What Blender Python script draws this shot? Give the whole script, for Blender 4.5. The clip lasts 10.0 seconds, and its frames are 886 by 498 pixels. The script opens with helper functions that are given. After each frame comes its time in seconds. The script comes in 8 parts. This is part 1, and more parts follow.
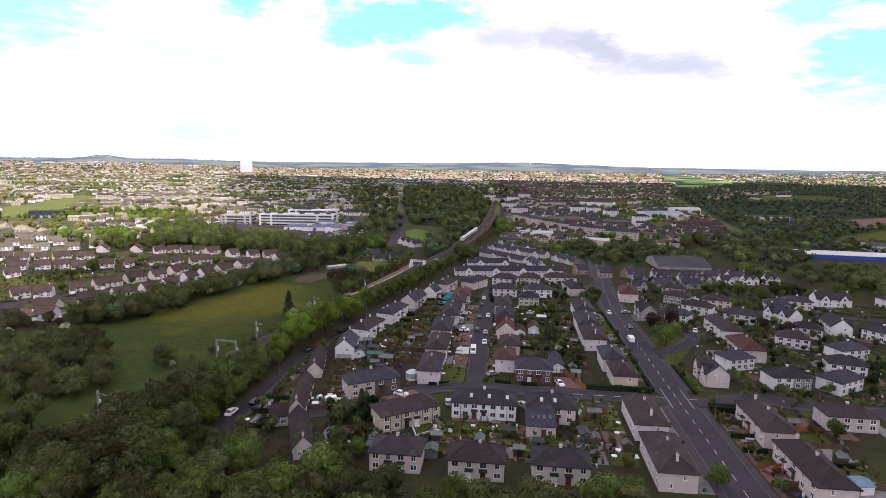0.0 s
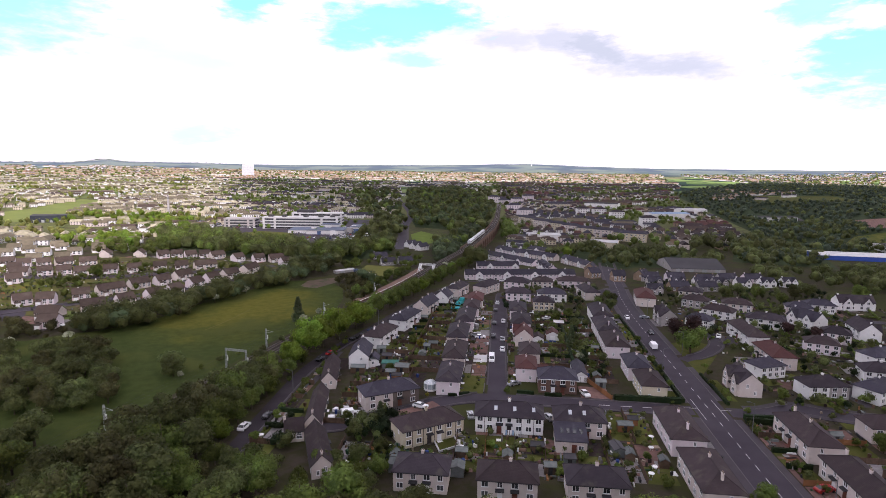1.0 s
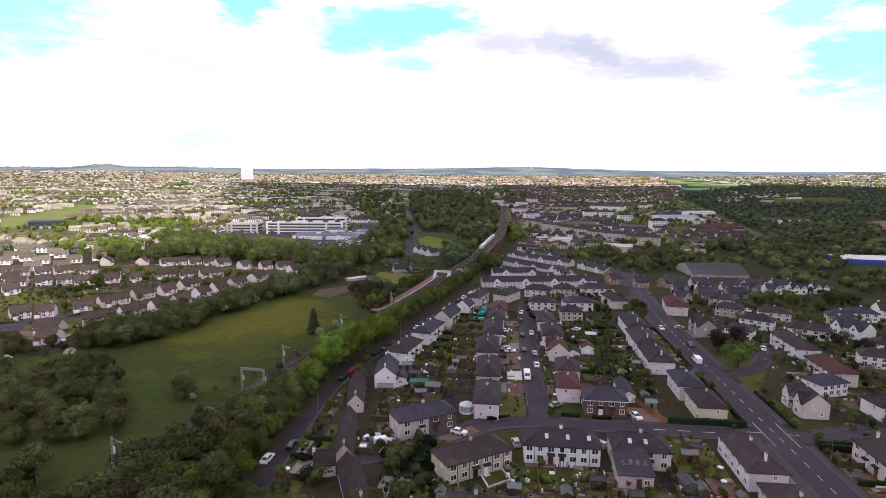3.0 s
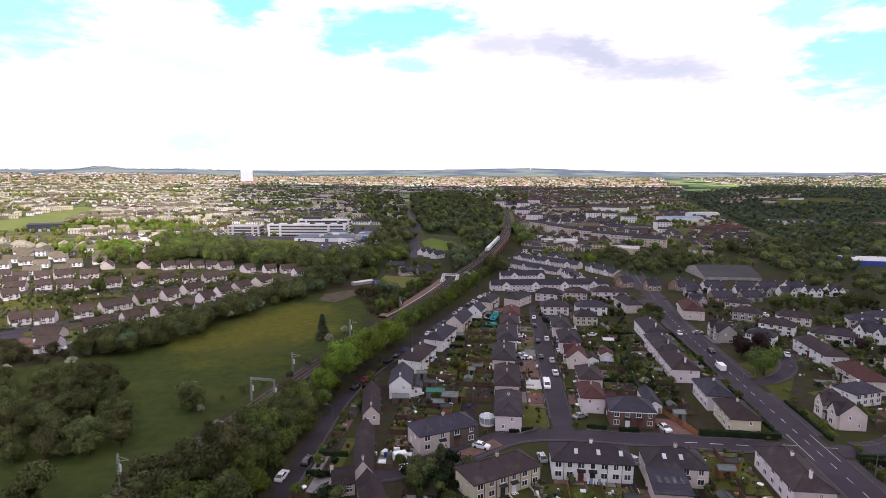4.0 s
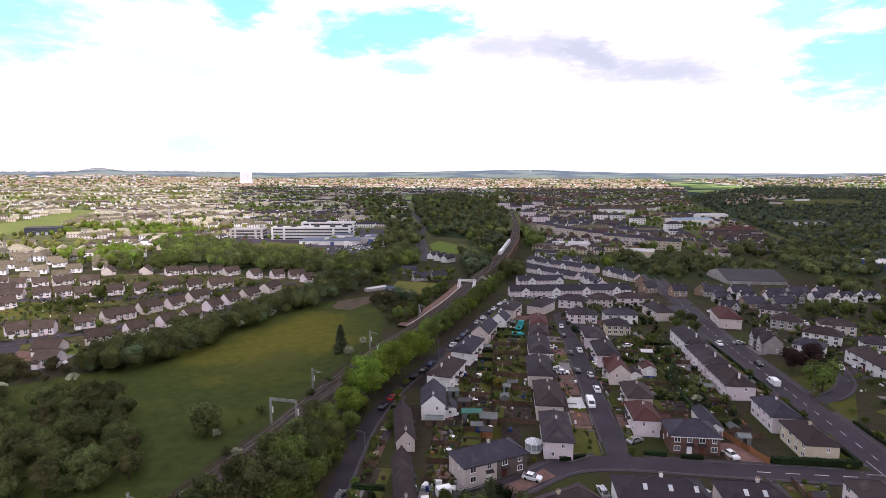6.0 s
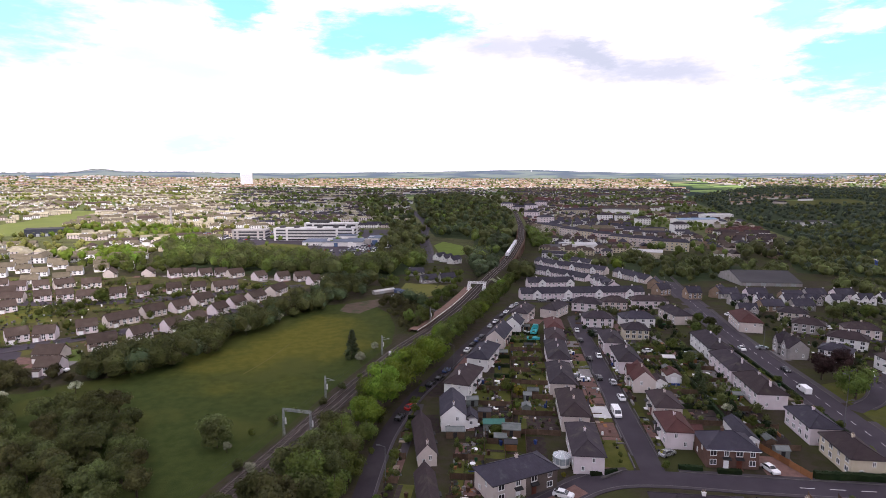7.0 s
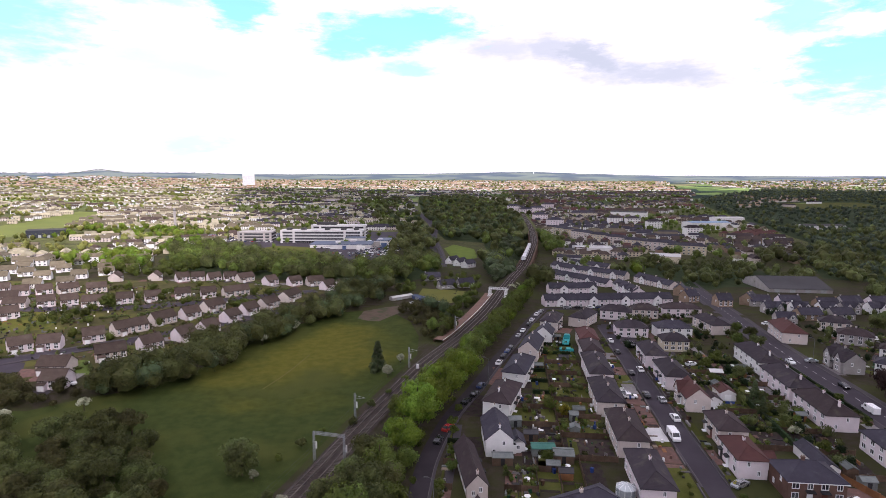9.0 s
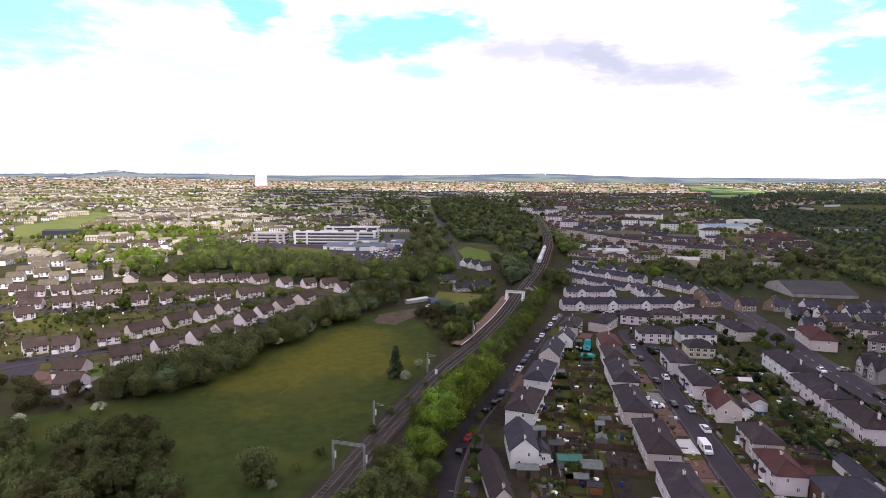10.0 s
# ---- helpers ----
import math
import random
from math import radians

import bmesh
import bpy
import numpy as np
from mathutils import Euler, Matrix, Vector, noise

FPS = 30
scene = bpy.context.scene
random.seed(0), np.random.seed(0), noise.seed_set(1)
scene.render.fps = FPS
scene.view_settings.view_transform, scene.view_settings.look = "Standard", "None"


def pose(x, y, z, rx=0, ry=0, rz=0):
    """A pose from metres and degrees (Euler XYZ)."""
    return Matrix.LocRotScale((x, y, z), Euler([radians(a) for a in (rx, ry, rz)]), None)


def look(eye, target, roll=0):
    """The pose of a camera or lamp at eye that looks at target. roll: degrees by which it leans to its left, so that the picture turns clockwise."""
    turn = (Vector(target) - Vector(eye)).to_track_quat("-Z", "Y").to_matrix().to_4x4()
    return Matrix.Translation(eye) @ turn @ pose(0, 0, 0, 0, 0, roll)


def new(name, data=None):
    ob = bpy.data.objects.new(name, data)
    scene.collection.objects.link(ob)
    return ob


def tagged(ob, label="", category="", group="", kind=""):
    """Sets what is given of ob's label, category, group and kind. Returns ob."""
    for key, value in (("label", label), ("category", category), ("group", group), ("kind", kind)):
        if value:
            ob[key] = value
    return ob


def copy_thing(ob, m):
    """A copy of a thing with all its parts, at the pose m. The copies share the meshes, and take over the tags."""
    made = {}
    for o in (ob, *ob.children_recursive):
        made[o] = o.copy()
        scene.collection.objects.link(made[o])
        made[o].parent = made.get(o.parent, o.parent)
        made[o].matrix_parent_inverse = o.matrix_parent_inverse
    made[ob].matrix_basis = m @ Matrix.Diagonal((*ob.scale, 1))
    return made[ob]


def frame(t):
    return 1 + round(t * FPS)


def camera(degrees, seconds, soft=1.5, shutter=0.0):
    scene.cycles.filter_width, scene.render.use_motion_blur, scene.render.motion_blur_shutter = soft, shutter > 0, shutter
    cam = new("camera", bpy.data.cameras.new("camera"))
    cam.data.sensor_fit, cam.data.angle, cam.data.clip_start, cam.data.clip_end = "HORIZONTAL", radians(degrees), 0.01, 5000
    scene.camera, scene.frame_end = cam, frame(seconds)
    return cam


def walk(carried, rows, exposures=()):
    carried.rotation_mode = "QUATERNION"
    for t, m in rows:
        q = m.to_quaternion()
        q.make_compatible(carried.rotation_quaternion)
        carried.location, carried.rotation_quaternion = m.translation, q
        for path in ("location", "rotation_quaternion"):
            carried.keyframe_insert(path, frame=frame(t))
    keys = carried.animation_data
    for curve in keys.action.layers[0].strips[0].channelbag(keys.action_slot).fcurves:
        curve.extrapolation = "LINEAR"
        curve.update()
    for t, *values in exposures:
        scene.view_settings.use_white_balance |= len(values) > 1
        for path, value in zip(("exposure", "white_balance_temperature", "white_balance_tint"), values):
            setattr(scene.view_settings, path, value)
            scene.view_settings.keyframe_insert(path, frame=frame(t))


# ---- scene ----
cam = camera(76.0, 10.0, soft=0.5)
PATH = [
    (0, (7.908, -15.884, 66.916), (7.69, -13.919, 66.618), 0.9),
    (0.5, (4.542, -12.369, 66.723), (4.323, -10.403, 66.429), 0.6),
    (1, (1.751, -9.312, 66.643), (1.529, -7.346, 66.352), 0.6),
    (1.5, (-1.761, -6.046, 66.406), (-1.978, -4.079, 66.12), 0.6),
    (2, (-4.72, -2.815, 66.345), (-4.935, -0.847, 66.061), 0.6),
    (2.5, (-7.32, 0.368, 66.404), (-7.538, 2.336, 66.122), 0.4),
    (4, (-16.277, 9.439, 66.353), (-16.49, 11.408, 66.078), 0.2),
    (4.5, (-18.962, 12.504, 66.35), (-19.172, 14.474, 66.077), 0.1),
    (5, (-21.991, 15.925, 66.143), (-22.199, 17.895, 65.871), 0.0),
    (5.5, (-25.085, 19.176, 66.0), (-25.293, 21.147, 65.73), 0.1),
    (7, (-33.96, 28.597, 65.785), (-34.167, 30.568, 65.517), 0.0),
    (7.5, (-37.224, 31.406, 65.62), (-37.428, 33.378, 65.354), 0.1),
    (8, (-39.98, 34.438, 65.521), (-40.191, 36.409, 65.257), 0.1),
    (8.5, (-42.893, 37.347, 65.438), (-43.107, 39.318, 65.175), 0.2),
    (9, (-45.824, 40.036, 65.502), (-46.032, 42.008, 65.24), 0.2),
    (9.5, (-47.777, 42.272, 65.531), (-47.992, 44.243, 65.269), 0.2),
    (10, (-49.169, 43.975, 65.467), (-49.415, 45.943, 65.21), 0.3),
]
walk(cam, [(t, look(eye, target, roll)) for t, eye, target, roll in PATH], [(0, 0.0, 6280, 28)])

# ---- world, sun, cloud light ----
SUN_AZ, SUN_EL = 166.0, 44.0
SUN_DIR = Vector((math.sin(radians(SUN_AZ)) * math.cos(radians(SUN_EL)),
                  math.cos(radians(SUN_AZ)) * math.cos(radians(SUN_EL)), math.sin(radians(SUN_EL))))


class Nodes:
    """Short ways to wire a node tree."""

    def __init__(self, tree):
        self.t = tree
        tree.nodes.clear()

    def add(self, kind):
        return self.t.nodes.new(kind)

    def link(self, a, b):
        self.t.links.new(a, b)

    def put(self, socket, value):
        if isinstance(value, bpy.types.NodeSocket):
            self.link(value, socket)
        elif value is not None:
            socket.default_value = value

    def math(self, op, a, b=None, c=None, clamp=False):
        n = self.add("ShaderNodeMath")
        n.operation, n.use_clamp = op, clamp
        for s, v in zip(n.inputs, (a, b, c)):
            self.put(s, v)
        return n.outputs[0]

    def mix(self, f, a, b, blend="MIX"):
        n = self.add("ShaderNodeMix")
        n.data_type, n.blend_type, n.clamp_result = "RGBA", blend, False
        self.put(n.inputs[0], f)
        for s, v in ((n.inputs[6], a), (n.inputs[7], b)):
            self.put(s, (*v, 1) if isinstance(v, tuple) and len(v) == 3 else v)
        return n.outputs[2]

    def noise(self, vec, scale, detail=4.0, rough=0.55):
        n = self.add("ShaderNodeTexNoise")
        self.put(n.inputs["Vector"], vec)
        n.inputs["Scale"].default_value = scale
        n.inputs["Detail"].default_value = detail
        n.inputs["Roughness"].default_value = rough
        return n.outputs["Fac"]

    def span(self, v, a, b, lo=0.0, hi=1.0, smooth=True):
        n = self.add("ShaderNodeMapRange")
        n.interpolation_type = "SMOOTHSTEP" if smooth else "LINEAR"
        self.put(n.inputs[0], v)
        for s, q in zip(n.inputs[1:5], (a, b, lo, hi)):
            self.put(s, q)
        return n.outputs[0]


def make_world():
    world = bpy.data.worlds.new("sky")
    scene.world = world
    world.use_nodes = True
    n = Nodes(world.node_tree)
    out, bg = n.add("ShaderNodeOutputWorld"), n.add("ShaderNodeBackground")
    sky = n.add("ShaderNodeTexSky")
    sky.sky_type, sky.sun_disc, sky.sun_elevation, sky.sun_rotation = "NISHITA", False, radians(SUN_EL), radians(SUN_AZ)
    gen = n.add("ShaderNodeTexCoord").outputs["Generated"]
    sep = n.add("ShaderNodeSeparateXYZ")
    n.link(gen, sep.inputs[0])
    az = n.math("MULTIPLY", n.math("ARCTAN2", sep.outputs[0], sep.outputs[1]), 57.2958)
    el = n.math("MULTIPLY", n.math("ARCSINE", sep.outputs[2]), 57.2958)
    stretch = n.add("ShaderNodeMapping")
    stretch.inputs["Scale"].default_value = (1, 1, 3.2)
    n.link(gen, stretch.inputs[0])
    fine = n.noise(stretch.outputs[0], 9.0, 7.0, 0.6)
    broad = n.noise(stretch.outputs[0], 2.3, 5.0, 0.55)
    tuft = n.noise(stretch.outputs[0], 26.0, 6.0, 0.62)
    curl = n.add("ShaderNodeTexNoise")
    n.link(stretch.outputs[0], curl.inputs["Vector"])
    curl.inputs["Scale"].default_value, curl.inputs["Detail"].default_value, curl.inputs["Roughness"].default_value = 17.0, 7.0, 0.62
    bend = n.add("ShaderNodeSeparateColor")
    n.link(curl.outputs["Color"], bend.inputs[0])
    # billows: the cloud edges wander by a degree or two
    az = n.math("ADD", az, n.math("MULTIPLY", n.math("SUBTRACT", bend.outputs[0], 0.5), 6.0))
    el = n.math("ADD", el, n.math("MULTIPLY", n.math("SUBTRACT", bend.outputs[1], 0.5), 2.4))

    def blob(a0, e0, ra, re, lean=0.0, weight=1.0, soft=0.35):
        u = n.math("SUBTRACT", az, a0)
        v = n.math("SUBTRACT", n.math("SUBTRACT", el, e0), n.math("MULTIPLY", u, lean))
        d = n.math("ADD", n.math("POWER", n.math("ABSOLUTE", n.math("DIVIDE", u, ra)), 2.0), n.math("POWER", n.math("ABSOLUTE", n.math("DIVIDE", v, re)), 2.0))
        d = n.math("ADD", n.math("SQRT", d), n.math("MULTIPLY", n.math("SUBTRACT", tuft, 0.5), 1.5))
        return n.math("MULTIPLY", n.span(d, 1.0 + soft, 1.0 - soft), weight)

    def union(rows):
        out = None
        for b in rows:
            out = blob(*b) if out is None else n.math("MAXIMUM", out, blob(*b))
        return out

    gaps = union(((-46.0, 12.4, 9.0, 4.0, -0.02, 0.9, 0.55), (-33.0, 15.0, 6.0, 0.9, 0.0, 0.6, 0.6), (-29.5, 9.0, 12.5, 1.3, -0.2, 0.4, 0.8), (-25.2, 14.5, 2.8, 1.8, 0.1, 1.0, 0.45),
                  (-10.4, 13.4, 7.6, 2.2, 0.03, 1.0, 0.4), (-15.2, 11.9, 2.8, 1.2, 0.0, 1.0, 0.5), (-9.6, 10.1, 3.0, 0.7, 0.0, 0.8, 0.7), (30.4, 10.2, 6.0, 4.4, 0.12, 0.95, 0.35),
                  (25.0, 13.2, 2.2, 2.0, 0.0, 0.8, 0.5), (-29.4, 2.6, 3.6, 0.8, 0.03, 0.7, 0.8)))
    wisps = union(((-5.4, 12.1, 2.8, 0.7, 0.15, 0.9, 0.6), (29.8, 11.9, 2.8, 0.8, 0.05, 1.0, 0.5), (25.9, 10.9, 2.2, 0.5, 0.1, 0.9, 0.6), (-16.5, 15.4, 5.0, 0.6, 0.0, 0.9, 0.6)))
    gaps = n.math("MULTIPLY", gaps, n.math("SUBTRACT", 1.0, wisps))
    high = n.math("MULTIPLY", n.span(broad, 0.52, 0.62), n.span(el, 17.0, 26.0))
    gaps = n.math("MAXIMUM", gaps, high)
    grey = union(((-0.5, 11.9, 4.8, 1.2, -0.05, 0.75, 0.8), (4.4, 11.8, 3.6, 1.35, -0.1, 0.85, 0.7), (7.8, 10.9, 4.2, 1.3, -0.35, 1.0, 0.65), (13.8, 9.1, 6.8, 1.05, -0.08, 0.9, 0.8)))
    cloud = n.mix(n.span(fine, 0.35, 0.7), CLOUD_WHITE, CLOUD_SOFT)
    cloud = n.mix(n.math("MULTIPLY", grey, 0.95), cloud, CLOUD_GREY)
    blue = n.mix(1.0, sky.outputs[0], SKY_TINT, "MULTIPLY")
    n.link(n.mix(n.math("MULTIPLY", gaps, 0.82), cloud, blue), bg.inputs[0])
    bg.inputs[1].default_value = 0.1
    n.link(bg.outputs[0], out.inputs[0])


CLOUD_WHITE, CLOUD_SOFT, CLOUD_GREY = (12.6, 12.6, 12.8), (11.6, 11.7, 12.1), (6.3, 7.2, 7.9)
SKY_TINT = (0.95, 2.7, 2.4)
make_world()

sun = new("sun", bpy.data.lights.new("sun", "SUN"))
sun.data.energy, sun.data.angle, sun.data.color = 5.0, radians(0.53), (1.0, 0.96, 0.87)
sun.matrix_world = look(SUN_DIR * 100, (0, 0, 0))
scene.view_settings.exposure = 0.0

# ---- lie of the land ----


def step(a, b, v):
    t = min(1.0, max(0.0, (v - a) / (b - a)))
    return t * t * (3 - 2 * t)


def land(x, y):
    """Height of the ground: level streets, a shallow valley ahead, then slow rise to hills on the skyline."""
    y0 = 190 + 140 * (1 - step(-70, -40, x))
    r = math.hypot(x, y)
    z = -10 * step(y0, 560, y)
    if y > 190:
        z += 10 * step(800, 1700, r)
    z += max(0.0, r - 1600) * 0.011
    if r > 3600:
        az = math.degrees(math.atan2(x, y))
        top = 62 + 5 * noise.noise(Vector((az * 0.11, 3.1, 0))) + 3 * noise.noise(Vector((az * 0.5, 7.7, 0)))
        top += 21 * math.exp(-((az + 37.2) / 1.2) ** 2) + 5 * math.exp(-((az + 33) / 5) ** 2) + 19 * math.exp(-((az - 0) / 8.5) ** 2) + 5 * math.exp(-((az - 3) / 2.5) ** 2) - 4 * step(8, 25, az)
        k = step(3600, 4650, r)
        z = z * (1 - k) + top * k
    return z


# ---- materials ----
MATS = {}


def surface(name, a, b, scale=0.6, fine=6.0, rough=0.85, bump=0.15, metal=0.0, vary=0.12, island=False, third=None, stripes=None, spec=0.12):
    """A two-scale mottled surface from colour a to b; third: (colour, scale, low, high) for large stains; stripes: (axis, per metre, depth)."""
    if name in MATS:
        return MATS[name]
    m = bpy.data.materials.new(name)
    m.use_nodes = True
    n = Nodes(m.node_tree)
    out, bs = n.add("ShaderNodeOutputMaterial"), n.add("ShaderNodeBsdfPrincipled")
    pos = n.add("ShaderNodeNewGeometry").outputs["Position"]
    n1, n2 = n.noise(pos, scale), n.noise(pos, fine, 5.0, 0.65)
    f = n.math("ADD", n.math("MULTIPLY", n.span(n1, 0.3, 0.7), 0.6), n.math("MULTIPLY", n.span(n2, 0.3, 0.7), 0.4))
    col = n.mix(f, a, b)
    if third:
        col = n.mix(n.math("MULTIPLY", n.span(n.noise(pos, third[1], 5.0), third[2], third[3]), third[4] if len(third) > 4 else 1.0), col, third[0])
    ran = n.add("ShaderNodeNewGeometry").outputs["Random Per Island"] if island else n.add("ShaderNodeObjectInfo").outputs["Random"]
    shade = n.span(ran, 0, 1, 1 - vary, 1 + vary, False)
    hue = n.add("ShaderNodeHueSaturation")
    n.link(col, hue.inputs["Color"])
    n.link(shade, hue.inputs["Value"])
    n.link(hue.outputs[0], bs.inputs["Base Color"])
    height = n2
    if stripes:
        tc = n.add("ShaderNodeTexCoord").outputs["Object"]
        sp = n.add("ShaderNodeSeparateXYZ")
        n.link(tc, sp.inputs[0])
        saw = n.math("FRACT", n.math("MULTIPLY", sp.outputs[stripes[0]], stripes[1]))
        height = n.math("ADD", n.math("MULTIPLY", saw, stripes[2]), n.math("MULTIPLY", n2, 0.5))
    bp = n.add("ShaderNodeBump")
    bp.inputs["Strength"].default_value = min(1.0, bump * 2)
    bp.inputs["Distance"].default_value = 0.06
    n.link(height, bp.inputs["Height"])
    n.link(bp.outputs[0], bs.inputs["Normal"])
    n.link(n.span(n2, 0.2, 0.8, max(0.05, rough - 0.1), min(1.0, rough + 0.1)), bs.inputs["Roughness"])
    bs.inputs["Metallic"].default_value = metal
    bs.inputs["Specular IOR Level"].default_value = spec
    n.link(bs.outputs[0], out.inputs[0])
    MATS[name] = m
    return m


def leaf_surface(name, dark, light, vary=0.25, sheer=0.25):
    m = bpy.data.materials.new(name)
    m.use_nodes = True
    n = Nodes(m.node_tree)
    out, bs, tr, add = (n.add("ShaderNode" + k) for k in ("OutputMaterial", "BsdfPrincipled", "BsdfTranslucent", "MixShader"))
    geo = n.add("ShaderNodeNewGeometry")
    ran = n.add("ShaderNodeObjectInfo").outputs["Random"]
    big = n.noise(geo.outputs["Position"], 0.35, 3.0)
    f = n.math("ADD", n.math("MULTIPLY", geo.outputs["Random Per Island"], 0.5), n.math("MULTIPLY", n.span(big, 0.3, 0.7), 0.5))
    hue = n.add("ShaderNodeHueSaturation")
    n.link(n.mix(f, dark, light), hue.inputs["Color"])
    crown, grove = n.noise(geo.outputs["Position"], 0.11, 2.0), n.noise(geo.outputs["Position"], 0.014, 4.0)
    n.link(n.math("ADD", n.span(ran, 0, 1, -0.012, 0.012, False), n.span(crown, 0.3, 0.7, 0.485, 0.515)), hue.inputs["Hue"])
    tone = n.math("MULTIPLY", n.span(crown, 0.3, 0.7, 0.68, 1.3), n.span(grove, 0.35, 0.65, 0.78, 1.2))
    n.link(n.math("MULTIPLY", n.span(ran, 0, 1, 1 - vary, 1 + vary, False), tone), hue.inputs["Value"])
    n.link(hue.outputs[0], bs.inputs["Base Color"])
    n.link(hue.outputs[0], tr.inputs[0])
    bs.inputs["Roughness"].default_value = 0.65
    bs.inputs["Specular IOR Level"].default_value = 0.08
    add.inputs[0].default_value = sheer
    n.link(bs.outputs[0], add.inputs[1])
    n.link(tr.outputs[0], add.inputs[2])
    n.link(add.outputs[0], out.inputs[0])
    MATS[name] = m
    return m


def ground_surface():
    """Rough grass and bare earth close by; a patchwork of fields and woods far off, hills tinted for haze."""
    m = bpy.data.materials.new("open_ground")
    m.use_nodes = True
    n = Nodes(m.node_tree)
    out, bs = n.add("ShaderNodeOutputMaterial"), n.add("ShaderNodeBsdfPrincipled")
    pos = n.add("ShaderNodeNewGeometry").outputs["Position"]
    a, b, c = n.noise(pos, 0.05), n.noise(pos, 0.35, 5.0), n.noise(pos, 3.0, 5.0)
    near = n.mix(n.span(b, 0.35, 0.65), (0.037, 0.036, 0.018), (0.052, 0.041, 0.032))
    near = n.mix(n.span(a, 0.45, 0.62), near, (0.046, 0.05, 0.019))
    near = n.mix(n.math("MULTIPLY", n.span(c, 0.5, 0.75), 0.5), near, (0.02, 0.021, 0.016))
    cells = n.add("ShaderNodeTexVoronoi")
    cells.inputs["Scale"].default_value = 0.0042
    n.link(pos, cells.inputs["Vector"])
    hue = n.add("ShaderNodeSeparateColor")
    n.link(cells.outputs["Color"], hue.inputs[0])
    # far fields kept pale: sunlight and haze worked into their colour
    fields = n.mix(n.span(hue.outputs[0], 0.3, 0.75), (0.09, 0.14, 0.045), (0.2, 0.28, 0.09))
    fields = n.mix(n.math("GREATER_THAN", hue.outputs[1], 0.7), fields, (0.022, 0.04, 0.03))
    fields = n.mix(n.math("GREATER_THAN", hue.outputs[2], 0.86), fields, (0.2, 0.19, 0.1))
    fields = n.mix(n.math("MULTIPLY", n.span(n.noise(pos, 0.012, 6.0), 0.5, 0.62), 0.8), fields, (0.02, 0.035, 0.03))
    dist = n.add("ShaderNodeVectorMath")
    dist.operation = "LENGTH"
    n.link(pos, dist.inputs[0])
    # grass turns paler past 480 m, sunlit brightness put into the colour
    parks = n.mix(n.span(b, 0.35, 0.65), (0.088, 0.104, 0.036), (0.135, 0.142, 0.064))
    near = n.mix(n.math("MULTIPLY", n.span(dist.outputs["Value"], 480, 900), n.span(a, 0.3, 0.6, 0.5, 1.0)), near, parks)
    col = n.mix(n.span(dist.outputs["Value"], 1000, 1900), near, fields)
    # distance haze painted into the hills as pale blue-grey
    hill_haze = n.mix(n.span(n.noise(pos, 0.004, 5.0), 0.42, 0.58), (0.09, 0.118, 0.15), (0.17, 0.205, 0.19))
    n.link(n.mix(n.span(dist.outputs["Value"], 3000, 4200), col, hill_haze), bs.inputs["Base Color"])
    bs.inputs["Roughness"].default_value = 0.95
    bs.inputs["Specular IOR Level"].default_value = 0.02
    n.link(bs.outputs[0], out.inputs[0])
    MATS["open_ground"] = m
    return m


S = surface
WALLS = {
    "cream": S("cream_roughcast", (0.48, 0.42, 0.39), (0.6, 0.525, 0.49), 0.35, 9, 0.95, 0.3, vary=0.06, third=((0.33, 0.3, 0.26), 0.8, 0.58, 0.75, 0.4)),
    "white": S("white_roughcast", (0.63, 0.62, 0.61), (0.77, 0.76, 0.75), 0.35, 9, 0.95, 0.3, vary=0.05, third=((0.45, 0.43, 0.42), 0.8, 0.6, 0.75, 0.35)),
    "buff": S("buff_roughcast", (0.46, 0.4, 0.29), (0.55, 0.49, 0.38), 0.35, 9, 0.95, 0.3, vary=0.06, third=((0.36, 0.31, 0.22), 0.8, 0.58, 0.75, 0.4)),
    "grey": S("grey_roughcast", (0.27, 0.25, 0.24), (0.38, 0.36, 0.35), 0.4, 9, 0.95, 0.3, vary=0.08, third=((0.2, 0.19, 0.18), 0.8, 0.55, 0.75, 0.5)),
    "pink": S("pink_white_roughcast", (0.58, 0.51, 0.53), (0.71, 0.63, 0.655), 0.35, 9, 0.95, 0.3, vary=0.05, third=((0.42, 0.38, 0.37), 0.8, 0.6, 0.75, 0.35)),
    "brick": S("brown_red_brick", (0.115, 0.066, 0.052), (0.17, 0.1, 0.08), 0.5, 12, 0.9, 0.3, vary=0.06, stripes=(2, 13.3, 0.6)),
    "dun": S("dark_dun_roughcast", (0.1, 0.08, 0.07), (0.15, 0.12, 0.105), 0.4, 9, 0.95, 0.3, vary=0.08),
    "stone": S("brown_sandstone", (0.2, 0.14, 0.1), (0.3, 0.22, 0.16), 0.5, 6, 0.9, 0.3),
}
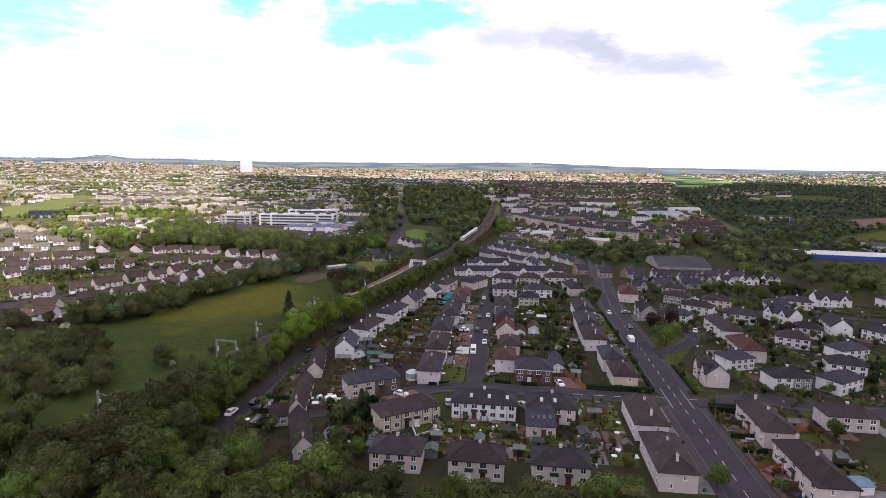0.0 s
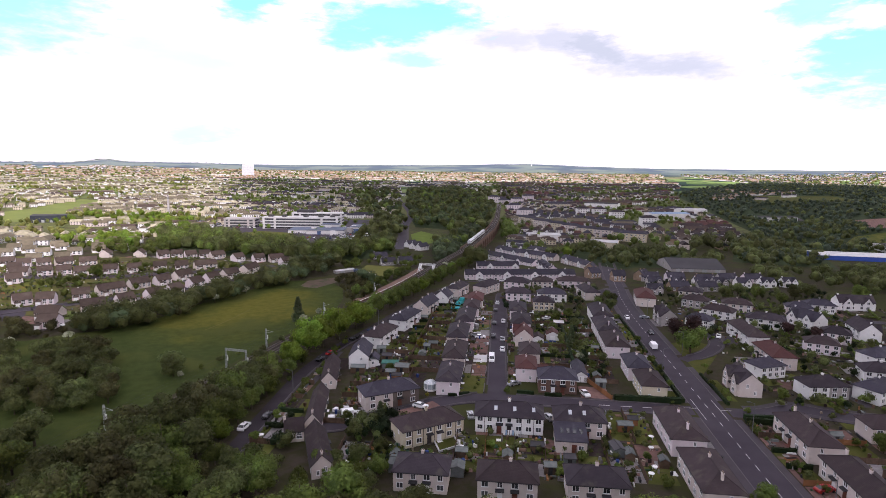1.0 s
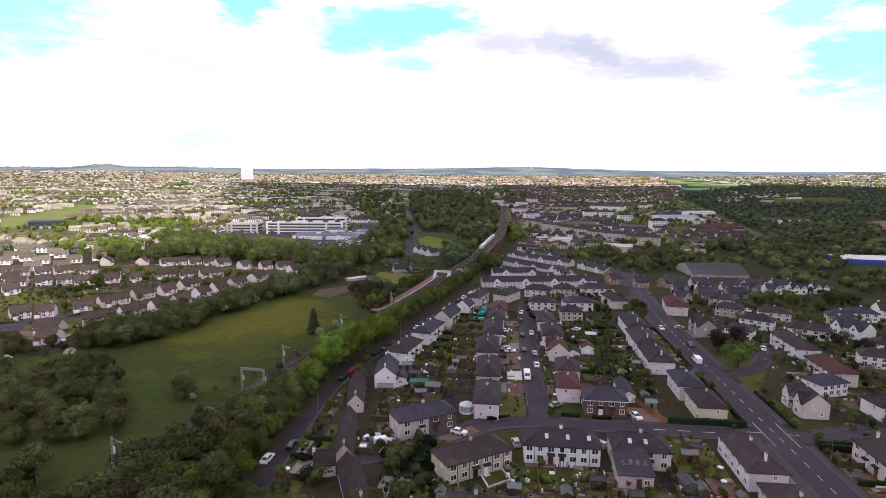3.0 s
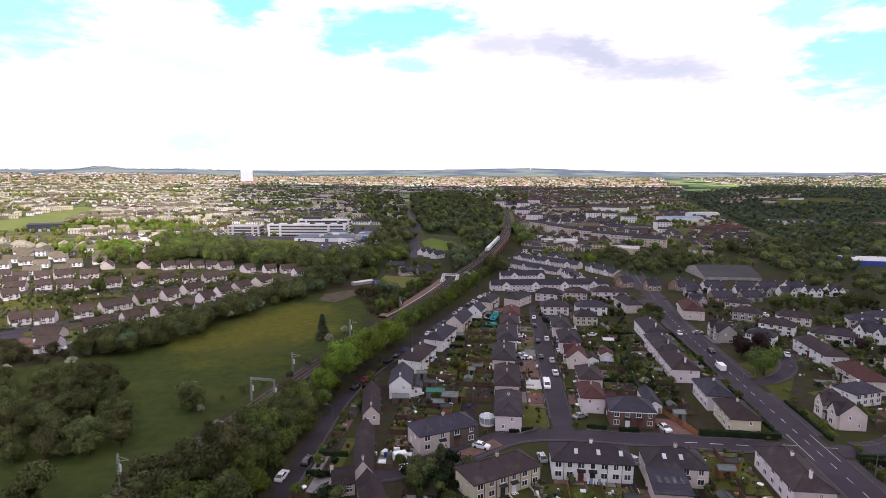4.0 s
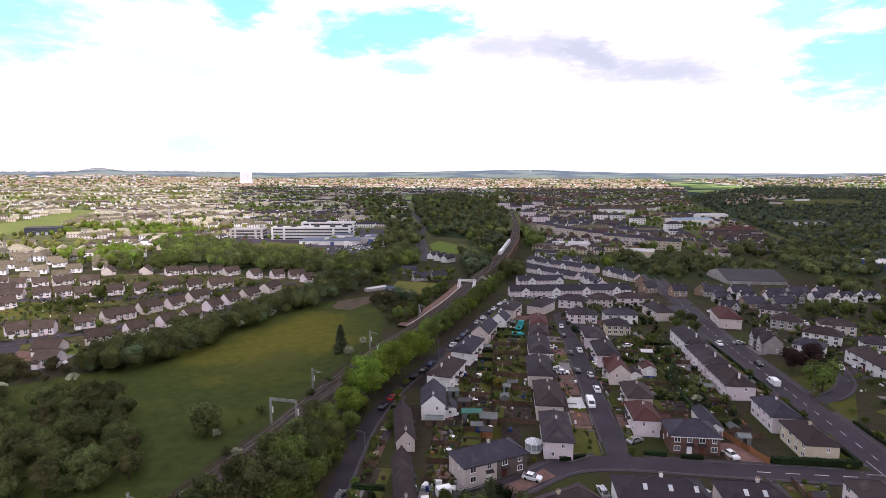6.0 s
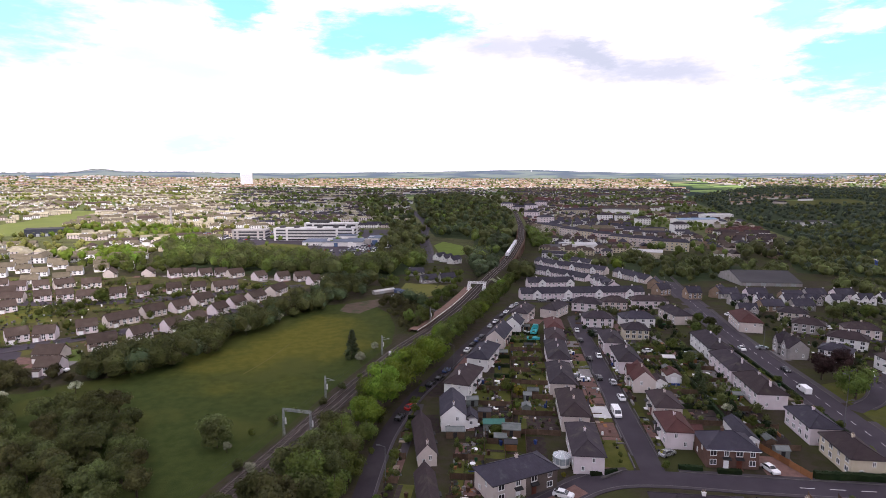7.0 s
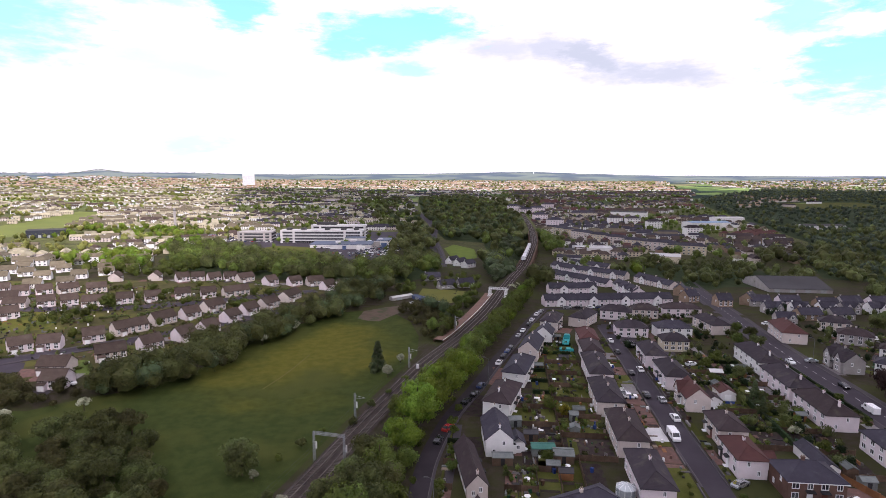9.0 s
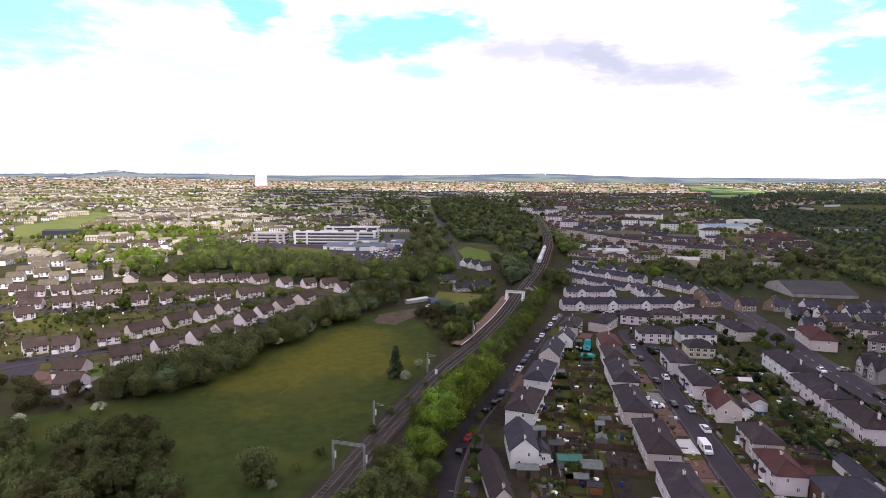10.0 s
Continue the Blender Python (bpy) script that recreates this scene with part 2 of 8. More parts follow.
ROOFS = {
    "grey": S("grey_concrete_tiles", (0.032, 0.026, 0.032), (0.048, 0.039, 0.047), 0.5, 5, 0.85, 0.3, vary=0.16, third=((0.095, 0.085, 0.07), 0.3, 0.52, 0.75, 0.6), stripes=(2, 6.5, 0.7)),
    "brown": S("brown_concrete_tiles", (0.037, 0.027, 0.029), (0.053, 0.039, 0.042), 0.5, 5, 0.85, 0.3, vary=0.14, third=((0.1, 0.09, 0.07), 0.3, 0.52, 0.75, 0.5), stripes=(2, 6.5, 0.7)),
    "slate": S("blue_grey_slate", (0.033, 0.03, 0.042), (0.049, 0.044, 0.06), 0.5, 5, 0.7, 0.25, vary=0.14, third=((0.1, 0.1, 0.1), 0.4, 0.55, 0.75, 0.5), stripes=(2, 7.5, 0.6)),
    "russet": S("russet_brown_tiles", (0.056, 0.04, 0.034), (0.082, 0.06, 0.05), 0.5, 5, 0.85, 0.3, vary=0.2, third=((0.11, 0.095, 0.075), 0.3, 0.52, 0.75, 0.5), stripes=(2, 6.5, 0.7)),
    # next three: tile colours raised to carry sunlight and haze, not wear
    "terracotta": S("lit_terracotta_tiles", (0.2, 0.13, 0.085), (0.31, 0.21, 0.145), 0.2, 2, 0.85, 0.1, vary=0.25, island=True),
    "weathered": S("lit_pale_tiles", (0.2, 0.18, 0.125), (0.36, 0.33, 0.235), 0.2, 2, 0.9, 0.1, vary=0.3, island=True),
    "lit_brown": S("lit_brown_tiles", (0.1, 0.085, 0.06), (0.16, 0.136, 0.095), 0.4, 4, 0.9, 0.2, vary=0.25, stripes=(2, 6.5, 0.7)),
    "red": S("red_clay_tiles", (0.07, 0.032, 0.031), (0.1, 0.045, 0.042), 0.5, 5, 0.85, 0.3, vary=0.1, third=((0.09, 0.05, 0.04), 0.3, 0.5, 0.75, 0.6), stripes=(2, 6.5, 0.7)),
}
M_WHITE = S("white_gloss_frame", (0.74, 0.74, 0.74), (0.8, 0.8, 0.8), 1, 8, 0.45, 0.02, vary=0.03, spec=0.4)
M_GLASS = S("window_glass", (0.03, 0.032, 0.038), (0.07, 0.073, 0.08), 0.8, 2, 0.12, 0.02, vary=0.5, spec=0.6)
M_DARK = S("dark_gutter", (0.02, 0.02, 0.022), (0.035, 0.034, 0.036), 1, 8, 0.6, 0.05)
M_POT = S("buff_clay_pot", (0.2, 0.155, 0.12), (0.3, 0.235, 0.18), 1, 8, 0.8, 0.05)
M_DOOR = [S("dark_door", (0.03, 0.025, 0.025), (0.05, 0.04, 0.04), 1, 8, 0.5, 0.05), M_WHITE, S("red_brown_door", (0.12, 0.04, 0.03), (0.16, 0.06, 0.04), 1, 8, 0.5, 0.05)]
M_ASPHALT = S("asphalt", (0.04, 0.033, 0.042), (0.056, 0.047, 0.058), 0.12, 4, 0.9, 0.2, vary=0.03, third=((0.066, 0.057, 0.067), 0.05, 0.5, 0.7, 0.5))
# darker asphalt copy, with the shade of roadside trees in its colour
M_SHADED_TAR = S("tree_shaded_asphalt", (0.026, 0.021, 0.025), (0.04, 0.033, 0.039), 0.15, 4, 0.92, 0.2, vary=0.02, third=((0.05, 0.043, 0.047), 0.1, 0.52, 0.7, 0.5))
M_PAVE = S("pavement_asphalt", (0.05, 0.042, 0.048), (0.068, 0.058, 0.066), 0.2, 4, 0.9, 0.2, vary=0.05)
M_KERB = S("kerb_concrete", (0.085, 0.077, 0.08), (0.13, 0.118, 0.12), 0.5, 5, 0.9, 0.1)
M_PAINT = S("road_paint", (0.45, 0.44, 0.42), (0.62, 0.6, 0.58), 1.5, 9, 0.7, 0.05, vary=0.1)
M_LAWN = S("garden_lawn", (0.055, 0.064, 0.016), (0.092, 0.094, 0.025), 0.3, 4, 0.95, 0.4, vary=0.3, third=((0.085, 0.08, 0.035), 0.25, 0.5, 0.7, 0.6), spec=0.02)
M_SOIL = S("garden_earth", (0.026, 0.019, 0.02), (0.06, 0.044, 0.043), 0.6, 4, 0.95, 0.4, vary=0.2, third=((0.04, 0.05, 0.02), 0.6, 0.5, 0.65, 0.7), spec=0.02)
M_CHIPS = S("red_stone_chips", (0.12, 0.07, 0.06), (0.19, 0.115, 0.1), 0.6, 5, 0.95, 0.4, vary=0.2, third=((0.09, 0.075, 0.065), 0.4, 0.5, 0.7, 0.5), spec=0.02)
M_SLABS = S("grey_paving_slabs", (0.14, 0.13, 0.13), (0.24, 0.22, 0.22), 0.8, 4, 0.9, 0.2, vary=0.2)
M_TIMBER = S("weathered_timber", (0.07, 0.045, 0.03), (0.13, 0.085, 0.06), 0.8, 8, 0.85, 0.2, vary=0.3)
M_ORANGE = S("orange_stained_timber", (0.2, 0.09, 0.04), (0.28, 0.13, 0.06), 0.8, 8, 0.8, 0.2, vary=0.2)
M_FELT = S("grey_green_felt", (0.1, 0.115, 0.11), (0.16, 0.17, 0.165), 0.8, 6, 0.9, 0.2, vary=0.3)
M_BALLAST = S("track_ballast", (0.036, 0.028, 0.026), (0.065, 0.052, 0.047), 0.4, 5, 0.95, 0.5, vary=0.02, third=((0.05, 0.045, 0.04), 0.2, 0.5, 0.7, 0.6), spec=0.02)
M_RAIL = S("worn_steel_rail", (0.11, 0.085, 0.075), (0.18, 0.15, 0.13), 0.6, 6, 0.4, 0.05, metal=0.7)
M_SLEEPER = S("concrete_sleeper", (0.075, 0.062, 0.055), (0.11, 0.092, 0.082), 0.6, 6, 0.9, 0.1)
M_LAMPPOST = S("dull_grey_paint", (0.09, 0.09, 0.095), (0.13, 0.13, 0.135), 1, 6, 0.7, 0.05)
M_STEEL = S("galvanised_steel", (0.3, 0.31, 0.32), (0.42, 0.43, 0.44), 1, 6, 0.55, 0.05, metal=0.5)
M_PLATFORM = S("pink_platform_paving", (0.15, 0.09, 0.07), (0.21, 0.13, 0.105), 0.4, 5, 0.9, 0.2)
M_VIADUCT = S("dark_red_sandstone", (0.13, 0.08, 0.06), (0.2, 0.13, 0.1), 0.4, 3, 0.9, 0.3)
M_BARK = S("tree_bark", (0.05, 0.04, 0.03), (0.09, 0.07, 0.05), 2, 9, 0.95, 0.4)
M_TYRE = S("black_rubber", (0.012, 0.012, 0.012), (0.025, 0.025, 0.025), 2, 9, 0.8, 0.05)
M_CONC = S("pale_concrete", (0.45, 0.44, 0.44), (0.6, 0.59, 0.59), 0.2, 4, 0.85, 0.1, third=((0.35, 0.34, 0.34), 0.3, 0.55, 0.7, 0.4))
M_TEAL = S("teal_painted_steel", (0.02, 0.3, 0.32), (0.04, 0.4, 0.42), 0.6, 5, 0.5, 0.1)
M_BLUE = S("blue_cladding", (0.03, 0.07, 0.3), (0.05, 0.1, 0.38), 0.3, 3, 0.5, 0.1)
M_GREYROOF = S("grey_sheet_roof", (0.05, 0.048, 0.052), (0.075, 0.072, 0.077), 0.1, 2, 0.85, 0.1, third=((0.06, 0.055, 0.058), 0.06, 0.5, 0.7, 0.6))
CAR = {k: S(k + "_car_paint", a, b, 1, 5, 0.25, 0.01, metal=mt, vary=0.03, spec=0.6) for k, a, b, mt in (
    ("white", (0.75, 0.75, 0.76), (0.8, 0.8, 0.8), 0.0), ("black", (0.01, 0.01, 0.012), (0.018, 0.018, 0.02), 0.0),
    ("silver", (0.38, 0.39, 0.4), (0.45, 0.46, 0.47), 0.5), ("red", (0.3, 0.02, 0.02), (0.36, 0.03, 0.025), 0.0),
    ("blue", (0.02, 0.035, 0.1), (0.03, 0.05, 0.13), 0.2))}
LEAF = {
    "deep": leaf_surface("deep_green_leaves", (0.042, 0.05, 0.021), (0.122, 0.14, 0.044)),
    "mid": leaf_surface("green_leaves", (0.047, 0.067, 0.018), (0.135, 0.172, 0.036)),
    "lime": leaf_surface("lime_green_leaves", (0.062, 0.102, 0.013), (0.155, 0.22, 0.028), 0.15),
    # sunlit copy of the leaves: sunshine mixed into a yellower, brighter green
    "sunny": leaf_surface("sunlit_yellow_leaves", (0.09, 0.105, 0.026), (0.23, 0.23, 0.066), 0.15),
    "olive": leaf_surface("olive_brown_leaves", (0.045, 0.046, 0.021), (0.115, 0.113, 0.04)),
    "hazel": leaf_surface("blue_green_leaves", (0.04, 0.058, 0.031), (0.096, 0.126, 0.056)),
    # blue added to this green to paint distance haze
    "hazed": leaf_surface("haze_blue_leaves", (0.034, 0.05, 0.036), (0.08, 0.105, 0.066)),
    "dark": leaf_surface("dark_conifer_needles", (0.01, 0.02, 0.009), (0.028, 0.042, 0.016)),
    "plum": leaf_surface("purple_leaves", (0.025, 0.014, 0.014), (0.055, 0.03, 0.028)),
    "blossom": leaf_surface("white_blossom", (0.1, 0.12, 0.05), (0.55, 0.55, 0.42), 0.1),
    "yellow": leaf_surface("yellow_green_leaves", (0.12, 0.12, 0.015), (0.27, 0.24, 0.03), 0.1),
}
ground_surface()


def meadow_surface():
    """Mown grass, darker and greener at the rim, dry and yellow where it is trodden most."""
    m = bpy.data.materials.new("meadow_turf")
    m.use_nodes = True
    n = Nodes(m.node_tree)
    out, bs = n.add("ShaderNodeOutputMaterial"), n.add("ShaderNodeBsdfPrincipled")
    pos = n.add("ShaderNodeNewGeometry").outputs["Position"]
    mp = n.add("ShaderNodeMapping")
    mp.vector_type = "TEXTURE"
    mp.inputs["Location"].default_value = (-113, 234, 0)
    mp.inputs["Rotation"].default_value = (0, 0, radians(-8))
    mp.inputs["Scale"].default_value = (30, 50, 1000)
    n.link(pos, mp.inputs[0])
    far = n.add("ShaderNodeVectorMath")
    far.operation = "LENGTH"
    n.link(mp.outputs[0], far.inputs[0])
    big, mid, fine = n.noise(pos, 0.04, 5.0), n.noise(pos, 0.3, 5.0), n.noise(pos, 3.0, 5.0)
    dry = n.span(n.math("ADD", far.outputs["Value"], n.math("MULTIPLY", n.math("SUBTRACT", big, 0.5), 2.2)), 1.15, 0.25)
    col = n.mix(n.span(mid, 0.3, 0.7), (0.032, 0.046, 0.013), (0.046, 0.06, 0.017))
    col = n.mix(n.span(big, 0.5, 0.65), col, (0.058, 0.066, 0.018))
    col = n.mix(n.math("MULTIPLY", dry, 0.85), col, n.mix(n.span(mid, 0.3, 0.7), (0.088, 0.085, 0.014), (0.115, 0.106, 0.02)))
    col = n.mix(n.math("MULTIPLY", n.span(fine, 0.45, 0.75), 0.3), col, (0.03, 0.036, 0.014))
    n.link(col, bs.inputs["Base Color"])
    bs.inputs["Roughness"].default_value = 0.95
    bs.inputs["Specular IOR Level"].default_value = 0.02
    bp = n.add("ShaderNodeBump")
    bp.inputs["Strength"].default_value, bp.inputs["Distance"].default_value = 0.6, 0.15
    n.link(fine, bp.inputs["Height"])
    n.link(bp.outputs[0], bs.inputs["Normal"])
    n.link(bs.outputs[0], out.inputs[0])
    return m


M_FIELD = meadow_surface()
M_ROUGH = S("rough_yellow_grass", (0.07, 0.075, 0.018), (0.13, 0.125, 0.03), 0.12, 2, 0.95, 0.3, vary=0.05, third=((0.06, 0.085, 0.02), 0.1, 0.45, 0.6, 0.8), spec=0.02)
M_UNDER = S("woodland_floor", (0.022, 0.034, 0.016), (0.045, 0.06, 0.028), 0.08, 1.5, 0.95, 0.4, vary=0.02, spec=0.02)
M_WORN = S("trodden_grass", (0.085, 0.08, 0.025), (0.12, 0.108, 0.036), 0.3, 3, 0.95, 0.2, vary=0.02, spec=0.02)

# ---- building kit ----


class Mesh:
    """Collects faces of boxes, prisms and sheets, then links them as one object."""

    def __init__(self):
        self.v, self.f, self.m = [], [], []

    def face(self, pts, mi=0):
        k = len(self.v)
        self.v += [tuple(p) for p in pts]
        self.f.append(tuple(range(k, k + len(pts))))
        self.m.append(mi)

    def solid(self, verts, faces, mi=0):
        k = len(self.v)
        self.v += [tuple(p) for p in verts]
        self.f += [tuple(k + i for i in f) for f in faces]
        self.m += [mi] * len(faces)

    def box(self, x0, x1, y0, y1, z0, z1, mi=0, inset=0.0):
        i = inset
        self.solid([(x0, y0, z0), (x1, y0, z0), (x1, y1, z0), (x0, y1, z0), (x0 + i, y0 + i, z1), (x1 - i, y0 + i, z1), (x1 - i, y1 - i, z1), (x0 + i, y1 - i, z1)],
                   [(3, 2, 1, 0), (4, 5, 6, 7), (0, 1, 5, 4), (1, 2, 6, 5), (2, 3, 7, 6), (3, 0, 4, 7)], mi)

    def prism(self, poly, axis, a, b, mi=0):
        """A polygon in the plane across the axis (0, 1 or 2), drawn out from a to b."""
        k = len(poly)
        place = {0: lambda p, q: (q, p[0], p[1]), 1: lambda p, q: (p[0], q, p[1]), 2: lambda p, q: (p[0], p[1], q)}[axis]
        verts = [place(p, a) for p in poly] + [place(p, b) for p in poly]
        faces = [tuple(range(k - 1, -1, -1)), tuple(range(k, 2 * k))] + [(i, (i + 1) % k, k + (i + 1) % k, k + i) for i in range(k)]
        self.solid(verts, faces, mi)

    def tube(self, p, q, r0, r1=None, n=6, mi=0):
        p, q, r1 = Vector(p), Vector(q), r0 if r1 is None else r1
        d = (q - p).normalized()
        u = d.orthogonal().normalized()
        w = d.cross(u)
        ring = [(math.cos(2 * math.pi * i / n), math.sin(2 * math.pi * i / n)) for i in range(n)]
        verts = [p + (u * c + w * s) * r0 for c, s in ring] + [q + (u * c + w * s) * r1 for c, s in ring]
        faces = [tuple(range(n - 1, -1, -1)), tuple(range(n, 2 * n))] + [(i, (i + 1) % n, n + (i + 1) % n, n + i) for i in range(n)]
        self.solid(verts, faces, mi)

    def data(self, name, mats):
        me = bpy.data.meshes.new(name)
        me.from_pydata(self.v, [], self.f)
        for m in mats if isinstance(mats, (list, tuple)) else [mats]:
            me.materials.append(m)
        me.polygons.foreach_set("material_index", self.m)
        bm = bmesh.new()
        bm.from_mesh(me)
        bmesh.ops.recalc_face_normals(bm, faces=bm.faces)
        bm.to_mesh(me)
        bm.free()
        me.update()
        return me


SHARED = {}


def part(name, mesh, mats, parent, label="", key=None, at=None):
    """Links a Mesh as one part of a thing; parts with the same key share their mesh."""
    if key is not None:
        if key not in SHARED:
            SHARED[key] = mesh().data(name, mats)
        me = SHARED[key]
    else:
        me = mesh.data(name, mats)
    ob = new(name, me)
    ob.parent = parent
    if at is not None:
        ob.matrix_basis = at
    if label:
        tagged(ob, label)
    return ob


def base(name, x, y, z, rot=0.0, label="", category="", group="", kind=""):
    e = new(name)
    e.empty_display_size = 0.5
    e.matrix_basis = pose(x, y, z, 0, 0, rot)
    return tagged(e, label, category, group, kind)


def lone(name, mesh, mats, label, category, group="", kind="", at=None):
    ob = new(name, mesh.data(name, mats))
    if at is not None:
        ob.matrix_basis = at
    return tagged(ob, label, category, group, kind)

# ---- ground, field, roads ----


def axis_steps(lo, hi, near_lo, near_hi, fine):
    pts = list(np.arange(near_lo, near_hi + 0.1, fine))
    s, p = fine, near_hi
    while p < hi:
        s = min(s * 1.12, 72)
        p += s
        pts.append(p)
    s, p = fine, near_lo
    while p > lo:
        s = min(s * 1.12, 72)
        p -= s
        pts.insert(0, p)
    return pts


def ground():
    xs, ys = axis_steps(-6500, 6500, -330, 330, 7.0), axis_steps(-1500, 6500, 40, 640, 7.0)
    verts = [(x, y, land(x, y)) for y in ys for x in xs]
    w = len(xs)
    faces = [(j * w + i, j * w + i + 1, (j + 1) * w + i + 1, (j + 1) * w + i) for j in range(len(ys) - 1) for i in range(w - 1)]
    me = bpy.data.meshes.new("ground")
    me.from_pydata(verts, [], faces)
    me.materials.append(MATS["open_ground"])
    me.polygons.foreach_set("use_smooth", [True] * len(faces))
    tagged(new("ground", me), "rough grass and earth, with fields, woods and haze-tinted hills far off", "ground", kind="structure")


def inside(x, y, poly):
    hit = False
    for (x0, y0), (x1, y1) in zip(poly, poly[1:] + poly[:1]):
        if (y0 > y) != (y1 > y) and x < (x1 - x0) * (y - y0) / (y1 - y0) + x0:
            hit = not hit
    return hit


def smooth_line(pts, gap=5.0):
    """Points every few metres along a Catmull-Rom curve."""
    p = [Vector((*q, 0)) for q in pts]
    p = [2 * p[0] - p[1]] + p + [2 * p[-1] - p[-2]]
    out = []
    for a, b, c, d in zip(p, p[1:], p[2:], p[3:]):
        k = max(2, int((c - b).length / gap))
        for i in range(k):
            t = i / k
            out.append(0.5 * (2 * b + (c - a) * t + (2 * a - 5 * b + 4 * c - d) * t * t + (3 * b - a - 3 * c + d) * t ** 3))
    return out + [p[-2]]


def sides(line):
    out = []
    for i, p in enumerate(line):
        d = (line[min(i + 1, len(line) - 1)] - line[max(i - 1, 0)]).normalized()
        out.append(Vector((d.y, -d.x, 0)))
    return out


def strip(mesh, line, a, b, lift, thick=0.0, mi=0, flat=None):
    """A band between the offsets a and b (to the right of the line), lying on the land or at the height flat."""
    nrm = sides(line)
    rows = []
    for p, n in zip(line, nrm):
        l, r = p + n * a, p + n * b
        zl, zr = (land(l.x, l.y) + lift, land(r.x, r.y) + lift) if flat is None else (flat + lift, flat + lift)
        rows.append(((l.x, l.y, zl), (r.x, r.y, zr)))
    for (l0, r0), (l1, r1) in zip(rows, rows[1:]):
        mesh.face([l0, r0, r1, l1], mi)
        if thick:
            down = lambda q: (q[0], q[1], q[2] - thick)
            mesh.face([l0, l1, down(l1), down(l0)], mi)
            mesh.face([r1, r0, down(r0), down(r1)], mi)


JUNCTIONS = [(54, 147.2, 4.8), (64.4, 147.3, 4.8), (0.1, 151.3, 5.6), (64.0, 190, 5.0), (-1, 296, 5.0), (-24, 328, 3.0), (66, 325, 6.0), (60, 343, 8.0), (-46, 123, 4.0)]
LAID = []


def road(name, pts, width, label, pave=(2.0, 2.0), dashes=None, tar=None):
    line = smooth_line(pts, 2.5)
    lift = 0.003 * len(LAID)
    LAID.append(name)
    m = Mesh()
    h = width / 2
    strip(m, line, -h, h, 0.05 + lift)
    lone(name, m, tar or M_ASPHALT, label, "road", kind="structure")
    nrm = sides(line)
    for side, w in ((-1, pave[0]), (1, pave[1])):
        if w:
            k, p = Mesh(), Mesh()
            runs, run = [], []
            for q, n in zip(line, nrm):
                c = q + n * side * (h + w / 2)
                if any((c.x - a) ** 2 + (c.y - b) ** 2 < r * r for a, b, r in JUNCTIONS):
                    runs.append(run)
                    run = []
                else:
                    run.append(q)
            for run in runs + [run]:
                if len(run) > 2:
                    e = sorted((side * h, side * (h + 0.15)))
                    strip(k, run, e[0], e[1], 0.17 + lift, 0.2)
                    e = sorted((side * (h + 0.15), side * (h + w)))
                    strip(p, run, e[0], e[1], 0.15 + lift, 0.2)
            lone("kerb", k, M_KERB, "grey concrete kerb along the road", "kerb", kind="structure")
            lone("pavement", p, M_PAVE, "grey asphalt pavement beside the road", "pavement", kind="structure")
    if dashes:
        m, run, k = Mesh(), 0.0, 0
        fine = smooth_line(pts, 0.5)
        on = []
        for p in fine:
            if run % (dashes[0] + dashes[1]) < dashes[0]:
                on.append(p)
            elif len(on) > 1:
                strip(m, on, -0.07, 0.07, 0.062 + lift)
                on = []
            run += 0.5
        lone("road_marking", m, M_PAINT, "worn white dashed centre line", "road marking", kind="structure")


def patch(name, poly, mat, label, category="ground", lift=0.03):
    """A sheet on the land, cut into small cells so that it follows the slope."""
    xs, ys = [p[0] for p in poly], [p[1] for p in poly]
    bm = bmesh.new()
    bm.faces.new([bm.verts.new((x, y, 0)) for x, y in poly])
    size = max(8.0, (max(xs) - min(xs)) / 40)
    for ax, lo, hi in ((0, min(xs), max(xs)), (1, min(ys), max(ys))):
        q = lo + size
        while q < hi:
            co, no = ((q, 0, 0), (1, 0, 0)) if ax == 0 else ((0, q, 0), (0, 1, 0))
            bmesh.ops.bisect_plane(bm, geom=bm.verts[:] + bm.edges[:] + bm.faces[:], plane_co=co, plane_no=no)
            q += size
    for v in bm.verts:
        v.co.z = land(v.co.x, v.co.y) + lift
    bmesh.ops.recalc_face_normals(bm, faces=bm.faces)
    me = bpy.data.meshes.new(name)
    bm.to_mesh(me)
    bm.free()
    me.materials.append(mat)
    return tagged(new(name, me), label, category, kind="structure")


ground()
FIELD = [(-106, 60), (-99, 100), (-95, 130), (-91, 150), (-88.6, 168), (-85.4, 188), (-80, 215), (-76, 238), (-79, 262), (-86, 284), (-95, 297), (-110, 302), (-124, 297), (-131, 280), (-138, 262), (-143, 240), (-146, 220), (-148, 208), (-154, 199), (-160, 192), (-168, 186), (-176, 177), (-205, 172), (-240, 150), (-235, 60)]
patch("meadow", FIELD, M_FIELD, "olive green mown meadow with worn yellow paths", lift=0.02)
paths = Mesh()
for pts in ([(-118, 200), (-116, 214), (-115, 234)],):
    strip(paths, smooth_line(pts, 4), -0.22, 0.22, 0.045)
lone("footpath", paths, M_WORN, "narrow trodden paths across the meadow", "footpath", kind="structure")
patch("estate_gardens", [(-330, 240), (-205, 192), (-182, 203), (-166, 232), (-160, 300), (-140, 345), (-190, 378), (-345, 352)], S("estate_garden_ground", (0.048, 0.047, 0.02), (0.08, 0.073, 0.034), 0.12, 2, 0.95, 0.3, vary=0.02, third=((0.1, 0.098, 0.028), 0.07, 0.48, 0.62, 0.8), spec=0.02), "olive garden grass and earth between estate houses", lift=0.012)
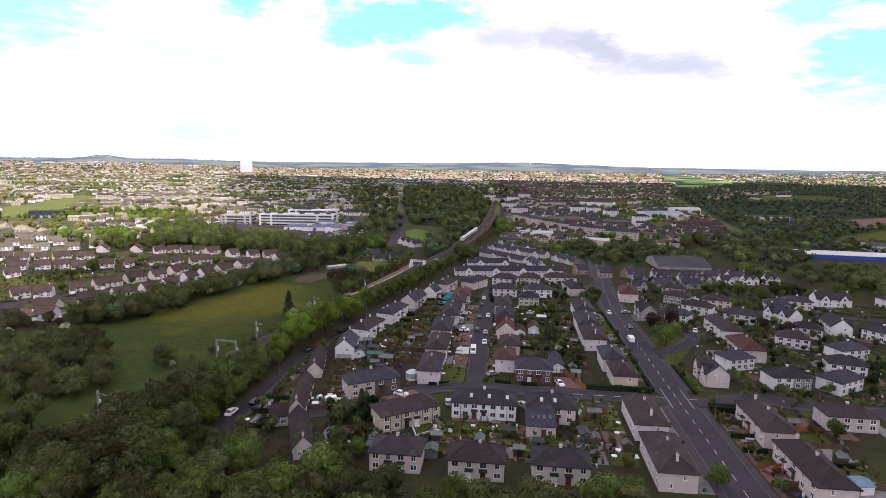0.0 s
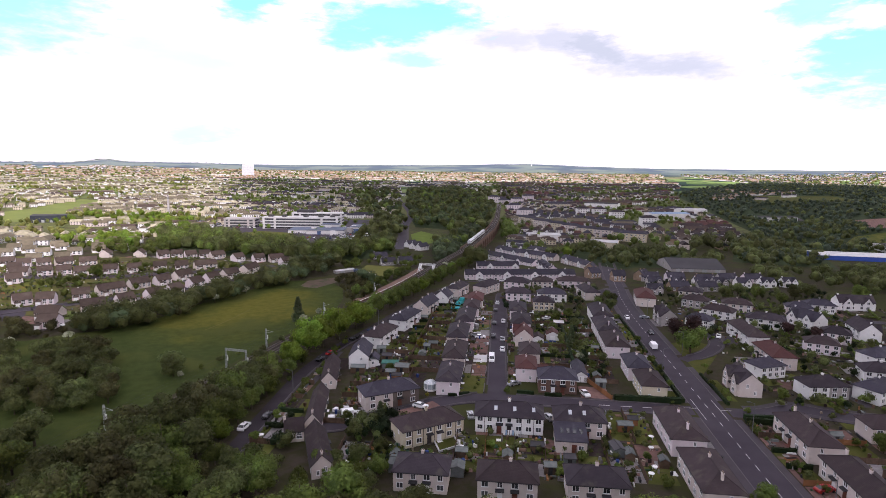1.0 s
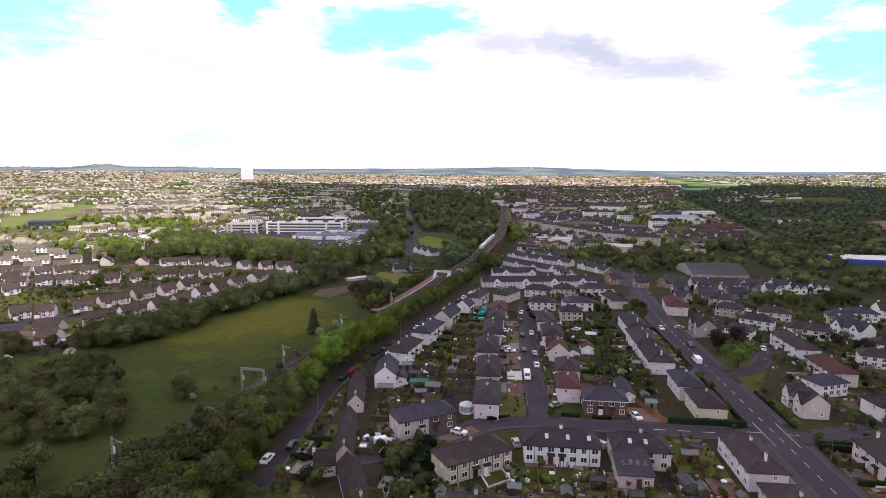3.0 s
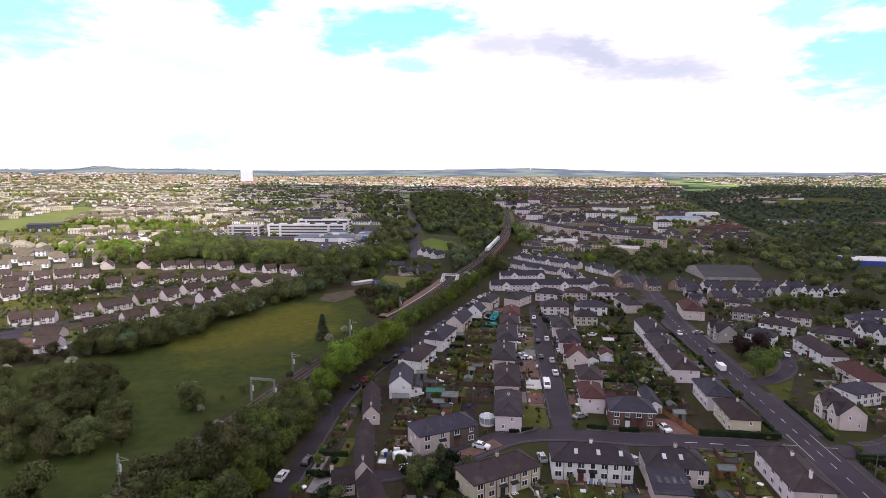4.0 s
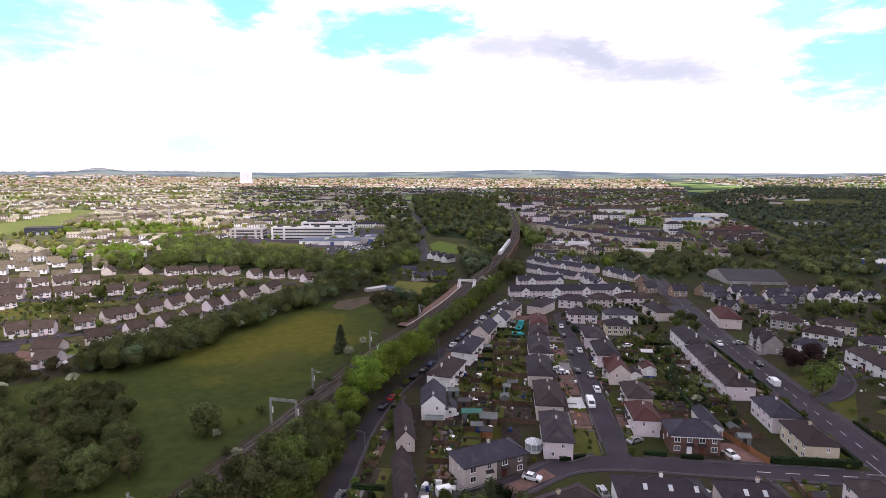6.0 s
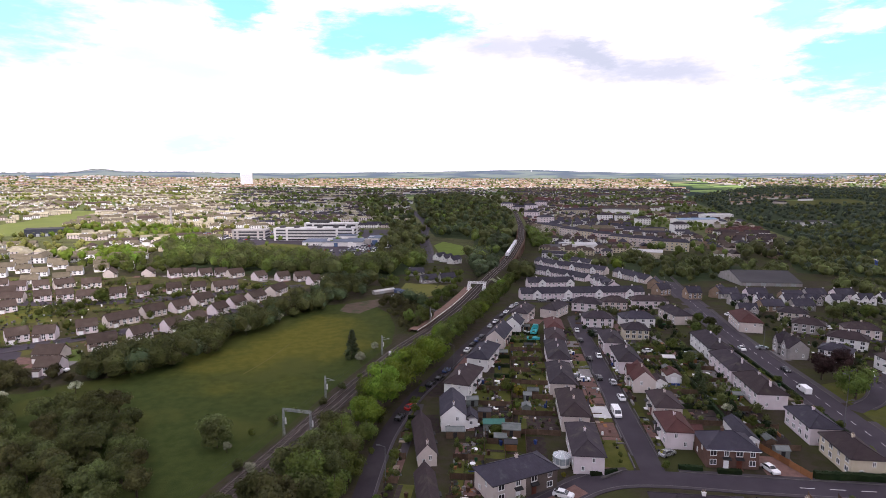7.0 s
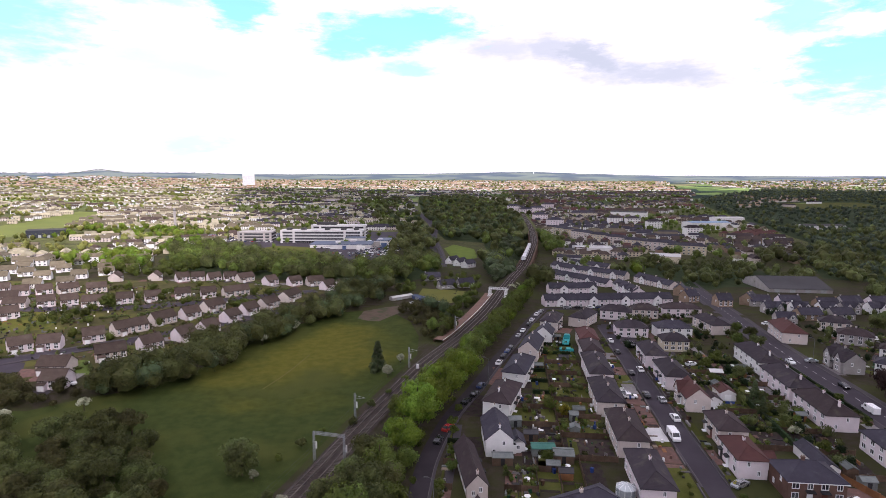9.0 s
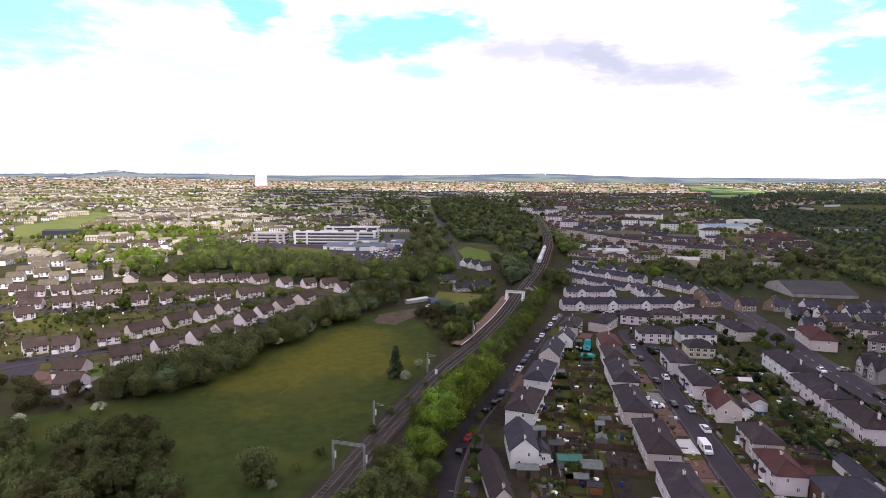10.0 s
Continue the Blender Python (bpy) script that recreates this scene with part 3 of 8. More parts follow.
patch("rough_slope", [(-251, 246), (-280, 272), (-270, 286), (-248, 276), (-236, 254)], M_ROUGH, "rough yellow-green grass slope between houses", lift=0.025)
patch("green_lawn", [(-186, 206), (-179, 205), (-190, 219), (-196, 219)], S("bright_lawn", (0.07, 0.1, 0.02), (0.1, 0.14, 0.03), 0.2, 3, 0.95, 0.2), "bright green lawn beside low houses", lift=0.025)
patch("yard", [(-208, 199), (-224, 214), (-210, 214), (-204, 206)], M_ASPHALT, "asphalt turning yard among estate houses", lift=0.028)
patch("red_yard", [(-201, 199), (-206, 208), (-200, 208), (-196, 202)], M_CHIPS, "red chip yard beside a low house", lift=0.03)
patch("bowling_green", [(-91, 336), (-91.5, 361), (-62, 355), (-65.5, 330), (-75, 320)], S("bowling_green_turf", (0.085, 0.088, 0.018), (0.115, 0.112, 0.025), 0.1, 2, 0.95, 0.2), "smooth olive bowling green by the railway")
patch("bare_earth", [(-111, 287), (-111.5, 301), (-104, 309), (-96, 315), (-90, 310), (-96, 294.5), (-100.3, 283), (-106, 284)], S("bare_red_earth", (0.07, 0.05, 0.038), (0.105, 0.075, 0.055), 0.25, 3, 0.95, 0.4, vary=0.02, third=((0.05, 0.055, 0.025), 0.2, 0.48, 0.62, 0.9)), "patch of bare red-brown earth in the meadow")
patch("school_field", [(-105, 612), (-98, 645), (-74, 610), (-68, 550), (-74, 540), (-86, 537), (-94, 560)], S('school_turf', (0.085, 0.12, 0.026), (0.12, 0.16, 0.036), 0.1, 1, 0.95, 0.2, vary=0.02, spec=0.02), "green playing field beside woodland", lift=0.14)
patch("park_field", [(-640, 640), (-740, 745), (-745, 802), (-815, 1000), (-750, 980), (-655, 780), (-596, 650)], S("bright_park_grass", (0.1, 0.125, 0.028), (0.15, 0.175, 0.042), 0.02, 0.5), "bright green park field among houses")
patch("hospital_ground", [(-330, 600), (-210, 520), (-152, 525), (-165, 640), (-180, 770), (-330, 760)], M_ASPHALT, "asphalt car park round the hospital", "car park")
patch("car_park", [(-450, 590), (-345, 590), (-345, 715), (-450, 715)], M_ASPHALT, "asphalt car park among trees", "car park")
patch("hospital_lawn", [(-280, 612), (-238, 600), (-212, 545), (-250, 535), (-300, 570)], M_LAWN, "strip of lawn before the hospital", lift=0.14)

RAIL = [(-115, 0), (-106, 40), (-95.5, 95), (-85.8, 148), (-83.1, 166), (-79.9, 185.5), (-77.2, 200), (-73.4, 221), (-70.6, 233), (-66.2, 248), (-62.2, 262), (-58.2, 280), (-54, 300), (-49.4, 328), (-45.8, 354), (-39.5, 395), (-33.4, 430), (-28, 470), (-20.2, 548), (-15.4, 600), (-12, 700), (-11.5, 800), (-13, 1000)]
road("main_road", [(59.2, 0), (59.2, 90), (59.2, 140), (59.2, 200), (60, 250), (62.5, 290), (67, 330), (72, 380), (80, 440)], 8.6, "grey two-lane main road with dashed centre line", dashes=(2.6, 3.4))
road("street", [(0.1, 148.6), (-0.1, 166), (-0.3, 180), (-0.4, 220), (-0.3, 262), (0.0, 296)], 5.5, "narrow asphalt street with parked cars", (0.5, 0.5))
road("cross_road", [(54.5, 147), (40, 147.2), (20, 147.5), (-2, 148), (-14, 144.5), (-26, 134), (-38, 126.5), (-46, 123)], 6.0, "asphalt side road joining the main road", (1.0, 1.2))
road_lines = Mesh()
for i in range(4):
    road_lines.box(29 + i * 6, 32 + i * 6, 147.1, 147.28, 0.055, 0.085)
lone("road_marking", road_lines, M_PAINT, "white dashed lines on the side road", "road marking", kind="structure")
# tree shade along this road comes from its darkened asphalt
road("west_road", [(-60.6, 105), (-61.0, 115), (-61.5, 130), (-62.3, 150), (-62, 165), (-59, 187), (-53.5, 208), (-47.3, 235), (-40, 266), (-33, 298), (-24, 328), (-12, 332), (20, 338), (55, 343)], 4.2, "asphalt road beside a row of trees", (0.0, 0.7), tar=M_SHADED_TAR)
road("close", [(-1, 296), (12, 292), (34, 297), (52, 305), (66, 325)], 5.0, "asphalt road between houses", (1.6, 1.6))
road("side_road", [(64, 147), (74, 147.5), (84, 152), (90, 150), (110, 146), (135, 150), (170, 170)], 6.0, "asphalt side road off the main road")
road("side_road", [(64, 190), (76, 200), (84, 215), (86, 240), (100, 262), (135, 262), (180, 255)], 4.4, "asphalt estate road between houses", (0.8, 0.8))
patch("lawn", [(65.2, 174), (71, 184), (78.5, 198), (80, 210), (74, 214), (65.6, 210)], M_LAWN, "green verge with a large tree beside the main road", lift=0.04)
road("estate_road", [(-240, 185), (-222, 210), (-203, 230), (-188, 246), (-170, 268), (-150, 300)], 6.0, "asphalt estate road among semi-detached houses", (1.5, 1.5))
road("estate_road", [(-330, 290), (-280, 285), (-240, 290), (-205, 305), (-170, 330), (-150, 345)], 6.0, "asphalt estate road among semi-detached houses", (1.5, 1.5))
road("valley_road", [(-95, 480), (-105, 564), (-128, 700), (-151, 883), (-206, 1103)], 8.0, "grey road climbing past woodland", (2, 2))

m = Mesh()
for x, y0, y1 in ((56.2, 141.5, 155), (62.0, 141.5, 155)):
    m.box(x - 0.06, x + 0.06, y0, y1, 0.055, 0.066)
for x0, x1, y in ((53.2, 55.9, 148.6), (62.3, 65.0, 148.2)):
    m.box(x0, x1, y - 0.07, y + 0.07, 0.06, 0.075)
lone("road_marking", m, M_PAINT, "worn white edge lines at the junction", "road marking", kind="structure")

# ---- railway ----


def railway():
    line = smooth_line(RAIL, 6)
    bank = Mesh()
    nrm = sides(line)
    rows = []
    for p, n in zip(line, nrm):
        on_arch = 440 < p.y < 700
        low = min(land((p + n * k).x, (p + n * k).y) for k in (-12, -6, 0, 6, 12)) - 0.3
        foot = -0.7 if on_arch else max(min(low, -0.1), -11)
        out = 3.4 + (0.2 if on_arch else 1.5 * (0.35 - foot))
        rows.append([(p + n * k).to_tuple()[:2] + (z,) for k, z in ((-out, foot), (-3.4, 0.35), (3.4, 0.35), (out, foot))])
    for r0, r1 in zip(rows, rows[1:]):
        for i in range(3):
            bank.face([r0[i], r0[i + 1], r1[i + 1], r1[i]], 1 if i != 1 else 0)
    lone("railway_bed", bank, [M_BALLAST, MATS["open_ground"]], "brown stone ballast bed of a double railway line", "railway", kind="structure")
    for off in (-1.75, 1.75):
        r = Mesh()
        for g in (-0.75, 0.75):
            strip(r, line, off + g - 0.06, off + g + 0.06, 0.62, 0.16, flat=0.0)
        lone("railway_track", r, M_RAIL, "pair of worn steel rails on ballast", "railway track", kind="structure")
        s = Mesh()
        ties = [p for p in smooth_line(RAIL, 0.75) if 60 < p.y < 260]
        for p, n in zip(ties, sides(ties)):
            c, d = p + n * off, Vector((-n.y, n.x, 0)) * 0.13
            w = n * 1.25
            q = [c - w - d, c + w - d, c + w + d, c - w + d]
            s.solid([(v.x, v.y, 0.36) for v in q] + [(v.x, v.y, 0.47) for v in q], [(4, 5, 6, 7), (0, 1, 5, 4), (1, 2, 6, 5), (2, 3, 7, 6), (3, 0, 4, 7)])
        tagged(lone("sleepers", s, M_SLEEPER, "concrete sleepers under the rails", "sleepers"), kind="stuff")


def along(y):
    """The middle of the railway and its heading at a place up the line."""
    line = smooth_line(RAIL, 2)
    i = min(range(len(line)), key=lambda k: abs(line[k].y - y))
    d = (line[min(i + 1, len(line) - 1)] - line[i - 1]).normalized()
    return line[i], d, Vector((d.y, -d.x, 0))


def catenary(y, portal):
    p, d, n = along(y)
    e = base("catenary_mast", p.x, p.y, 0.3, math.degrees(math.atan2(d.y, d.x)) - 90,
             "galvanised steel railway portal with white insulators" if portal else "galvanised steel railway mast beside the track", "mast", "railway masts")
    for x in ((-3.7, 3.7) if portal else (-3.9,)):
        q = Mesh()
        for dx in (-0.22, 0.22):
            for dy in (-0.22, 0.22):
                q.tube((x + dx, dy, -0.6), (x + dx * 0.7, dy * 0.7, 7.0), 0.05, n=4)
        for i in range(8):
            z, s = 0.3 + i * 0.82, 1 if i % 2 else -1
            for w in (-0.2, 0.2):
                q.tube((x - 0.2 * s, w, z), (x + 0.2 * s, w, z + 0.8), 0.025, n=4)
                q.tube((x + w, -0.2 * s, z), (x + w, 0.2 * s, z + 0.8), 0.025, n=4)
        part("post", q, M_STEEL, e)
        w = Mesh()
        w.tube((x + 0.55, 0, 3.0), (x + 0.55, 0, 4.6), 0.2, n=8)
        part("insulator", w, M_WHITE, e, "white insulator stack")
        if not portal:
            a = Mesh()
            a.tube((x, 0, 6.4), (x + 3.0, 0, 6.0), 0.05, n=5)
            a.tube((x, 0, 5.4), (x + 3.0, 0, 6.0), 0.04, n=5)
            part("arm", a, M_STEEL, e)
    if portal:
        b = Mesh()
        for dy in (-0.25, 0.25):
            for z in (6.5, 7.0):
                b.tube((-3.9, dy, z), (3.9, dy, z), 0.05, n=4)
        for i in range(9):
            x = -3.6 + i * 0.8
            for dy in (-0.25, 0.25):
                b.tube((x, dy, 6.5 + 0.5 * (i % 2)), (x + 0.8, dy, 7.0 - 0.5 * (i % 2)), 0.03, n=4)
        part("beam", b, M_STEEL, e)


def wires():
    for off in (-1.75, 1.75):
        m = Mesh()
        line = [p for p in smooth_line(RAIL, 12) if 0 < p.y < 420]
        for (p, n), (q, k) in zip(zip(line, sides(line)), list(zip(line, sides(line)))[1:]):
            for z in (5.3, 6.2):
                a, b = p + n * off, q + k * off
                m.tube((a.x, a.y, z), (b.x, b.y, z), 0.016, n=3)
        lone("overhead_wire", m, M_DARK, "thin overhead wires above the track", "overhead wire", kind="structure")


def platforms():
    line = [p for p in smooth_line(RAIL, 4) if 250 < p.y < 345]
    for a, b, edge in ((-7.6, -3.4, -3.7),):
        e = base("station_platform", line[0].x, line[0].y, 0, 0, "pink paved railway platform with white edge line", "platform", kind="structure")
        shift = pose(-line[0].x, -line[0].y, 0)
        m, w = Mesh(), Mesh()
        strip(m, line, a, b, 1.2, 1.6, flat=0.0)
        part("deck", m, M_PLATFORM, e, at=shift)
        strip(w, line, edge, edge + 0.3, 1.206, flat=0.0)
        part("edge_line", w, M_WHITE, e, "white painted platform edge", at=shift)


def footbridge(y):
    p, d, n = along(y)
    e = base("footbridge", p.x, p.y, 0.3, math.degrees(math.atan2(n.y, n.x)), "white painted steel footbridge with stairs over the railway", "footbridge")
    e.scale = (0.6, 0.6, 0.72)
    deck = Mesh()
    deck.box(-8.5, 8.5, -1.1, 1.1, 5.2, 5.5)
    part("deck", deck, M_CONC, e)
    for s in (-1.1, 1.1):
        r = Mesh()
        r.box(-8.5, 8.5, s - 0.05, s + 0.05, 6.65, 6.8)
        r.box(-8.5, 8.5, s - 0.05, s + 0.05, 5.5, 5.65)
        for i in range(18):
            r.box(-8.5 + i, -8.4 + i, s - 0.05, s + 0.05, 5.5, 6.8)
            r.box(-8.1 + i, -8.04 + i, s - 0.03, s + 0.03, 5.5, 6.7)
        part("railing", r, M_WHITE, e)
    for x in (-7.2, 7.2):
        k = Mesh()
        for dx in (-0.8, 0.8):
            k.box(x + dx - 0.12, x + dx + 0.12, -0.9, -0.6, -0.8, 5.2)
            k.box(x + dx - 0.12, x + dx + 0.12, 0.6, 0.9, -0.8, 5.2)
        part("leg", k, M_WHITE, e)
        q = Mesh()
        for i in range(22):
            z, yy = 5.3 - i * 0.21, -1.1 - i * 0.34
            q.box(x - 1.0, x + 1.0, yy - 0.36, yy, z - 0.12, z)
        for sx in (-1.0, 1.0):
            q.prism([(-1.1, 5.2), (-8.7, 0.3), (-8.7, 1.7), (-1.1, 6.7)], 0, x + sx - 0.05, x + sx + 0.05)
        part("stair", q, M_WHITE, e)


def viaduct():
    e = base("viaduct", -30, 500, -10, 0, "dark sandstone railway viaduct with round arches", "viaduct", kind="structure")
    inv = pose(30, -500, 10)
    for i in range(17):
        y0 = 443 + i * 15
        p, d, n = along(y0 + 7.5)
        ang = math.degrees(math.atan2(d.y, d.x)) - 90
        m = Mesh()
        front = [(-7.5, -10), (-6.0, -10)] + [(6.0 * math.cos(a), -7.2 + 5.6 * math.sin(a)) for a in np.linspace(math.pi, 0, 13)] + [(6.0, -10), (7.5, -10), (7.5, -0.7), (-7.5, -0.7)]
        m.prism(front, 0, -4.3, 4.3)
        part("arch", m, M_VIADUCT, e, at=inv @ pose(p.x, p.y, 0, 0, 0, ang))
        w = Mesh()
        for x in (-4.5, 4.2):
            w.box(x, x + 0.3, -7.6, 7.6, -0.8, 1.2)
        part("parapet", w, M_VIADUCT, e, at=inv @ pose(p.x, p.y, 0, 0, 0, ang))


def train():
    e = None
    for i in range(4):
        p, d, n = along(478 + i * 21.5)
        if e is None:
            e = base("train", p.x, p.y, 0.6, 0, "pale grey electric passenger train on the viaduct", "train")
            root = Vector((p.x, p.y, 0.6))
        at = pose(p.x - root.x + n.x * -1.75, p.y - root.y + n.y * -1.75, 0, 0, 0, math.degrees(math.atan2(d.y, d.x)) - 90)
        m = Mesh()
        prof = [(-1.4, 0.6), (1.4, 0.6), (1.42, 2.6), (1.1, 3.3), (0.5, 3.55), (-0.5, 3.55), (-1.1, 3.3), (-1.42, 2.6)]
        m.prism(prof, 1, -10.4, 10.4)
        car = part("carriage", m, S("pale_train_paint", (0.45, 0.46, 0.47), (0.56, 0.57, 0.58), 0.4, 3, 0.4, 0.02), e, at=at)
        for s in (-1.43, 1.43):
            for k in range(8):
                w = Mesh()
                y = -9.4 + k * 2.45
                w.box(s - 0.02, s + 0.02, y, y + 1.6, 1.7, 2.5)
                part("window", w, M_GLASS, car)
        for y in (-7, 7):
            b = Mesh()
            b.box(-1.1, 1.1, y - 1.5, y + 1.5, 0.02, 0.62)
            part("bogie", b, M_DARK, car)


railway()
catenary(158, True)
for y in (112, 182, 223, 268):
    catenary(y, False)
wires()
platforms()
footbridge(341)
viaduct()
train()

# ---- houses ----


def lattice(m, xs, zs, y0, y1, solid, pane_at=None):
    """A plate cut into cells; the cells that are not solid are open, or glazed at the depth pane_at. One connected shell."""
    nx, nz = len(xs), len(zs)
    ids = {}

    def vert(i, k, d):
        if (i, k, d) not in ids:
            ids[i, k, d] = len(m.v)
            m.v.append((xs[i], (y0, y1)[d], zs[k]))
        return ids[i, k, d]

    def quad(q, mi=0):
        m.f.append(tuple(q))
        m.m.append(mi)

    for i in range(nx - 1):
        for k in range(nz - 1):
            c = [(i, k), (i + 1, k), (i + 1, k + 1), (i, k + 1)]
            if solid(i, k):
                quad([vert(*p, 0) for p in c])
                quad([vert(*p, 1) for p in reversed(c)])
            elif pane_at is not None:
                quad([vert(*p, 1) for p in c], 1)
            for (p, q), (di, dk) in zip(zip(c, c[1:] + c[:1]), ((0, -1), (1, 0), (0, 1), (-1, 0))):
                a, b = i + di, k + dk
                other = 0 <= a < nx - 1 and 0 <= b < nz - 1 and solid(a, b)
                if solid(i, k) and not other:
                    quad([vert(*q, 0), vert(*p, 0), vert(*p, 1), vert(*q, 1)])


def window_mesh(w, h, glazed):
    def build():
        m = Mesh()
        xs = [-w / 2, -w / 2 + 0.1, -0.04, 0.04, w / 2 - 0.1, w / 2]
        lattice(m, xs, [-0.06, 0.1, h - 0.09, h], -0.09, -0.004, lambda i, k: i in (0, 2, 4) or k != 1, 0.0 if glazed else None)
        return m
    return build


def pane_mesh(w, h):
    def build():
        m = Mesh()
        m.box(-w / 2 + 0.06, w / 2 - 0.06, -0.02, 0.02, 0.06, h - 0.05)
        return m
    return build


def window(parent, x, y, z, turn, w=1.5, h=1.25, lod=0):
    at = pose(x, y, z, 0, 0, turn)
    if lod:
        return part("window", window_mesh(w, h, True), [M_WHITE, M_GLASS], parent, key=("win", w, h, 1), at=at)
    f = part("window", window_mesh(w, h, False), M_WHITE, parent, key=("win", w, h), at=at)
    part("pane", pane_mesh(w, h), M_GLASS, f, key=("pane", w, h))
    return f


def door(parent, x, y, turn, kind, canopy=True):
    def build():
        m = Mesh()
        m.box(-0.48, 0.48, -0.05, 0.04, 0.15, 2.15)
        m.box(-0.56, -0.48, -0.08, 0.05, 0.1, 2.25)
        m.box(0.48, 0.56, -0.08, 0.05, 0.1, 2.25)
        m.box(-0.56, 0.56, -0.08, 0.05, 2.15, 2.25)
        m.box(-0.7, 0.7, -0.9, 0.0, -0.05, 0.15)
        return m
    d = part("door", build, M_DOOR[kind % 3], parent, key=("door", kind % 3), at=pose(x, y, 0, 0, 0, turn))
    if canopy:
        def roof():
            m = Mesh()
            m.prism([(0.0, 2.55), (-0.85, 2.35), (-0.85, 2.47), (0.0, 2.75)], 0, -0.9, 0.9)
            return m
        part("canopy", roof, M_DARK, d, key="canopy")
    return d


def hip_roof(L, W, eh, rise, over=0.4, hip=1.0):
    a, b, t = L / 2 + over, W / 2 + over, 0.16
    r = max(0.01, a - b * hip)
    up = [(-a, -b, eh), (a, -b, eh), (a, b, eh), (-a, b, eh), (-r, 0, eh + rise), (r, 0, eh + rise)]
    v = up + [(x, y, z - t) for x, y, z in up[:4]]
    m = Mesh()
    m.solid(v, [(0, 1, 5, 4), (2, 3, 4, 5), (1, 2, 5), (3, 0, 4), (6, 7, 1, 0), (7, 8, 2, 1), (8, 9, 3, 2), (9, 6, 0, 3), (9, 8, 7, 6)])
    m.tube((-r, 0, eh + rise), (r, 0, eh + rise), 0.13, n=5)
    for sx in (-1, 1):
        for sy in (-1, 1):
            m.tube((sx * r, 0, eh + rise), (sx * a, sy * b, eh), 0.11, n=4)
    return m


def gable_roof(L, W, eh, rise, over=0.3, end=0.15):
    a, b, t = L / 2 + end, W / 2 + over, 0.18
    e = eh - over * rise / (W / 2)
    m = Mesh()
    m.prism([(-b, e), (0, eh + rise), (b, e), (b, e - t), (0, eh + rise - t), (-b, e - t)], 0, -a, a)
    m.tube((-a, 0, eh + rise), (a, 0, eh + rise), 0.13, n=5)
    return m


def chimney(parent, x, y, z0, z1, mat, pots=2, size=0.4):
    m = Mesh()
    w = size * 0.3 + 0.2 * max(pots, 2) * 0.5
    m.box(x - w, x + w, y - size / 2, y + size / 2, z0, z1)
    m.box(x - w - 0.07, x + w + 0.07, y - size / 2 - 0.07, y + size / 2 + 0.07, z1, z1 + 0.14)
    c = part("chimney", m, mat, parent)
    for i in range(pots):
        px = x + (i - (pots - 1) / 2) * 0.42

        def pot():
            q = Mesh()
            q.tube((0, 0, 0), (0, 0, 0.42), 0.14, 0.11, n=7)
            return q
        part("chimney_pot", pot, M_POT, c, key="pot", at=pose(px, y, z1 + 0.1))
    return c


WORDS = {"cream": "cream roughcast", "white": "white roughcast", "buff": "buff yellow roughcast", "grey": "grey roughcast", "pink": "off-white roughcast", "brick": "brown brick", "dun": "dark grey-brown roughcast", "stone": "brown sandstone"}


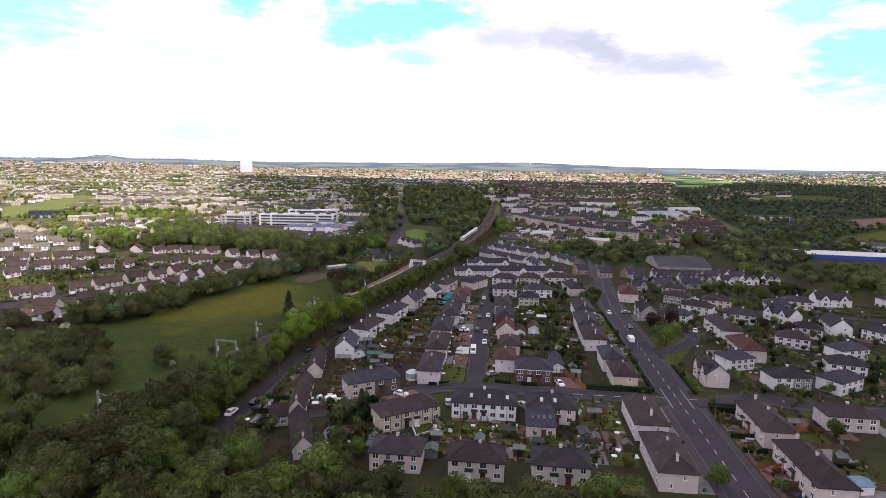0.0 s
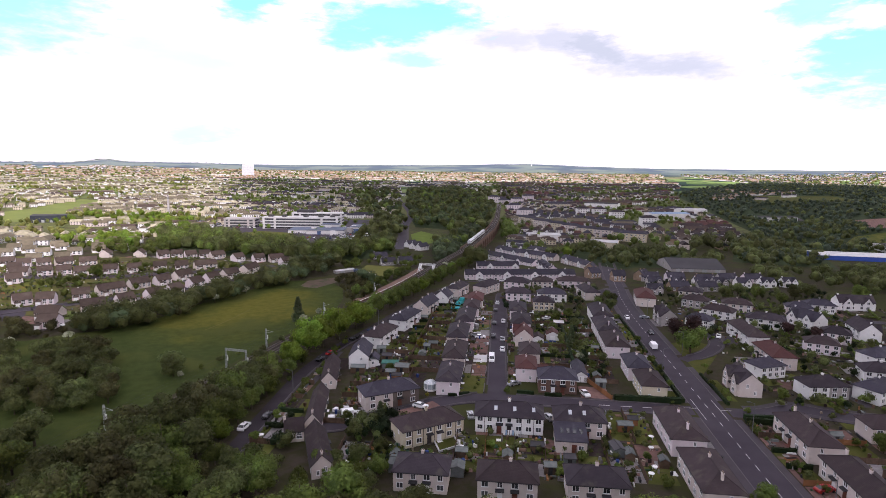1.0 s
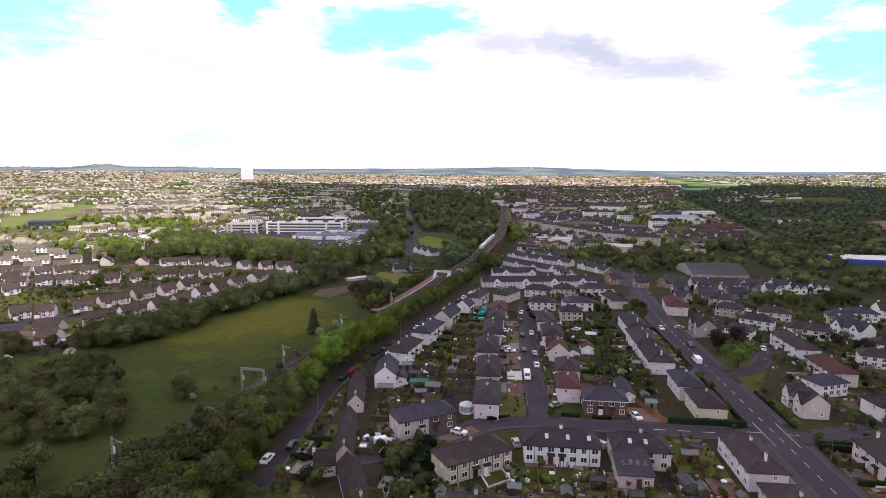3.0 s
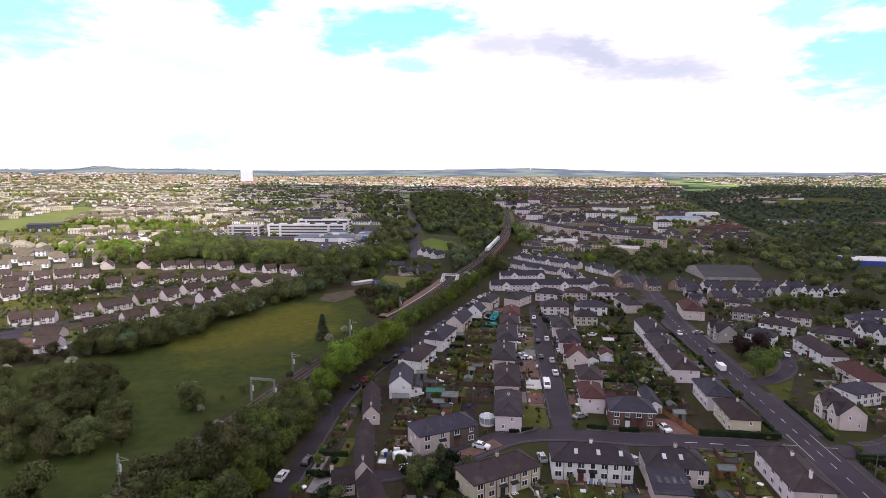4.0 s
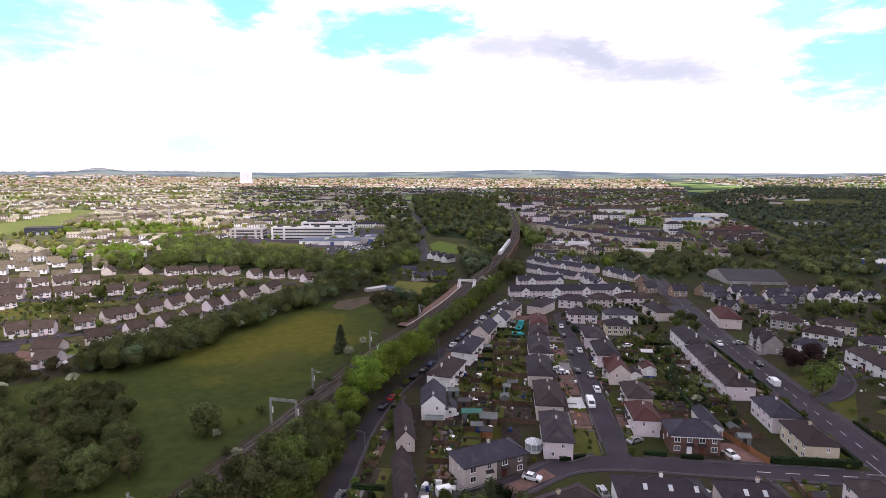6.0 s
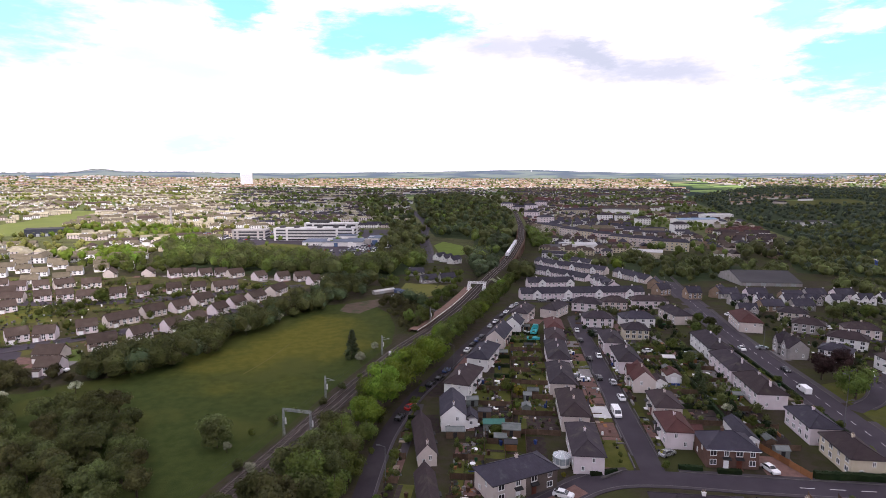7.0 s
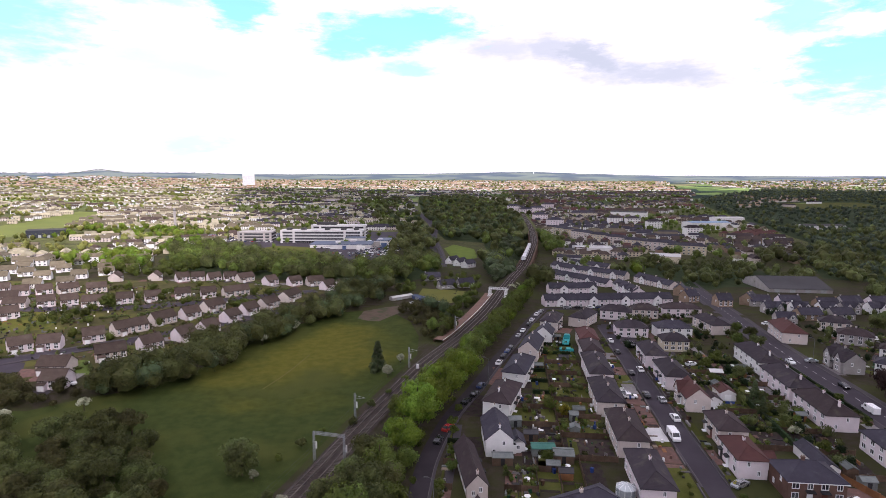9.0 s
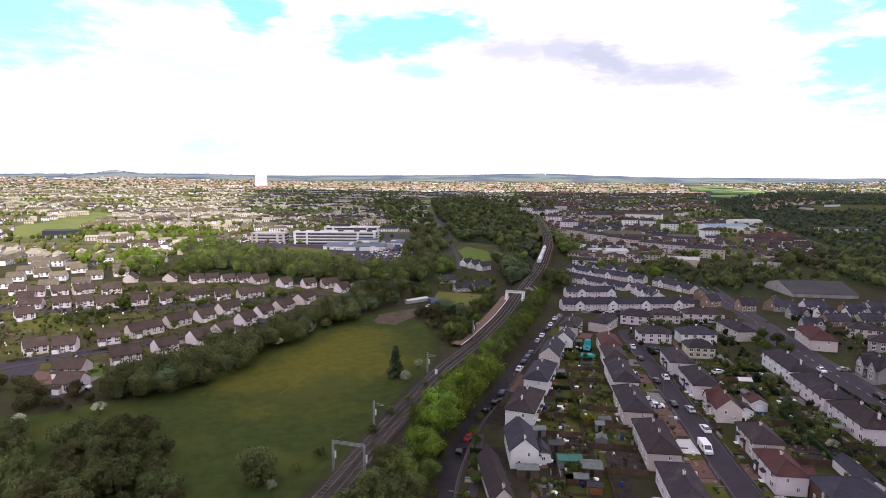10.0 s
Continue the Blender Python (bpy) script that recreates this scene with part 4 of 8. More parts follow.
def house(x, y, rot, L, W, wall="cream", roof="grey", kind="hip", eh=4.5, rise=None, bays=4, chim=(0.0,), lod=0, split=None, pipes=False, gablets=(), skylights=0, fit_label="", group=""):
    """A two-storey house, long side along its own x, front to its own -y."""
    rise = rise if rise is not None else (W * 0.31 if kind == "hip" else W * 0.42)
    c, s = math.cos(radians(rot)), math.sin(radians(rot))
    zs = [land(x + c * u - s * v, y + s * u + c * v) for u in (-L / 2, L / 2) for v in (-W / 2, W / 2)]
    z = max(zs) - 0.05
    deep = z - min(zs) + 0.5
    label = fit_label or f"{WORDS[wall]} two-storey house with {'hipped' if kind == 'hip' else 'gabled'} {roof} roof"
    e = base("house", x, y, z, rot, label, "house", group)
    m = Mesh()
    if kind == "hip":
        m.box(-L / 2, L / 2, -W / 2, W / 2, -deep, eh - 0.05)
    else:
        m.prism([(-W / 2, -deep), (W / 2, -deep), (W / 2, eh - 0.1), (0, eh + rise - 0.25), (-W / 2, eh - 0.1)], 0, -L / 2, L / 2)
    wm = WALLS[wall]
    part("wall", m, wm, e)
    if split:
        q = Mesh()
        q.box(0, L / 2 + 0.02, -W / 2 - 0.02, W / 2 + 0.02, -deep, eh - 0.06)
        part("wall", q, WALLS[split], e, f"{WORDS[split]} half of the pair")
    part("roof", hip_roof(L, W, eh, rise) if kind == "hip" else gable_roof(L, W, eh, rise), ROOFS[roof], e)
    if not lod:
        o = 0.42 if kind == "hip" else 0.34
        ez = eh if kind == "hip" else eh - 0.3 * rise / (W / 2)
        for sy in (-1, 1):
            g = Mesh()
            yy = sy * (W / 2 + o)
            g.box(-L / 2 - 0.3, L / 2 + 0.3, yy - 0.06, yy + 0.06, ez - 0.2, ez - 0.05)
            part("gutter", g, M_DARK if wall != "brick" else M_WHITE, e)
    for k, cx in enumerate(chim):
        chimney(e, cx * L / 2, 0.0, eh + rise - 0.9, eh + rise + (0.5 if not lod else 0.4), wm, 0 if lod else 2)
    n = bays
    shown = ((-1, 0), (1, 180)) if not lod else ((-1, 0),) if lod == 2 or c > 0.35 else ((1, 180),) if c < -0.35 else ((-1, 0), (1, 180))
    for side, turn in shown:
        yy = side * (W / 2 + 0.02)
        off = side * 0.02 if split else 0
        for i in range(n):
            xx = -L / 2 + (i + 0.5) * L / n
            window(e, xx, yy + (off if xx > 0 else 0), eh - 1.55, turn, 1.45 if i % 2 == 0 or lod else 1.1, 1.25, lod)
            if not lod and i in (n // 2 - 1, n // 2) and n > 2 and side == -1:
                door(e, xx, yy + (off if xx > 0 else 0), turn, i + int(abs(x)))
            else:
                window(e, xx, yy + (off if xx > 0 else 0), 0.85, turn, 1.45, 1.3, lod)
    if lod < 2:
        for sx, turn in ((-1, -90), (1, 90)):
            window(e, sx * (L / 2 + (0.04 if split and sx > 0 else 0.02)), -W * 0.15, eh - 1.6, turn, 0.75, 1.1, 1)
            if not lod:
                window(e, sx * (L / 2 + (0.04 if split and sx > 0 else 0.02)), W * 0.2, 0.9, turn, 0.75, 1.1, 1)
    if pipes:
        for i in range(5):
            q = Mesh()
            xx = -L * 0.36 + i * L * 0.18
            q.tube((xx, -W / 2 - 0.08, 0), (xx, -W / 2 - 0.08, eh - 0.2), 0.06, n=5)
            part("drainpipe", q, M_DARK, e)
    for gx in gablets:
        q, r = Mesh(), Mesh()
        w, h = 2.0, 2.3
        q.prism([(gx - w, 0), (gx + w, 0), (gx + w, eh - 0.2), (gx, eh + h - 0.2), (gx - w, eh - 0.2)], 1, -W / 2 - 0.7, -W / 2 + 0.3)
        g = part("gable", q, wm, e)
        r.prism([(gx - w - 0.3, eh - 0.5), (gx, eh + h + 0.05), (gx + w + 0.3, eh - 0.5), (gx + w + 0.3, eh - 0.7), (gx, eh + h - 0.18), (gx - w - 0.3, eh - 0.7)], 1, -W / 2 - 0.9, 0.2)
        part("gable_roof", r, ROOFS[roof], e)
        window(g, gx, -W / 2 - 0.72, 3.3, 0, 1.3, 1.3, lod)
        window(g, gx, -W / 2 - 0.72, 0.8, 0, 1.7, 1.4, lod)
    for i in range(skylights):
        xx = -L * 0.2 + i * L * 0.28
        q = Mesh()
        yc, k = W * 0.26, rise / (W / 2 + 0.4)
        zc = eh + rise - yc * k
        q.solid([(xx + a, -yc + b, zc + b * k + d) for d in (0.02, 0.1) for a, b in ((-0.4, -0.55), (0.4, -0.55), (0.4, 0.55), (-0.4, 0.55))],
                [(3, 2, 1, 0), (4, 5, 6, 7), (0, 1, 5, 4), (1, 2, 6, 5), (2, 3, 7, 6), (3, 0, 4, 7)])
        part("skylight", q, S("skylight_glass", (0.4, 0.42, 0.45), (0.5, 0.52, 0.55), 1, 3, 0.08, 0.0, spec=0.8), e)
    return e

G_STREET, G_MAIN, G_CROSS, G_WEST, G_EAST, G_NORTH, G_LEFT = ("houses along the street", "houses on the main road", "houses by the cross road", "houses on the west road",
                                                             "houses of the east estate", "houses at the street's end", "houses of the west estate")
# houses along the street; fronts to the street
for x, y0, y1, w, wall, roof, rot in ((-14.3, 148, 164, 6.6, "pink", "grey", 90), (-14.6, 168.5, 186, 7.0, "cream", "brown", 90), (-15.6, 191, 209, 7.2, "cream", "grey", 90), (-14.4, 213.5, 234, 7.0, "pink", "grey", 90),
                                      (-13.3, 236.5, 250.5, 6.8, "pink", "brown", 90), (-12.3, 253, 268, 6.8, "cream", "red", 90),
                                      (9.0, 162, 173, 6.2, "pink", "red", -90), (10.6, 176.5, 187.5, 6.6, "cream", "brown", -90), (8.6, 213.5, 229, 7.2, "pink", "grey", -90), (7.6, 235, 250, 7.0, "pink", "grey", -90)):
    house(x, (y0 + y1) / 2, rot, y1 - y0, w, wall, roof, bays=4 if y1 - y0 > 13 else 3, chim=(0.0,) if y1 - y0 < 17 else (-0.3, 0.35), group=G_STREET)
house(9.2, 202.5, -90, 10.6, 6.4, "cream", "red", "gable", eh=4.2, bays=3, chim=(0.2,), gablets=(-2.4,), group=G_STREET)
# round the cross road
house(18.0, 158.2, 0, 11.2, 8.4, "brick", "slate", bays=4, chim=(-0.2,), group=G_CROSS, fit_label="brown brick semi-detached house with hipped slate roof")
house(3.6, 130.4, 0, 17.0, 8.0, "white", "grey", bays=7, chim=(0.0,), pipes=True, skylights=3, group=G_CROSS, fit_label="long white roughcast block of flats with black drainpipes")
house(21.2, 130.3, 0, 12.4, 8.2, "cream", "grey", bays=4, chim=(0.05,), skylights=2, split=None, group=G_CROSS)
house(-16.6, 122.6, 34.5, 16.4, 7.6, "buff", "brown", bays=6, chim=(-0.05,), pipes=True, group=G_CROSS, fit_label="buff roughcast block of four flats with hipped brown roof")
house(-30.4, 141.2, 31.5, 15.6, 7.6, "cream", "slate", bays=4, chim=(0.0,), split="dun", group=G_CROSS, fit_label="cream and grey pair of houses with hipped slate roof")
house(-14.6, 101.4, 0, 11.2, 7.6, "cream", "grey", bays=4, chim=(0.0,), group=G_CROSS)
house(3.2, 100.6, 0, 12.0, 7.6, "cream", "brown", bays=4, chim=(0.1,), group=G_CROSS)
house(21.2, 101.2, 0, 12.0, 7.4, "cream", "grey", bays=4, chim=(0.0,), group=G_CROSS)
# main road, both sides
for x, y0, y1, w, wall, roof, rot, gb in ((45.2, 98, 115.5, 7.8, "cream", "brown", -90, ()), (45.2, 120, 137.5, 7.8, "pink", "brown", -90, ()), (45.4, 152.5, 165, 7.0, "buff", "brown", -90, ()), (44.6, 167.5, 180, 7.0, "pink", "slate", -90, ()),
                                          (41.8, 188.5, 205.5, 8.0, "pink", "brown", -90, ()), (42.0, 208, 227, 8.0, "pink", "grey", -90, ()), (43.6, 231, 252, 8.0, "white", "grey", -90, ()),
                                          (75.3, 96.5, 116, 7.6, "cream", "brown", 90, ()), (75.3, 120.5, 138, 7.6, "cream", "brown", 90, ()),
                                          (96.8, 208, 230, 7.4, "white", "brown", 90, ()), (95.3, 184.5, 200.5, 7.8, "cream", "red", 90, ())):
    house(x, (y0 + y1) / 2, rot + 180, y1 - y0, w, wall, roof, bays=5 if y1 - y0 > 15 else 4, chim=(-0.75, 0.1) if y1 - y0 > 16 else (0.0,), group=G_MAIN)
for x, y, L in ((74.2, 164.5, 11.4), (71.8, 242, 12.5)):
    house(x, y, -90, L, 6.6, "cream" if y < 200 else "grey", "grey", "gable", bays=3, chim=(-0.95, 0.0), gablets=(-3.2, 3.2), group=G_MAIN, fit_label="white roughcast pair of gabled houses with slate grey roof")
house(72.2, 282.5, 82, 19, 9.0, "cream", "red", bays=5, chim=(0.2,), group=G_MAIN)
# west road cottages
for x, y, rot, L, w in ((-39.8, 108.5, 114, 18, 4.5), (-48.6, 116.6, 20, 4.6, 3.6), (-47.4, 130.0, 102.5, 21, 3.9), (-52.0, 156.5, 103, 18, 4.3)):
    house(x, y, rot, L, w, "cream", "brown", "gable", eh=3.2, rise=2.3, bays=4 if L > 9 else 2, chim=(-0.97,), group=G_WEST, fit_label="low roughcast cottage with steep gabled roof")
house(-46.4, 172, 97, 12.5, 6.4, "white", "slate", "gable", bays=3, chim=(-0.96, 0.96), group=G_WEST, fit_label="white roughcast cottage with steep blue slate roof")
e = base("house_extension", -41.6, 170.5, 0, 97, "single-storey white kitchen extension with slate roof", "extension")
m = Mesh()
m.box(-2.4, 2.4, -1.7, 1.7, -0.2, 2.6)
part("wall", m, WALLS["white"], e)
part("roof", gable_roof(4.8, 3.4, 2.6, 1.4), ROOFS["slate"], e)
window(e, -2.42, 0, 1.0, -90, 0.9, 1.0)
for x, y, rot, L, w, wall, roof, kd in ((-45.0, 195, 77, 16, 7.4, "white", "brown", "hip"), (-39.8, 219.5, 77, 17.5, 7.0, "white", "slate", "hip"), (-34.6, 245, 78, 16, 6.8, "cream", "slate", "gable"),
                                        (-28.4, 264, 78, 9, 6.6, "white", "slate", "gable"), (-23.6, 288, 74, 16, 7.0, "cream", "grey", "hip")):
    house(x, y, rot, L, w, wall, roof, kd, bays=4, chim=(-0.6, 0.3), group=G_WEST)
# street's end
for x, y, rot, L, w, wall, roof in ((8.4, 279, 0, 12.6, 8.0, "pink", "grey"), (25.5, 280.5, 4, 14, 8.0, "white", "slate"), (20.2, 259.6, 0, 9.6, 7.6, "buff", "grey"), (45.4, 292.5, 100, 17, 7.6, "cream", "grey"),
                                    (-8.6, 298, 62, 16, 7.6, "cream", "grey"), (8.6, 311.5, -14, 14, 8.0, "pink", "grey"), (23.0, 317, -3, 11.5, 8.0, "cream", "brown"), (41.0, 322, 5, 18, 7.6, "pink", "brown")):
    house(x, y, rot, L, w, wall, roof, eh=4.2, bays=4, chim=(0.0,), lod=1, group=G_NORTH)
# east estate
for x, y, rot, L, w, wall, roof, kd, sp in ((96, 163.8, 8, 13, 8, "white", "grey", "hip", "grey"), (111.5, 163.5, 33, 13, 8, "white", "slate", "hip", None), (98.4, 136.4, 0, 13.6, 7.8, "cream", "brown", "hip", None),
                                            (86.5, 179, 22, 11, 7.6, "white", "slate", "hip", None), (95.5, 277, -27, 13, 8, "grey", "brown", "hip", None), (98.5, 254.5, -34, 14, 8, "white", "brown", "hip", None),
                                            (112.5, 271, -16, 14, 8, "cream", "brown", "hip", None), (84.5, 236.5, -38, 11, 7.6, "white", "slate", "hip", None), (113, 241, -22, 16, 8, "white", "grey", "hip", None),
                                            (132, 246, -68, 15, 8, "white", "slate", "gable", None), (152, 276, -10, 14, 8, "white", "slate", "hip", None), (173, 286, 0, 18, 8, "white", "grey", "gable", None),
                                            (146, 231, 80, 16, 8, "white", "grey", "gable", None), (131, 195.5, 18, 13, 8, "white", "slate", "hip", None), (121, 178.5, -12, 12, 8, "white", "grey", "hip", None),
                                            (158, 220, -58, 13, 8, "white", "slate", "hip", None), (118, 207, -20, 12, 8, "pink", "brown", "hip", None), (131, 222, -25, 11, 8, "pink", "grey", "hip", None),
                                            (139, 268, -14, 12, 8, "cream", "slate", "hip", None), (125, 135, 10, 13, 8, "cream", "brown", "hip", None), (140, 160, 40, 13, 8, "white", "grey", "hip", None),
                                            (186, 250, -20, 14, 8, "white", "grey", "hip", None), (176, 225, -50, 13, 8, "cream", "slate", "hip", None), (205, 290, 10, 14, 8, "white", "slate", "hip", None),
                                            (160, 190, 30, 13, 8, "white", "grey", "hip", None), (178, 198, -10, 13, 8, "cream", "grey", "hip", None), (100, 300, -20, 13, 8, "cream", "grey", "hip", None)):
    house(x, y, rot, L - 1.2, w - 0.6, wall, roof, kd, eh=4.1, bays=4, chim=(0.0,) if kd == "hip" else (-0.9, 0.9), lod=1, split=sp, gablets=() if kd == "hip" else (-L * 0.25, L * 0.25), group=G_EAST)
for i, (x, y, rot) in enumerate(((90, 336, 3), (104, 338, 4), (118, 340, 4), (129, 341, 5), (143, 343, 5), (158, 346, 6), (84, 310, -5), (172, 350, 6))):
    house(x, y, rot, 8.4, 6.4, "white" if i % 3 else "grey", "slate", "gable", eh=3.4, rise=2.4, bays=3, chim=(-0.9,), lod=1, gablets=(-2.1, 2.1) if i % 2 else (2.1,), group="white villas with pointed gables", fit_label="white villa with pointed gables and slate roof")
for i, (x, y) in enumerate(((92, 356), (108, 358), (124, 352), (140, 360), (156, 362), (100, 322), (116, 325))):
    house(x, y, 4 + i, 11, 7, ("grey", "pink", "stone")[i % 3], "slate", "gable", eh=3.2, rise=2.6, bays=3, chim=(-0.9, 0.9), lod=1, group="grey cottages", fit_label="grey roughcast cottage with steep slate roof")
for i, (x, y) in enumerate(((72, 352), (58, 362), (88, 358), (60, 385))):
    house(x, y, 8 + 20 * i, 8, 7, "stone", "slate", "gable", eh=4.0, bays=3, chim=(-0.5, 0.5), lod=1, group="sandstone houses", fit_label="brown sandstone house with slate roof")


def terrace(x, y, rot, n, wall="pink", step_len=5.8):
    """A terrace of n dwellings, every third with a pointed gable."""
    L = n * step_len
    W = 8.0
    z = min(land(x + math.cos(radians(rot)) * k * L / 2, y + math.sin(radians(rot)) * k * L / 2) for k in (-1, 0, 1))
    e = base("terrace", x, y, z, rot, "long off-white terrace with pointed gables and slate roof", "terrace", "terraced rows")
    m = Mesh()
    m.prism([(-W / 2, -1), (W / 2, -1), (W / 2, 4.1), (0, 6.5), (-W / 2, 4.1)], 0, -L / 2, L / 2)
    part("wall", m, WALLS[wall], e)
    part("roof", gable_roof(L, W, 4.2, 2.5), ROOFS["slate"], e)
    for i in range(n):
        xx = -L / 2 + (i + 0.5) * step_len
        window(e, xx - 1.2, -W / 2 - 0.02, 2.6, 0, 1.2, 1.1, 1)
        window(e, xx + 1.3, -W / 2 - 0.02, 2.6, 0, 1.0, 1.1, 1)
        window(e, xx - 1.2, -W / 2 - 0.02, 0.6, 0, 1.4, 1.2, 1)
        q = Mesh()
        q.box(xx + step_len / 2 - 0.06, xx + step_len / 2 + 0.06, -W / 2 - 0.1, -W / 2, 0, 4)
        part("drainpipe", q, M_DARK, e)
        if i % 3 == 1:
            g, r = Mesh(), Mesh()
            g.prism([(xx - 2.2, 0), (xx + 2.2, 0), (xx + 2.2, 4.2), (xx, 6.0), (xx - 2.2, 4.2)], 1, -W / 2 - 0.5, -W / 2 + 0.4)
            r.prism([(xx - 2.5, 4.0), (xx, 6.2), (xx + 2.5, 4.0), (xx + 2.5, 3.8), (xx, 6.0), (xx - 2.5, 3.8)], 1, -W / 2 - 0.7, 0.2)
            part("gable", g, WALLS["white"], e)
            part("gable_roof", r, ROOFS["slate"], e)
            window(e, xx, -W / 2 - 0.52, 2.7, 0, 1.3, 1.1, 1)
            window(e, xx, -W / 2 - 0.52, 0.6, 0, 1.5, 1.2, 1)
        if i % 2 == 0:
            chimney(e, xx + step_len / 2, 0, 6.0, 7.2, WALLS[wall], 0)


terrace(10.5, 346, 10.5, 12)
terrace(-4, 381, 10, 5)
terrace(30.5, 388, -78, 5)
terrace(4, 431, -47, 10)
terrace(31, 384, -79, 3)
terrace(28, 455, -38, 6, "cream")
terrace(6, 478, -52, 6)
terrace(24, 496, -40, 6, "cream")
terrace(55, 420, -65, 6, "cream")

# west estate: three lengths of house, then copies


def estate_house(x, y, rot, L, wall, words, roof="russet"):
    e = house(x, y, rot, L, 6.4, wall, roof, "gable", eh=3.3, rise=2.5, bays=max(3, round(L / 2.6)), chim=(), lod=2, group=G_LEFT, fit_label=words)
    m = Mesh()
    m.box(-L * 0.3 - 1.1, -L * 0.3 + 1.1, -4.6, -3.15, -0.5, 2.0)
    p = part("porch", m, WALLS[wall], e)
    m = Mesh()
    m.prism([(-4.85, 1.95), (-3.1, 2.5), (-3.1, 2.65), (-4.85, 2.1)], 0, -L * 0.3 - 1.3, -L * 0.3 + 1.3)
    part("porch_roof", m, ROOFS[roof], p)
    m = Mesh()
    m.box(-L * 0.3 - 0.8, -L * 0.3 + 0.8, -4.66, -4.58, 0.0, 1.8)
    part("garage_door", m, M_WHITE, p, "white garage door")
    return e


KINDS = [estate_house(-184, 222, 40, 9.8, "cream", "long cream roughcast house with brown gabled roof and porch"),
         estate_house(-205, 241, 39, 7.6, "pink", "small off-white roughcast house with brown gabled roof and porch"),
         estate_house(-199, 254, 58, 13.2, "cream", "row of three cream roughcast houses with brown roof")]
# copy for the sunny corner, its roof colour lightened as if lit
KINDS.append(estate_house(-352, 352, 30, 9.0, "white", "white house with porch and brown tile roof coloured as if sunlit", "lit_brown"))
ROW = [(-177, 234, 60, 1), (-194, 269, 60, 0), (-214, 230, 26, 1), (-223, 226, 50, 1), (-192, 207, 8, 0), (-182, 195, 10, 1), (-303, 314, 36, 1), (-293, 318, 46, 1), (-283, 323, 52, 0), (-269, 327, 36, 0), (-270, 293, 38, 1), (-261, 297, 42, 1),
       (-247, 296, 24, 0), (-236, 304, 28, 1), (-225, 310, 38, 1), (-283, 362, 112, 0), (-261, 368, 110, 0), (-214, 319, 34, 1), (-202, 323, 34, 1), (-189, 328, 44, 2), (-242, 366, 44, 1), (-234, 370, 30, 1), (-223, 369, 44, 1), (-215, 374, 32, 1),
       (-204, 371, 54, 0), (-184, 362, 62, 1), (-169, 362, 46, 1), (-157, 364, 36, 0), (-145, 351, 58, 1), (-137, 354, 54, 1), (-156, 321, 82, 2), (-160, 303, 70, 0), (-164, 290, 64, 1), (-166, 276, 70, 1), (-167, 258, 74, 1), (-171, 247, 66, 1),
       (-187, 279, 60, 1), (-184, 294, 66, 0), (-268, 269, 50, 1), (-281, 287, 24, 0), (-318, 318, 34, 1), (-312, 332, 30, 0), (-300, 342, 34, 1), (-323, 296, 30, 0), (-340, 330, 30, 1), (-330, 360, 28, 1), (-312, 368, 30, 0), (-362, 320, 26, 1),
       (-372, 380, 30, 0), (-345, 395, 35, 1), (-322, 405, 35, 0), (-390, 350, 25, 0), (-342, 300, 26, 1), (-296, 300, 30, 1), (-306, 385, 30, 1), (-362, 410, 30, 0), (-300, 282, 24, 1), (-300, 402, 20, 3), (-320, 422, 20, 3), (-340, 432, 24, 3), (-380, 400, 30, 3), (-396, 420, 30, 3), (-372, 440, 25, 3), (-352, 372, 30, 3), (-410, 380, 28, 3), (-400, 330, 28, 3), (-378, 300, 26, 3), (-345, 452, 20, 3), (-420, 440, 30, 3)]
# houses in the sunny corner take the copy with the lightened roof
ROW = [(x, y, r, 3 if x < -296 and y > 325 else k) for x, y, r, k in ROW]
for x, y, rot, k in ROW:
    copy_thing(KINDS[k], pose(x, y, land(x, y) - 0.05, 0, 0, rot))
ROW = [(x, y, r) for x, y, r, k in ROW]

# ---- large buildings in the distance ----


